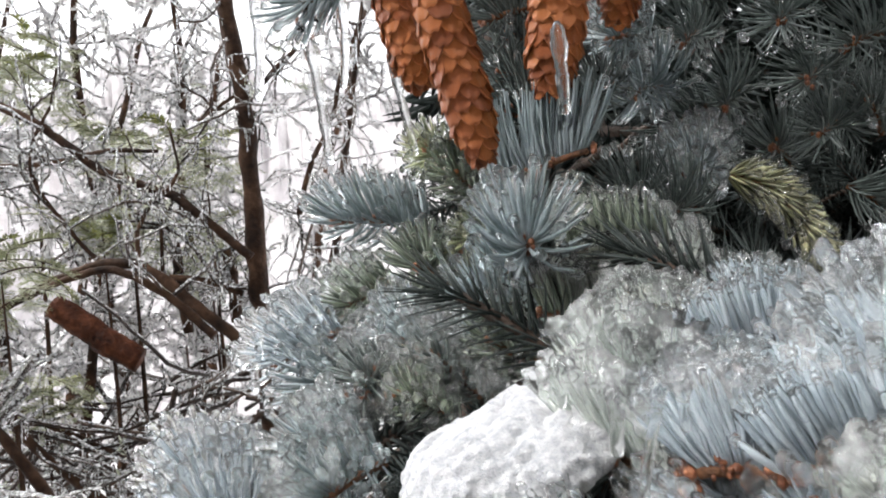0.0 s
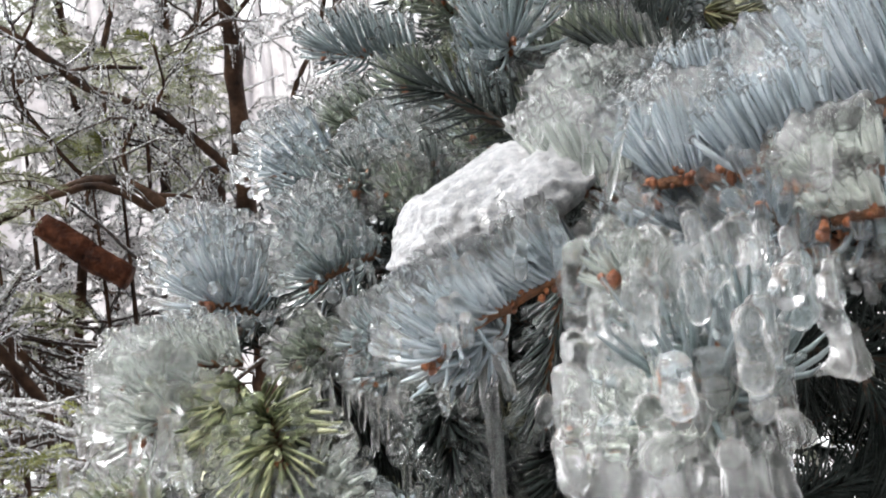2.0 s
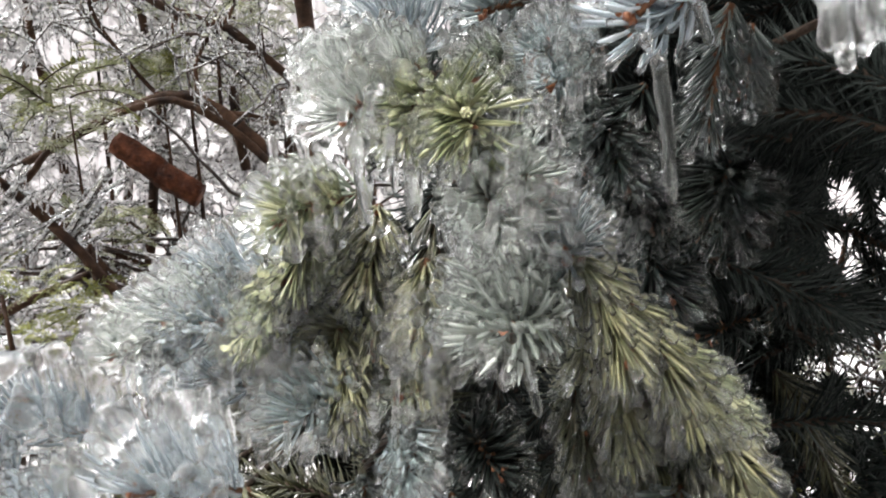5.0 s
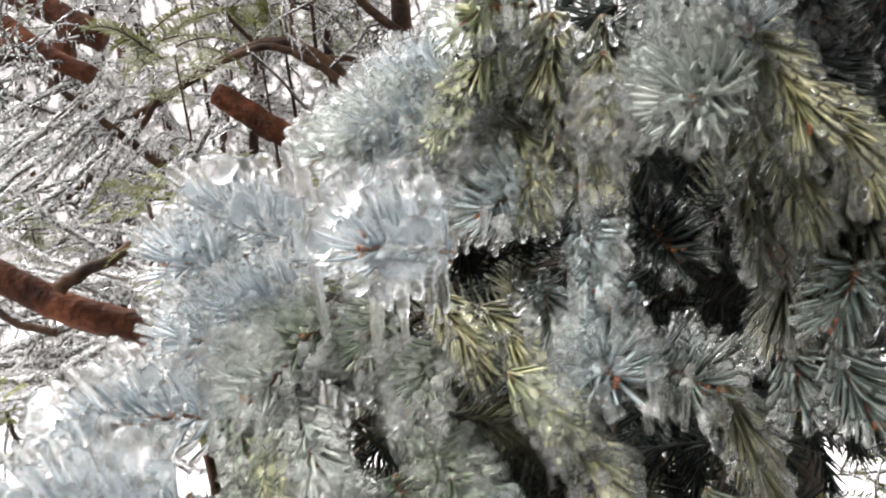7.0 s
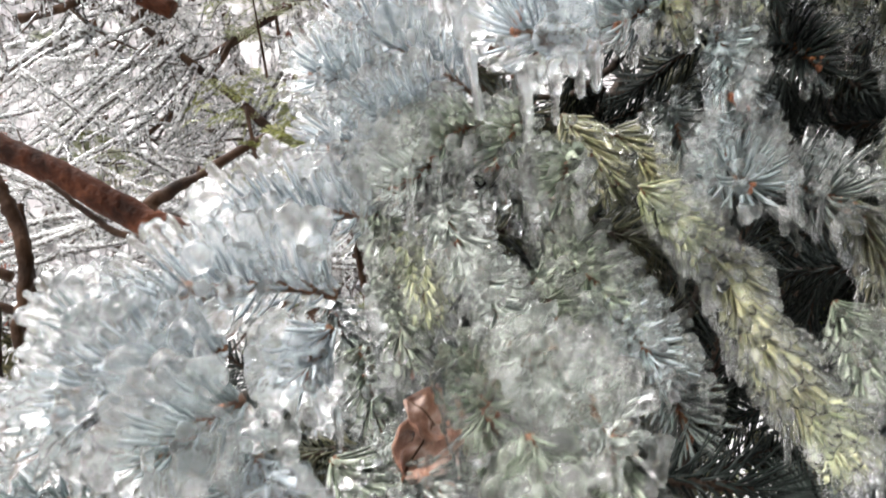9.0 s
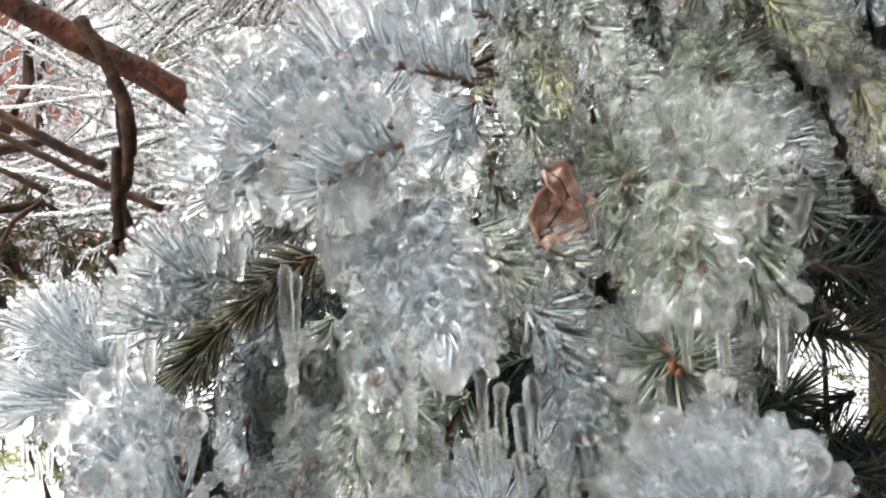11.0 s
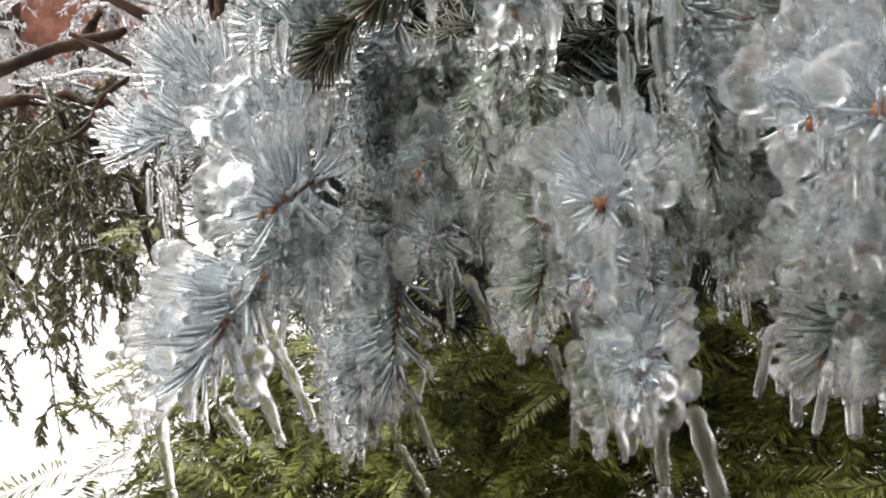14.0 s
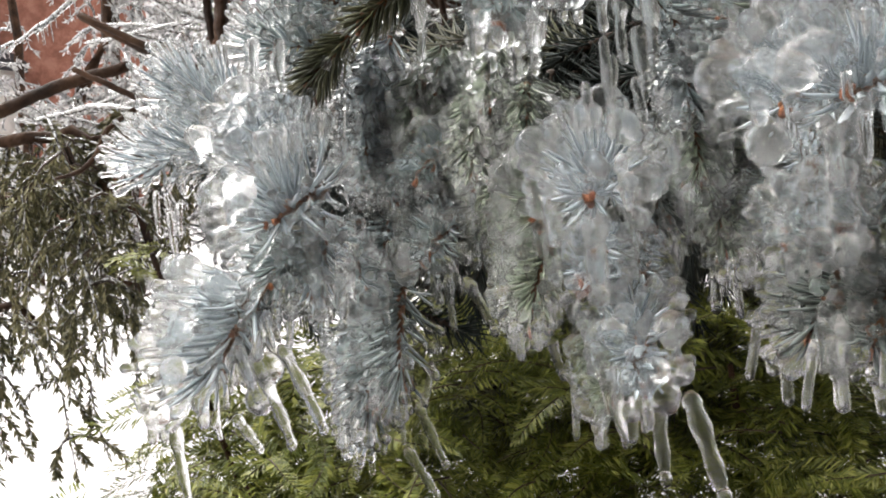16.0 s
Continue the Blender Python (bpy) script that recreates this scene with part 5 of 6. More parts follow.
ground_sheet()
LITTER = material("needle_litter", [(0.05, 0.033, 0.022), (0.10, 0.07, 0.045), (0.20, 0.15, 0.11)], 0.9, 25, 1.0, 160, distance=0.01)


def litter_bed():
    """Bare needle litter under the trees, where the snow has not come; widened out of view to cut snow bounce."""
    bm = bmesh.new()
    bmesh.ops.create_grid(bm, x_segments=60, y_segments=60, size=1.0)
    for v in bm.verts:
        x, y = v.co.x, v.co.y
        r = max(abs(x), abs(y))
        d = Vector((x, y)).normalized() * r if r > 0 else Vector((0, 0))
        edge = 1 + 0.15 * noise.noise((3 * x, 3 * y, 2))
        wx, wy = 0.35 + 1.30 * d.x * edge, 0.40 + 1.65 * d.y * edge
        v.co = Vector((wx, wy, 0.16 * (1 - r ** 4) + 0.02 * noise.noise((9 * wx, 9 * wy, 0)) + 0.0))
    me = bpy.data.meshes.new("litter")
    bm.to_mesh(me)
    bm.free()
    me.materials.append(LITTER)
    me.polygons.foreach_set("use_smooth", [True] * len(me.polygons))
    return tagged(new("litter", me), "brown needle litter under the spruce", "ground", kind="structure")


litter_bed()

# ---- the bare tree behind ----
old_tree = thing("old_tree", "dark bare tree with crooked limbs glazed in ice", "tree")
grown = []


def limb(points, name="limb", bark=BARK, parent=None, label=""):
    p = curve(points, max(10, 5 * len(points)))
    p[:, 3] *= 0.9 if bark is RED_BARK else 0.78
    r = np.random.default_rng(len(grown) + 40)
    rough = 0.3 if bark is RED_BARK else 1.0
    p[1:-1, :3] += r.normal(0, 0.10 * rough, (len(p) - 2, 3)) * p[1:-1, 3:4]
    p[:, 3] *= 1 + r.normal(0, 0.05 * rough, len(p))
    sh = Shape()
    sh.tubes(p[None, :, :3], p[None, :, 3], 10)
    ob = part(name, sh, bark, old_tree if parent is None else parent, label)
    grown.append(p)
    return ob


limb([(-0.573, 2.532, 2.779, 0.0336), (-0.565, 2.548, 2.676, 0.0336), (-0.534, 2.586, 2.434, 0.0336), (-0.524, 2.621, 2.212, 0.03465), (-0.533, 2.656, 1.991, 0.0378), (-0.533, 2.677, 1.854, 0.0399), (-0.519, 2.699, 1.716, 0.042), (-0.523, 2.736, 1.478, 0.0462), (-0.535, 2.790, 1.138, 0.0525), (-0.585, 2.911, 0.374, 0.063)], "trunk")
limb([(-1.316, 2.493, 2.452, 0.01785), (-1.223, 2.503, 2.378, 0.01785), (-1.127, 2.509, 2.328, 0.0168), (-1.019, 2.522, 2.237, 0.01785), (-0.942, 2.533, 2.164, 0.0168), (-0.846, 2.538, 2.123, 0.01785), (-0.733, 2.543, 2.080, 0.01785), (-0.641, 2.556, 1.990, 0.01785), (-0.526, 2.572, 1.881, 0.0189)], "limb")
limb([(-1.358, 2.506, 1.726, 0.0168), (-1.225, 2.496, 1.778, 0.0168), (-1.125, 2.488, 1.824, 0.01785), (-1.059, 2.483, 1.850, 0.01785), (-0.928, 2.476, 1.881, 0.01995), (-0.833, 2.475, 1.878, 0.021), (-0.742, 2.484, 1.814, 0.021), (-0.669, 2.495, 1.737, 0.021), (-0.580, 2.506, 1.658, 0.0231), (-0.493, 2.521, 1.556, 0.0252)], "limb")
limb([(-1.048, 2.485, 2.477, 0.00525), (-1.074, 2.503, 2.365, 0.0063), (-1.131, 2.516, 2.287, 0.00735), (-1.153, 2.531, 2.191, 0.0084), (-1.122, 2.544, 2.106, 0.0084), (-1.077, 2.553, 2.045, 0.0084), (-1.011, 2.568, 1.948, 0.00945), (-0.962, 2.575, 1.898, 0.0105)], "limb")
limb([(-0.719, 2.465, 2.253, 0.00525), (-0.700, 2.483, 2.139, 0.00525), (-0.734, 2.492, 2.085, 0.00735), (-0.794, 2.498, 2.050, 0.0084), (-0.838, 2.511, 1.974, 0.0084), (-0.841, 2.525, 1.885, 0.00945)], "limb")
limb([(-0.733, 2.543, 2.080, 0.00735), (-0.781, 2.555, 2.010, 0.00735), (-0.789, 2.578, 1.863, 0.00735)], "limb")
limb([(-1.286, 2.627, 2.236, 0.0105), (-1.182, 2.627, 2.230, 0.0105), (-1.060, 2.623, 2.241, 0.0105), (-0.938, 2.619, 2.256, 0.00945), (-0.802, 2.620, 2.239, 0.00735)], "limb")
limb([(-0.800, 2.680, 1.860, 0.01155), (-0.698, 2.681, 1.843, 0.01155), (-0.582, 2.688, 1.790, 0.0126)], "limb")
limb([(-0.803, 2.762, 1.979, 0.0189), (-0.799, 2.788, 1.820, 0.021), (-0.783, 2.807, 1.695, 0.021)], "limb")
limb([(-0.667, 2.864, 1.966, 0.0231), (-0.655, 2.881, 1.855, 0.0252), (-0.651, 2.902, 1.726, 0.0252)], "limb")
limb([(-0.149, 2.556, 2.588, 0.0084), (-0.234, 2.586, 2.408, 0.00945), (-0.262, 2.605, 2.291, 0.00945), (-0.352, 2.629, 2.145, 0.0105), (-0.390, 2.650, 2.012, 0.0126)], "limb")
limb([(-0.528, 2.591, 2.400, 0.00945), (-0.583, 2.596, 2.370, 0.00735), (-0.674, 2.606, 2.319, 0.00525)], "limb")
limb([(-0.514, 2.596, 2.364, 0.00945), (-0.438, 2.583, 2.443, 0.0105), (-0.345, 2.570, 2.520, 0.00945), (-0.285, 2.553, 2.617, 0.0084)], "limb")
broken_log = thing("broken_log", "red-brown broken log hung among icy branches", "log")
limb([(-1.202, 2.794, 1.816, 0.0441), (-1.127, 2.802, 1.760, 0.0483), (-1.043, 2.811, 1.691, 0.0504), (-0.945, 2.821, 1.624, 0.0462)], "log", RED_BARK, broken_log)
limb([(-1.282, 2.423, 1.607, 0.0147), (-1.200, 2.440, 1.494, 0.01575), (-1.116, 2.454, 1.395, 0.0168), (-1.018, 2.468, 1.296, 0.0168), (-0.918, 2.480, 1.211, 0.0168)], "limb")
limb([(-1.296, 2.635, 1.546, 0.00945), (-1.203, 2.647, 1.464, 0.0105), (-1.091, 2.653, 1.413, 0.00945), (-0.980, 2.661, 1.354, 0.00735)], "limb")
limb([(-1.255, 2.682, 1.247, 0.0105), (-1.105, 2.678, 1.258, 0.0105), (-0.937, 2.674, 1.268, 0.00945), (-0.818, 2.666, 1.307, 0.0084)], "limb")
limb([(-1.607, 2.205, 2.103, 0.042), (-1.463, 2.220, 2.019, 0.042), (-1.392, 2.228, 1.965, 0.0441), (-1.291, 2.238, 1.900, 0.0462)], "limb", RED_BARK)
limb([(-1.591, 2.105, 1.889, 0.0357), (-1.418, 2.124, 1.861, 0.0357), (-1.332, 2.133, 1.843, 0.0357)], "limb", RED_BARK)
limb([(-1.085, 2.361, 1.787, 0.0105), (-0.985, 2.372, 1.833, 0.0126), (-0.872, 2.384, 1.853, 0.0147), (-0.780, 2.394, 1.811, 0.0147), (-0.692, 2.403, 1.738, 0.01575), (-0.606, 2.412, 1.648, 0.0168)], "limb")
limb([(-1.158, 2.252, 1.717, 0.01155), (-1.228, 2.244, 1.632, 0.01155), (-1.328, 2.233, 1.551, 0.0105), (-1.427, 2.222, 1.484, 0.00945), (-1.525, 2.211, 1.418, 0.0084)], "limb")
limb([(-1.275, 1.181, 1.453, 0.0252), (-1.104, 1.212, 1.346, 0.0252), (-1.035, 1.225, 1.306, 0.02625), (-0.967, 1.237, 1.257, 0.0273), (-0.907, 1.248, 1.217, 0.02835), (-0.846, 1.259, 1.187, 0.0294), (-0.741, 1.280, 1.153, 0.0315)], "limb", RED_BARK)
limb([(-0.629, 1.258, 1.351, 0.0084), (-0.721, 1.238, 1.316, 0.00945), (-0.795, 1.222, 1.275, 0.01155), (-0.840, 1.212, 1.262, 0.01365), (-0.873, 1.205, 1.239, 0.01575)], "limb")
limb([(-0.900, 0.996, 1.281, 0.0042), (-0.859, 1.003, 1.242, 0.00525), (-0.818, 1.011, 1.203, 0.0063), (-0.767, 1.020, 1.186, 0.00735)], "limb")
limb([(-0.804, 0.811, 1.245, 0.00525), (-0.804, 0.809, 1.188, 0.00735), (-0.798, 0.809, 1.149, 0.0084), (-0.816, 0.803, 1.099, 0.00945), (-0.813, 0.802, 1.035, 0.0084)], "limb")
limb([(-0.719, 0.643, 1.293, 0.00945), (-0.699, 0.644, 1.259, 0.00945), (-0.682, 0.644, 1.215, 0.00945), (-0.676, 0.642, 1.182, 0.00945), (-0.678, 0.637, 1.150, 0.0084), (-0.688, 0.630, 1.119, 0.00735), (-0.673, 0.628, 1.072, 0.0063)], "limb")
limb([(-0.927, 0.727, 1.209, 0.0042), (-0.867, 0.740, 1.173, 0.00525), (-0.807, 0.754, 1.138, 0.0063), (-0.735, 0.771, 1.101, 0.0063)], "limb")
limb([(-1.109, 0.942, 1.249, 0.0084), (-1.052, 0.958, 1.210, 0.00945), (-1.007, 0.970, 1.181, 0.0105), (-0.961, 0.984, 1.155, 0.0105)], "limb")
limb([(-1.160, 0.966, 1.178, 0.00525), (-1.113, 0.980, 1.151, 0.0063), (-1.070, 0.992, 1.125, 0.0063)], "limb")
limb([(-1.720, 1.233, 1.130, 0.0168), (-1.633, 1.270, 1.155, 0.0168), (-1.523, 1.317, 1.194, 0.0168), (-1.382, 1.375, 1.221, 0.0147)], "limb")
limb([(-1.230, 0.969, 1.016, 0.0042), (-1.196, 0.982, 1.021, 0.00525), (-1.170, 0.996, 1.043, 0.00525), (-1.151, 1.009, 1.085, 0.00525), (-1.108, 1.030, 1.112, 0.00525)], "limb")
limb([(-0.529, 0.414, 1.160, 0.00462), (-0.529, 0.408, 1.125, 0.00483), (-0.528, 0.405, 1.101, 0.00504), (-0.533, 0.400, 1.086, 0.00525), (-0.530, 0.399, 1.072, 0.00525)], "limb")
limb([(-1.579, 1.894, 1.755, 0.01575), (-1.467, 1.918, 1.770, 0.0147), (-1.367, 1.939, 1.808, 0.0126), (-1.321, 1.950, 1.853, 0.0105)], "limb")
limb([(-1.386, 1.938, 1.888, 0.0273), (-1.298, 1.953, 1.801, 0.0273), (-1.194, 1.972, 1.740, 0.0273)], "limb", RED_BARK)


def twig_lines(rng, roots, ways, lengths, k=6, wander=0.22, droop=0.0):
    """Crooked twigs from the given roots."""
    n = len(roots)
    pts = np.zeros((n, k, 3))
    pts[:, 0] = roots
    d = unit(ways)
    for i in range(1, k):
        d = unit(d + rng.normal(0, wander, (n, 3)) + np.array([0, 0, -droop]))
        pts[:, i] = pts[:, i - 1] + d * (lengths / (k - 1))[:, None]
    return pts


def dress(parent, pts, rng, r0=0.0035, fringe=3, leaves=0.0, leaf_mat=None, leaf=0.02, coat=1.0, bunch=26, drop=0.011):
    """Twigs, their ice, the fringe of small icicles below them and evergreen sprays on some of them."""
    n, k, _ = pts.shape
    tw = Shape()
    taper = np.linspace(1, 0.4, k)
    rad = r0 * rng.uniform(0.6, 1.3, n)
    tw.tubes(pts, rad[:, None] * taper, 3)
    tagged(part("brushwood", tw, TWIG, parent, "fine dark twigs"), kind="stuff")
    ice = Shape()
    ice.tubes(pts + np.array([0, 0, 0.6 * r0]), rad[:, None] * (taper + 0.35) * (1 + rng.uniform(0, 0.35, (n, k))) * coat, 4)
    m = n * fringe
    which, s = rng.integers(n, size=m), rng.uniform(0.1, 0.99, m) * (k - 1)
    i0 = s.astype(int)
    top = pts[which, i0] + (pts[which, np.minimum(i0 + 1, k - 1)] - pts[which, i0]) * (s - i0)[:, None]
    fall = rng.gamma(2.0, drop, m) + 0.006
    end = top - np.stack([0 * fall, 0 * fall, fall], 1)
    ice.tubes(np.stack([top, 0.5 * (top + end), end], 1), (rng.uniform(0.0016, 0.003, m))[:, None] * np.array([1.0, 0.8, 0.45]), 4, False)
    tagged(part("ice", ice, FROST, parent, "ice sheath with small icicles"), kind="stuff")
    if leaves > 0:
        lf = Shape()
        m = int(n * leaves)
        host = rng.choice(n, m, replace=m > n)
        m2 = m * bunch
        host = np.repeat(host, bunch)
        s = rng.uniform(0.25, 1.0, m2) * (k - 1.001)
        i0 = s.astype(int)
        along = unit(pts[host, i0 + 1] - pts[host, i0])
        top = pts[host, i0] + (pts[host, i0 + 1] - pts[host, i0]) * (s - i0)[:, None]
        out = unit(rng.normal(size=(m2, 3)))
        way = unit(along * 0.9 + out * 0.8 + np.array([0, 0, -0.25]))
        size = leaf * rng.uniform(0.5, 1.3, m2)
        side = unit(np.cross(way, rng.normal(size=(m2, 3))))
        tipp = top + way * size[:, None]
        mid = top + way * (size * 0.5)[:, None]
        wd = (size * 0.14)[:, None]
        lift = np.cross(way, side) * wd * 0.5
        v = np.stack([top, mid + side * wd, tipp, mid - side * wd, mid + lift], 1).reshape(-1, 3)
        f = (np.arange(m2) * 5)[:, None, None] + np.array([[0, 1, 4], [1, 2, 4], [2, 3, 4], [3, 0, 4]])
        lf.add(v, f.reshape(-1, 3))
        tagged(part("foliage", lf, leaf_mat or SPRAY, parent, "small evergreen sprays", False), kind="stuff")


def side_twigs(rng, lines, per, lo, hi, k=6, wander=0.22, droop=0.0, spread=1.0):
    roots, ways = [], []
    for p in lines:
        for _ in range(per):
            i = int(rng.integers(1, len(p) - 1))
            roots.append(p[i, :3])
            t = unit(p[i + 1, :3] - p[i, :3])
            ways.append(t * 0.7 * rng.choice([-1, 1]) + unit(rng.normal(size=3)) * spread)
    return twig_lines(rng, np.array(roots), np.array(ways), rng.uniform(lo, hi, len(roots)), k, wander, droop)


rng1 = np.random.default_rng(17)
def clear_of_log(lines):
    """Twigs without those that would hide the broken log from the camera."""
    near = (lines[..., 0] > -1.22) & (lines[..., 0] < -0.80) & (lines[..., 2] > 1.52) & (lines[..., 2] < 1.86) & (lines[..., 1] < 2.85)
    return lines[~near.any(axis=1)]


first = side_twigs(rng1, grown, 5, 0.10, 0.40, 6, 0.36)
first = clear_of_log(first[first[:, :, 1].min(axis=1) > 1.45])
second = clear_of_log(side_twigs(rng1, list(first), 4, 0.06, 0.24, 6, 0.26))
dress(old_tree, first, rng1, 0.0055, 2, 0.0, coat=0.55)
# the tangle of bare dark twigs under the limbs
tangle_roots = rng1.uniform((-1.45, 2.40, 0.95), (-0.55, 3.10, 1.58), (150, 3))
tangle_ways = rng1.normal(0, 1, (150, 3)) * np.array([1.0, 0.5, 0.35])
dress(old_tree, clear_of_log(twig_lines(rng1, tangle_roots, tangle_ways, rng1.uniform(0.3, 0.8, 150), 8, 0.2)), rng1, 0.0085, 2, 0.0, coat=0.4)
dress(old_tree, second, rng1, 0.0032, 4, 0.15, SPRAY_PALE, 0.022, coat=0.95)


# ---- evergreen shrubs with bowed twigs behind the tree ----
def shrub(name, label, places, seed, per=16, reach=(0.3, 0.8), leaves=0.5, leaf_mat=None, leaf=0.025, droop=0.05, fringe=3, bunch=26, wander=0.32, r0=0.004, coat=1.0):
    rng = np.random.default_rng(seed)
    top = thing(name, label, "shrub")
    lines = []
    for p in places:
        c = curve([(*q[:3], q[3]) for q in p], 14)
        c[1:-1, :3] += rng.normal(0, 0.012, (12, 3))
        sh = Shape()
        sh.tubes(c[None, :, :3], c[None, :, 3], 8)
        part("stem", sh, BARK, top)
        lines.append(c)
    a = side_twigs(rng, lines, per, reach[0], reach[1], 6, wander, droop)
    b = side_twigs(rng, list(a), 4, reach[0] * 0.3, reach[1] * 0.45, 6, wander, droop)
    dress(top, np.concatenate([a, b]), rng, r0, fringe, leaves, leaf_mat, leaf, coat, bunch)
    return top


shrub("bare_shrub", "bare brown shrub with iced twigs behind the spruce", [[(0.47, 1.96, -0.24, 0.012), (0.60, 1.91, 0.84, 0.010), (0.53, 1.89, 1.09, 0.008), (0.62, 1.88, 1.38, 0.005)], [(0.59, 1.97, -0.25, 0.012), (0.72, 1.91, 0.83, 0.010), (0.65, 1.90, 1.08, 0.008), (0.74, 1.88, 1.38, 0.005)], [(0.69, 1.97, -0.26, 0.012), (0.81, 1.91, 0.83, 0.010), (0.75, 1.90, 1.07, 0.008), (0.84, 1.88, 1.37, 0.005)], [(0.79, 1.97, -0.26, 0.012), (0.91, 1.91, 0.82, 0.010), (0.84, 1.90, 1.07, 0.008), (0.94, 1.88, 1.36, 0.005)], [(0.91, 1.97, -0.27, 0.012), (1.03, 1.91, 0.81, 0.010), (0.96, 1.90, 1.06, 0.008), (1.06, 1.89, 1.35, 0.005)]], 21, 55, (0.12, 0.36), 0.1, SPRAY_PALE, 0.03, fringe=1, bunch=20, r0=0.0042, coat=0.5, wander=0.4)
shrub("far_thicket", "distant thicket of frosted bare twigs", [[(-6.28, 5.81, -0.50, 0.050), (-6.07, 5.84, 1.56, 0.040), (-6.02, 5.86, 3.22, 0.030), (-5.46, 5.92, 5.03, 0.015)], [(-5.26, 5.92, -0.61, 0.050), (-5.21, 5.94, 1.47, 0.040), (-5.00, 5.97, 3.11, 0.030), (-4.68, 6.01, 4.95, 0.015)], [(-4.32, 6.02, -0.71, 0.050), (-3.94, 6.07, 1.33, 0.040), (-4.05, 6.07, 3.01, 0.030), (-3.49, 6.14, 4.82, 0.015)], [(-3.50, 6.11, -0.80, 0.050), (-3.28, 6.14, 1.26, 0.040), (-3.24, 6.16, 2.92, 0.030), (-2.92, 6.20, 4.76, 0.015)], [(-2.68, 6.20, -0.89, 0.050), (-2.63, 6.21, 1.19, 0.040), (-2.42, 6.24, 2.84, 0.030), (-1.85, 6.31, 4.65, 0.015)], [(-1.94, 6.28, -0.96, 0.050), (-1.56, 6.33, 1.08, 0.040), (-1.68, 6.32, 2.76, 0.030), (-1.36, 6.37, 4.60, 0.015)], [(-1.12, 6.37, -1.05, 0.050), (-0.91, 6.40, 1.01, 0.040), (-0.86, 6.41, 2.67, 0.030), (-0.30, 6.48, 4.49, 0.015)]], 12, 34, (0.4, 1.1), 1.0, RIME, 0.06, fringe=1, bunch=24, r0=0.009, coat=1.15, wander=0.45)
shrub("evergreen_shrub", "tall evergreen shrub with ice-bowed twigs", [[(-1.30, 3.79, 0.63, 0.030), (-1.29, 3.65, 1.54, 0.025), (-1.37, 3.51, 2.46, 0.020), (-1.36, 3.36, 3.37, 0.012)], [(-1.12, 3.79, 0.61, 0.030), (-0.97, 3.65, 1.51, 0.022), (-0.96, 3.51, 2.42, 0.018), (-0.95, 3.36, 3.33, 0.010)], [(-0.72, 4.00, 0.53, 0.030), (-0.54, 3.85, 1.47, 0.022), (-0.37, 3.72, 2.30, 0.018), (-0.20, 3.59, 3.12, 0.010)], [(-1.76, 3.79, 0.67, 0.030), (-1.75, 3.65, 1.58, 0.022), (-1.82, 3.52, 2.38, 0.018), (-1.84, 3.40, 3.18, 0.010)]], 3, 50, (0.2, 0.55), 1.0, RIME, 0.036, bunch=40, r0=0.005, coat=1.05, wander=0.32, fringe=4)
shrub("evergreen_shrub", "broad evergreen shrub with ice-bowed twigs", [[(-1.70, 2.79, 0.51, 0.030), (-1.62, 2.80, 1.27, 0.025), (-1.69, 2.80, 1.86, 0.020), (-1.78, 2.79, 2.44, 0.012)], [(-1.26, 3.04, 0.40, 0.030), (-1.24, 3.05, 1.02, 0.022), (-1.20, 3.05, 1.73, 0.018), (-1.06, 3.07, 2.33, 0.010)], [(-2.45, 2.49, 0.43, 0.030), (-2.10, 2.59, 1.16, 0.022), (-1.85, 2.65, 1.71, 0.018), (-1.52, 2.74, 2.21, 0.010)], [(-2.79, 2.44, 0.85, 0.030), (-2.45, 2.52, 1.39, 0.022), (-2.32, 2.56, 1.76, 0.018), (-2.23, 2.60, 2.29, 0.010)]], 4, 38, (0.2, 0.5), 1.0, RIME, 0.034, bunch=40, r0=0.005, coat=1.1, wander=0.3, fringe=4)
shrub("weeping_cypress", "weeping evergreen with drooping brown-green strands", [[(-2.20, 1.36, 1.04, 0.020), (-1.94, 1.47, 1.09, 0.018), (-1.75, 1.54, 1.11, 0.014), (-1.55, 1.61, 1.06, 0.008)], [(-2.30, 1.41, 0.90, 0.020), (-2.10, 1.49, 0.92, 0.018), (-1.90, 1.57, 0.98, 0.014), (-1.72, 1.63, 0.92, 0.008)], [(-2.11, 1.24, 0.74, 0.020), (-1.96, 1.31, 0.79, 0.016), (-1.84, 1.35, 0.76, 0.012), (-1.74, 1.37, 0.70, 0.008)], [(-2.51, 1.68, 1.06, 0.020), (-2.21, 1.78, 0.98, 0.016), (-2.04, 1.82, 0.82, 0.012), (-1.86, 1.86, 0.68, 0.008)], [(-1.51, 1.30, 1.07, 0.010), (-1.43, 1.32, 0.97, 0.010), (-1.34, 1.33, 0.85, 0.008), (-1.30, 1.33, 0.74, 0.006)]], 8, 20, (0.2, 0.5), 1.0, SPRAY, 0.020, 0.45, 1, 100, 0.22, 0.003, 0.6)


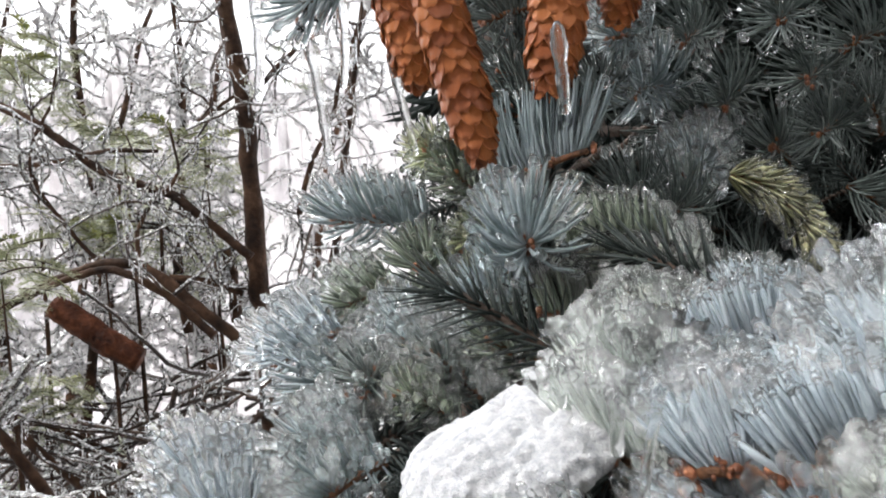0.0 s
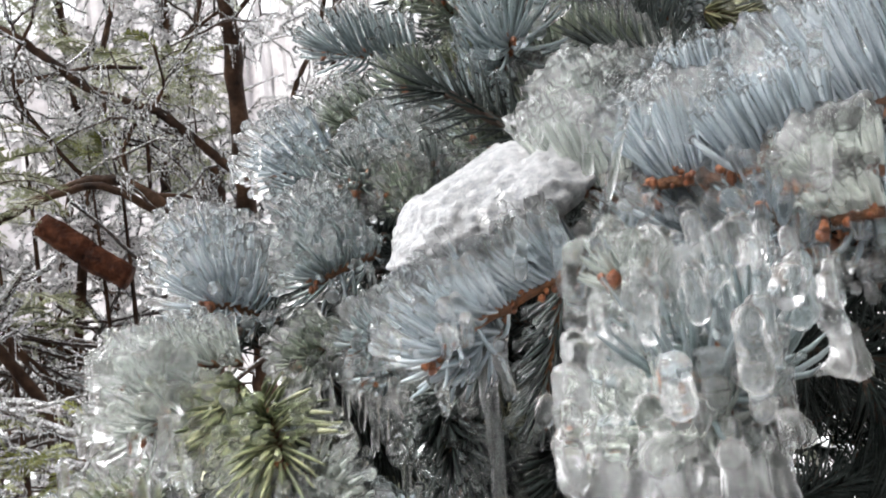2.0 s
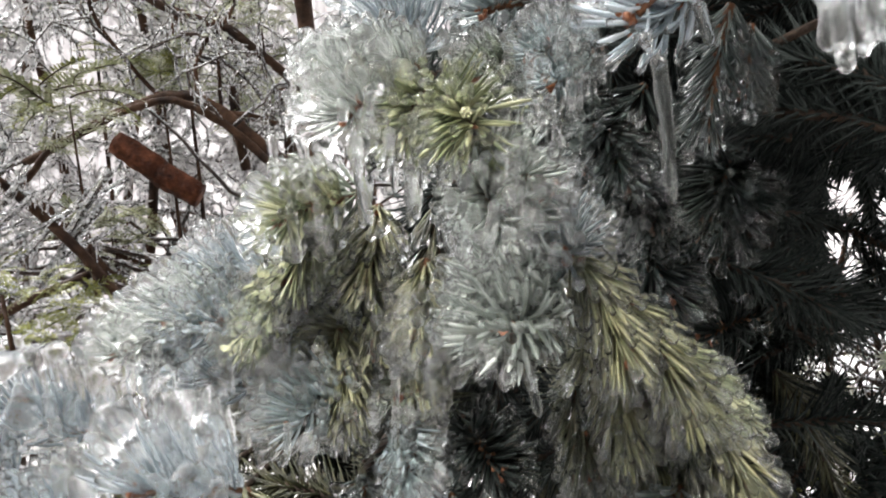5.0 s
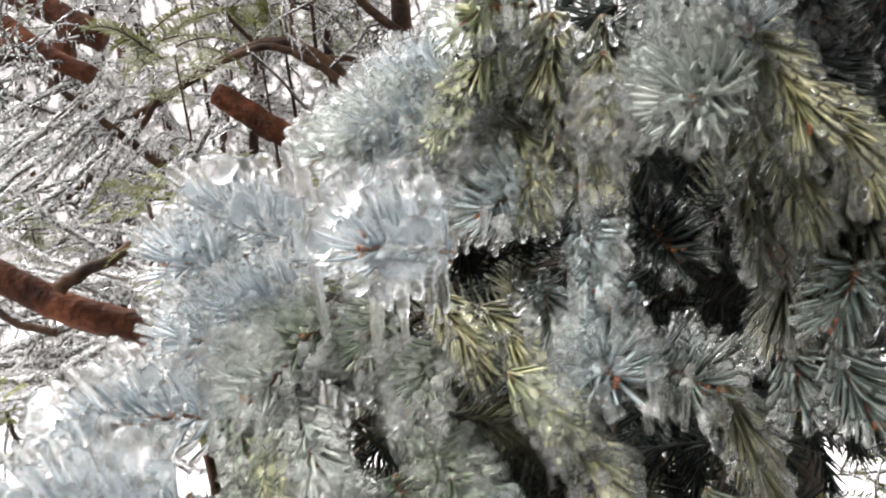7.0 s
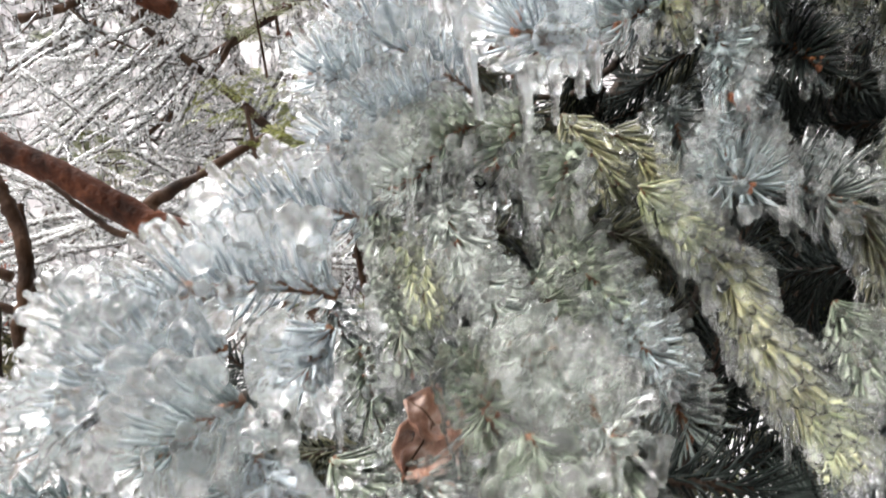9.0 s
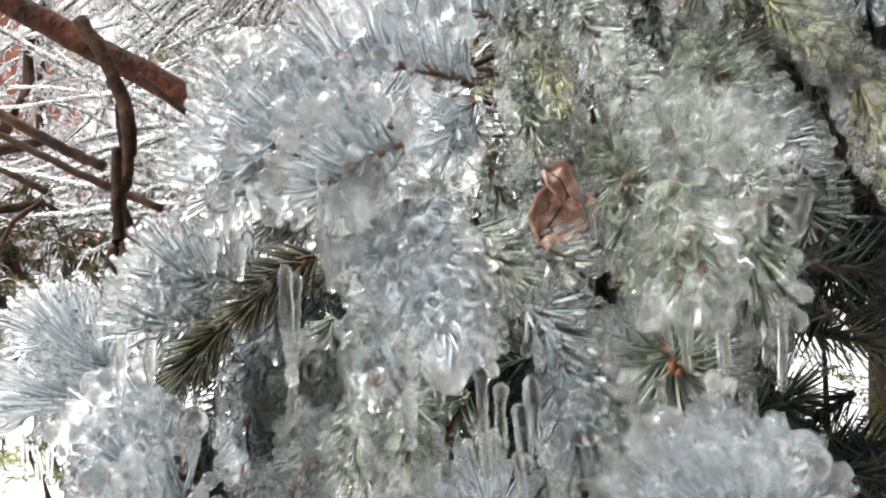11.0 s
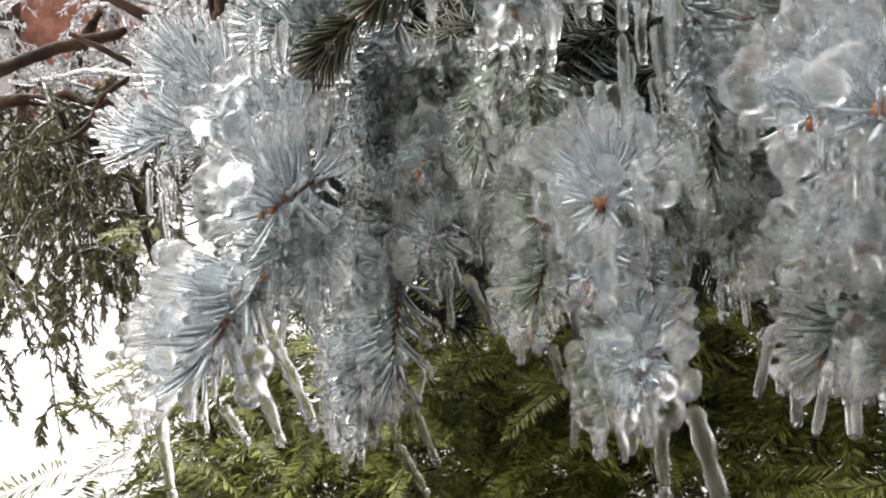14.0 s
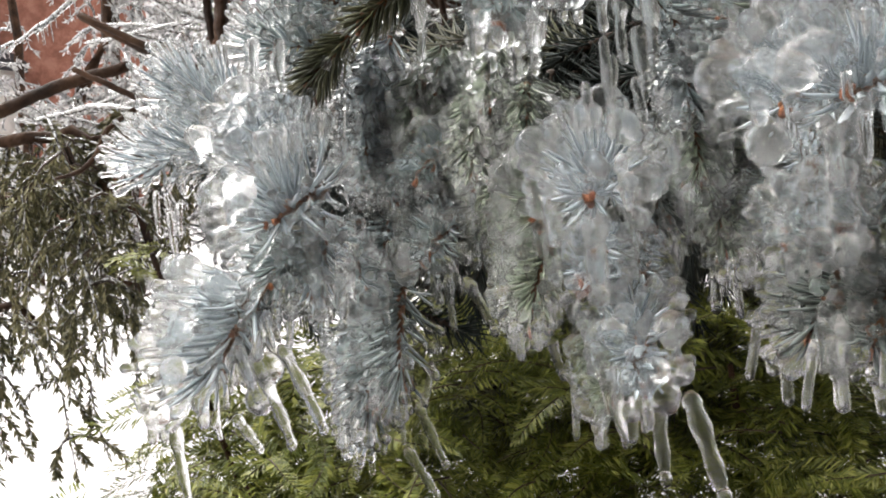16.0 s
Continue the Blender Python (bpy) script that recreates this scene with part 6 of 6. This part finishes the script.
# ---- the shrub with long bowed twigs ----
def bowed_shrub():
    """Long parallel twigs pressed down by ice, with a fringe of small icicles under each."""
    rng = np.random.default_rng(31)
    top = thing("bowed_shrub", "shrub with long parallel twigs bowed down under white ice", "shrub")
    for p in ([(-0.60, 2.20, 0.0, 0.022), (-0.70, 2.15, 0.8, 0.018), (-0.95, 2.05, 1.40, 0.014), (-1.40, 2.05, 1.80, 0.008)],
              [(-0.48, 1.75, 0.0, 0.020), (-0.55, 1.70, 0.6, 0.016), (-0.75, 1.60, 1.02, 0.012), (-1.10, 1.55, 1.22, 0.007)]):
        c = curve(p, 16)
        sh = Shape()
        sh.tubes(c[None, :, :3], c[None, :, 3], 8)
        part("stem", sh, BARK, top)
    n = 30
    q = rng.uniform(0, 1, (n, 1))
    high = np.array([-1.00, 2.00, 1.56]) * (1 - q) + np.array([-1.40, 2.05, 1.78]) * q + rng.normal(0, (0.06, 0.15, 0.05), (n, 3))
    a = twig_lines(rng, high, np.array([-0.80, 0.0, -0.46]) + rng.normal(0, 0.16, (n, 3)), rng.uniform(0.3, 0.85, n), 9, 0.10, -0.03)
    n = 36
    low = np.array([-1.0, 1.50, 1.15]) + rng.normal(0, (0.18, 0.0, 0.06), (n, 3))
    low[:, 1] += rng.uniform(0, 0.5, n)
    b = twig_lines(rng, low, np.array([-1.0, 0.1, 0.06]) + rng.normal(0, (0.16, 0.08, 0.16), (n, 3)), rng.uniform(0.4, 1.0, n), 9, 0.10, 0.0)
    long = np.concatenate([a, b])
    dress(top, long, rng, 0.0050, 13, 0.8, RIME, 0.024, 1.45, 46, 0.014)
    dress(top, side_twigs(rng, list(long), 2, 0.08, 0.25, 6, 0.12, 0.02, 0.5), rng, 0.0032, 6, 0.3, RIME, 0.022, 1.4, 30)
    return top


bowed_shrub()


# ---- yew below the spruce ----
def yew_spray(seed, mat, length=0.11, iced=True):
    rng = np.random.default_rng(seed)
    k = 10
    q = np.linspace(0, 1, k)
    line = np.stack([0.012 * np.sin(3 * q + seed), length * q, 0.010 * np.sin(2.4 * q) - 0.018 * q ** 2], 1)
    sh = Shape()
    sh.tubes(line[None], np.linspace(0.0013, 0.0006, k)[None], 5)
    ob = part("spray", sh, TWIG, None)
    n = 30
    lf = Shape()
    for side in (-1, 1):
        s = np.linspace(0.06, 1, n) + rng.normal(0, 0.008, n)
        at = np.stack([np.interp(s, q, line[:, i]) for i in range(3)], 1)
        size = 0.019 * np.interp(s, [0, 0.2, 0.8, 1.05], [0.7, 1, 0.95, 0.6]) * rng.uniform(0.85, 1.1, n)
        a = np.radians(np.interp(s, [0, 1], [68, 28]) + rng.normal(0, 7, n))
        way = np.stack([side * np.sin(a), np.cos(a), rng.normal(0.10, 0.14, n)], 1)
        flat = unit(np.cross(way, [0, 0, 1.0]))
        wd = 0.00125
        up = np.array([0, 0, 0.00035])
        m1, m2, tp = at + way * (size * 0.15)[:, None], at + way * (size * 0.75)[:, None] - [0, 0, 0.0008], at + way * size[:, None] - [0, 0, 0.002]
        v = np.stack([at, m1 + flat * wd, m1 + up, m1 - flat * wd, m2 + flat * wd, m2 + up, m2 - flat * wd, tp], 1).reshape(-1, 3)
        f = [(0, 1, 2), (0, 2, 3), (1, 4, 2), (4, 5, 2), (2, 5, 3), (5, 6, 3), (4, 7, 5), (5, 7, 6)]
        lf.add(v, ((np.arange(n) * 8)[:, None, None] + np.array(f)).reshape(-1, 3))
    part("needles", lf, mat, ob, "", False)
    if iced:
        ic = Shape()
        m = 5
        s = rng.uniform(0.2, 1.02, m)
        at = np.stack([np.interp(s, q, line[:, i]) for i in range(3)], 1) + np.stack([rng.uniform(-0.014, 0.014, m), rng.uniform(-0.004, 0.012, m), np.full(m, -0.002)], 1)
        ic.balls(at, rng.uniform(0.0010, 0.0020, m), rng.uniform(1.0, 2.4, m), 1)
        tagged(part("ice", ic, ICE[1], ob, "clear ice drops"), kind="stuff")
    return ob


def yew(name, label, places, mats, seed, length, size=1.0, thick=3.0):
    """places: centre, half sizes and number of the sprays."""
    rng = np.random.default_rng(seed)
    top = thing(name, label, "shrub")
    kinds = []
    for i, mat in enumerate(mats):
        ob = yew_spray(seed + i, mat, length)
        ob.parent = top
        kinds.append(ob)
    first = True
    for centre, half, count in places:
        for j in range(count):
            d = rng.uniform(-1, 1, 3)
            p = np.array(centre) + d * np.array(half)
            m = pose(*p, rng.uniform(-30, 25), rng.uniform(-35, 35), rng.uniform(100, 260)) @ Matrix.Scale(size * float(rng.uniform(0.75, 1.25)), 4)
            if j < len(kinds) and first:
                kinds[j].matrix_basis = m
            else:
                copy_thing(kinds[int(rng.integers(len(kinds)))], m)
        first = False
        more = Shape()
        leafs = [o for o in kinds[0].children if o.name.startswith("needles")][0].data
        lv = np.array([v.co[:] for v in leafs.vertices])
        nl = len(lv) // 8
        lv = lv.reshape(nl, 8, 3)[:, [0, 4, 7, 6]].reshape(-1, 3)
        quad = (np.arange(nl) * 4)[:, None] + np.array([0, 1, 2, 3])
        for j in range(int(count * thick)):
            p = np.array(centre) + rng.uniform(-1, 1, 3) * np.array(half) * 1.15 + np.array([0, 0.03, -0.03]) * size
            m = pose(0, 0, 0, rng.uniform(-40, 40), rng.uniform(-60, 60), rng.uniform(0, 360))
            more.add(lv @ np.array(m.to_3x3()).T * size + p, quad)
        tagged(part("inner_foliage", more, mats[0], top, "", False), kind="stuff")
        stem = Shape()
        c = curve([(centre[0], centre[1] + 0.15, 0.0, 0.012 if count > 9 else 0.003), (centre[0] + 0.02, centre[1] + 0.1, centre[2] * 0.6, 0.009 if count > 9 else 0.0025), (*centre, 0.002)], 12)
        stem.tubes(c[None, :, :3], c[None, :, 3], 7)
        part("stem", stem, BARK, top)
    return top


yew("yew_shrub", "dark green yew shrub beneath the spruce", [((-0.30, 0.46, 0.77), (0.28, 0.10, 0.07), 130), ((0.06, 0.60, 0.80), (0.26, 0.14, 0.07), 120), ((-0.48, 0.58, 0.66), (0.14, 0.14, 0.10), 30), ((-0.1, 0.72, 0.72), (0.45, 0.25, 0.12), 60), ((-0.02, 1.0, 0.90), (0.48, 0.20, 0.18), 90), ((-0.4929, 0.484, 0.8293), (0.13, 0.10, 0.05), 60), ((-0.5289, 0.3591, 0.8083), (0.07, 0.07, 0.04), 20), ((-0.2063, 0.4671, 0.858), (0.11, 0.07, 0.05), 45), ((-0.3631, 0.4724, 0.8564), (0.10, 0.07, 0.05), 40)], [YEW, YEW_BRIGHT, YEW, YEW, YEW], 60, 0.10, 0.72, 3.4)
yew("yew_shrub", "yellow-green yew sprigs between icy branches", [((-0.4311, 0.8297, 1.285), (0.09, 0.12, 0.06), 70), ((-0.5231, 0.8191, 1.323), (0.05, 0.06, 0.03), 14), ((-0.6206, 0.6913, 1.14), (0.025, 0.04, 0.025), 6), ((-0.5686, 0.3479, 0.9725), (0.012, 0.02, 0.012), 4)], [YEW_BRIGHT, YEW_BRIGHT], 80, 0.09, 0.5, 1.0)


yew("evergreen_clumps", "olive-green evergreen clumps half hidden in frosted twigs", [((-0.707, 2.800, 2.261), (0.08, 0.08, 0.07), 16), ((-1.047, 2.800, 2.068), (0.14, 0.08, 0.05), 20), ((-1.364, 3.000, 2.672), (0.16, 0.1, 0.1), 26), ((-1.003, 2.900, 2.356), (0.07, 0.08, 0.06), 10), ((-0.734, 2.900, 1.955), (0.08, 0.08, 0.06), 12), ((-1.158, 2.600, 1.536), (0.1, 0.08, 0.06), 14), ((-1.076, 2.200, 1.817), (0.08, 0.08, 0.04), 12), ((-1.415, 2.000, 1.385), (0.06, 0.06, 0.05), 8)], [YEW_FROSTED, YEW_FROSTED, YEW_BRIGHT], 95, 0.09, 1.3, 1.6)


# ---- dead leaf caught in the spruce ----
def dead_leaf(at, size, turn):
    top = thing("dead_leaf", "curled reddish-brown dead leaf caught in iced spruce", "leaf")
    top.matrix_basis = pose(*at, *turn)
    bend = lambda x, y: 0.30 * x * x + 0.25 * math.sin(2.6 * y + 0.5) + 0.10 * math.sin(5 * x + 2 * y) + 0.14 * noise.noise((3 * x, 3 * y, 1))
    bm = bmesh.new()
    bmesh.ops.create_grid(bm, x_segments=22, y_segments=22, size=1.0)
    for v in bm.verts:
        x, y = v.co.x, v.co.y
        w = 0.85 * (1 - abs(y) ** 2.6) * (1 + 0.05 * math.sin(11 * y + 1)) + 0.03
        v.co = Vector((x * w, y, bend(x, y))) * size
    bmesh.ops.solidify(bm, geom=bm.faces[:], thickness=0.0005)
    me = bpy.data.meshes.new("blade")
    bm.to_mesh(me)
    bm.free()
    me.materials.append(LEAF)
    me.polygons.foreach_set("use_smooth", [True] * len(me.polygons))
    new("blade", me).parent = top
    y = np.linspace(-1.35, 0.9, 16)
    rib = Shape()
    rib.tubes(np.stack([0 * y, y, [bend(0, max(v, -1)) + 0.03 for v in y]], 1)[None] * size, np.linspace(0.0006, 0.0002, 16)[None], 6)
    part("stalk", rib, STEM, top, "brown stalk and midrib")
    return top


dead_leaf((-0.2072, 0.2155, 1.1165), 0.0125, (70, 35, 25))
dead_leaf((-0.2038, 0.2144, 1.126), 0.010, (60, -40, 60))

# ---- distant woods ----
DARK_SCREEN = material("dark_screen", [(0.03, 0.035, 0.02), (0.07, 0.075, 0.05), (0.16, 0.16, 0.14)], 0.9, 0.9, 0.0, 4.0)
WOODS = material("far_woods", [(0.50, 0.47, 0.48), (0.66, 0.63, 0.64), (0.82, 0.80, 0.81)], 0.9, 0.45, 0.0, 2.0)


def far_woods():
    """The ragged band of frosted woods on the horizon."""
    n, k = 1600, 14
    az = np.linspace(radians(-20), radians(200), n)
    vs, fs = [], []
    for i, a in enumerate(az):
        top = 20 + 4 * noise.noise((a * 3, 0, 1)) + 3 * noise.noise((a * 14, 0, 2)) + 2.2 * noise.noise((a * 70, 0, 3)) + 0.9 * noise.noise((a * 300, 0, 4))
        for j in range(k):
            q = j / (k - 1)
            r = 46 + 6 * q + 1.5 * noise.noise((a * 12, q * 5, 0))
            vs.append((r * math.cos(a), r * math.sin(a), top * q - 0.2))
    for i in range(n - 1):
        for j in range(k - 1):
            o = i * k + j
            fs.append((o, o + k, o + k + 1, o + 1))
    me = bpy.data.meshes.new("backdrop")
    me.from_pydata(vs, [], fs)
    me.materials.append(WOODS)
    me.polygons.foreach_set("use_smooth", [True] * len(me.polygons))
    me.update()
    return tagged(new("backdrop", me), "distant frosted woods on the horizon", "woods", kind="structure")


far_woods()


def rear_screen():
    """An unseen dark screen that closes the place behind the walker, added to cut low sky light."""
    n, k = 500, 8
    vs, fs = [], []
    for a in np.linspace(radians(196), radians(344), n):
        top = 12 + 2.5 * noise.noise((a * 4, 0, 7)) + 1.6 * noise.noise((a * 25, 0, 8)) + 0.8 * noise.noise((a * 90, 0, 9))
        for j in range(k):
            q = j / (k - 1)
            r = 14 + 2 * q + 0.8 * noise.noise((a * 12, q * 5, 3))
            vs.append((r * math.cos(a), r * math.sin(a), top * q - 0.2))
    for i in range(n - 1):
        for j in range(k - 1):
            o = i * k + j
            fs.append((o, o + k, o + k + 1, o + 1))
    me = bpy.data.meshes.new("backdrop")
    me.from_pydata(vs, [], fs)
    me.materials.append(DARK_SCREEN)
    me.update()
    return tagged(new("backdrop", me), "unseen dark screen behind the camera, added to cut sky light", "woods", kind="structure")


rear_screen()

# ---- the brick house beyond ----
BRICK = material("red_brick_wall", [(0.16, 0.065, 0.045), (0.24, 0.10, 0.07), (0.32, 0.15, 0.11)], 0.85, 6, 0.8, 30, distance=0.01)
ROOF = material("dark_roof", [(0.02, 0.022, 0.028), (0.045, 0.047, 0.055)], 0.7, 8, 0.6, 40, distance=0.01)
TRIM = material("pale_trim", [(0.50, 0.49, 0.46), (0.62, 0.60, 0.57)], 0.6, 5, 0.2, 60)
DARK = material("dark_glass", [(0.010, 0.013, 0.022), (0.020, 0.024, 0.035)], 0.08, 2, 0.0, 10, spec=0.6)


def slab(name, corners, depth, mat, parent, label=""):
    """A flat piece of the house: corners across and up in the facade's plane, with a depth towards the viewer."""
    bm = bmesh.new()
    vs = [bm.verts.new((x, -depth, z)) for x, z in corners]
    face = bm.faces.new(vs)
    out = bmesh.ops.extrude_face_region(bm, geom=[face])
    for v in out["geom"]:
        if isinstance(v, bmesh.types.BMVert):
            v.co.y += abs(depth) if depth else 0.1
    bmesh.ops.recalc_face_normals(bm, faces=bm.faces[:])
    me = bpy.data.meshes.new(name)
    bm.to_mesh(me)
    bm.free()
    me.materials.append(mat)
    ob = new(name, me)
    ob.parent = parent
    return tagged(ob, label)


house = thing("brick_house", "red brick house with a pale gabled porch", "house")
house.matrix_basis = pose(-10.6, 11.4, 0, 0, 0, 20)
slab("wall", [(-7, 0), (1.4, 0), (1.4, 5.6), (-7, 5.6)], 0.4, BRICK, house, "red brick wall")
slab("roof", [(-7.4, 5.6), (1.8, 5.6), (0.6, 7.6), (-6.2, 7.6)], 0.7, ROOF, house, "dark roof")
slab("gable", [(-5.4, 2.45), (-0.62, 2.45), (-0.62, 2.62), (-3.0, 4.4), (-5.4, 2.62)], 1.3, TRIM, house, "pale gable siding")
slab("porch_roof", [(-3.0, 4.38), (-0.42, 2.48), (-0.42, 2.66), (-3.0, 4.60), (-5.6, 2.66), (-5.6, 2.48)], 1.6, ROOF, house, "dark porch roof edge")
slab("beam", [(-5.4, 2.28), (-0.62, 2.28), (-0.62, 2.446), (-5.4, 2.446)], 1.32, TRIM, house, "pale beam")
window = slab("window", [(-2.2, 1.05), (-0.62, 1.05), (-0.62, 1.95), (-2.2, 1.95)], 0.46, DARK, house, "dark window")
slab("frame", [(-2.2, 1.44), (-0.80, 1.44), (-0.80, 1.54), (-2.2, 1.54)], 0.50, TRIM, window, "pale glazing bar")
slab("post", [(-0.80, 0), (-0.62, 0), (-0.62, 2.276), (-0.80, 2.276)], 1.30, TRIM, house, "pale porch post")
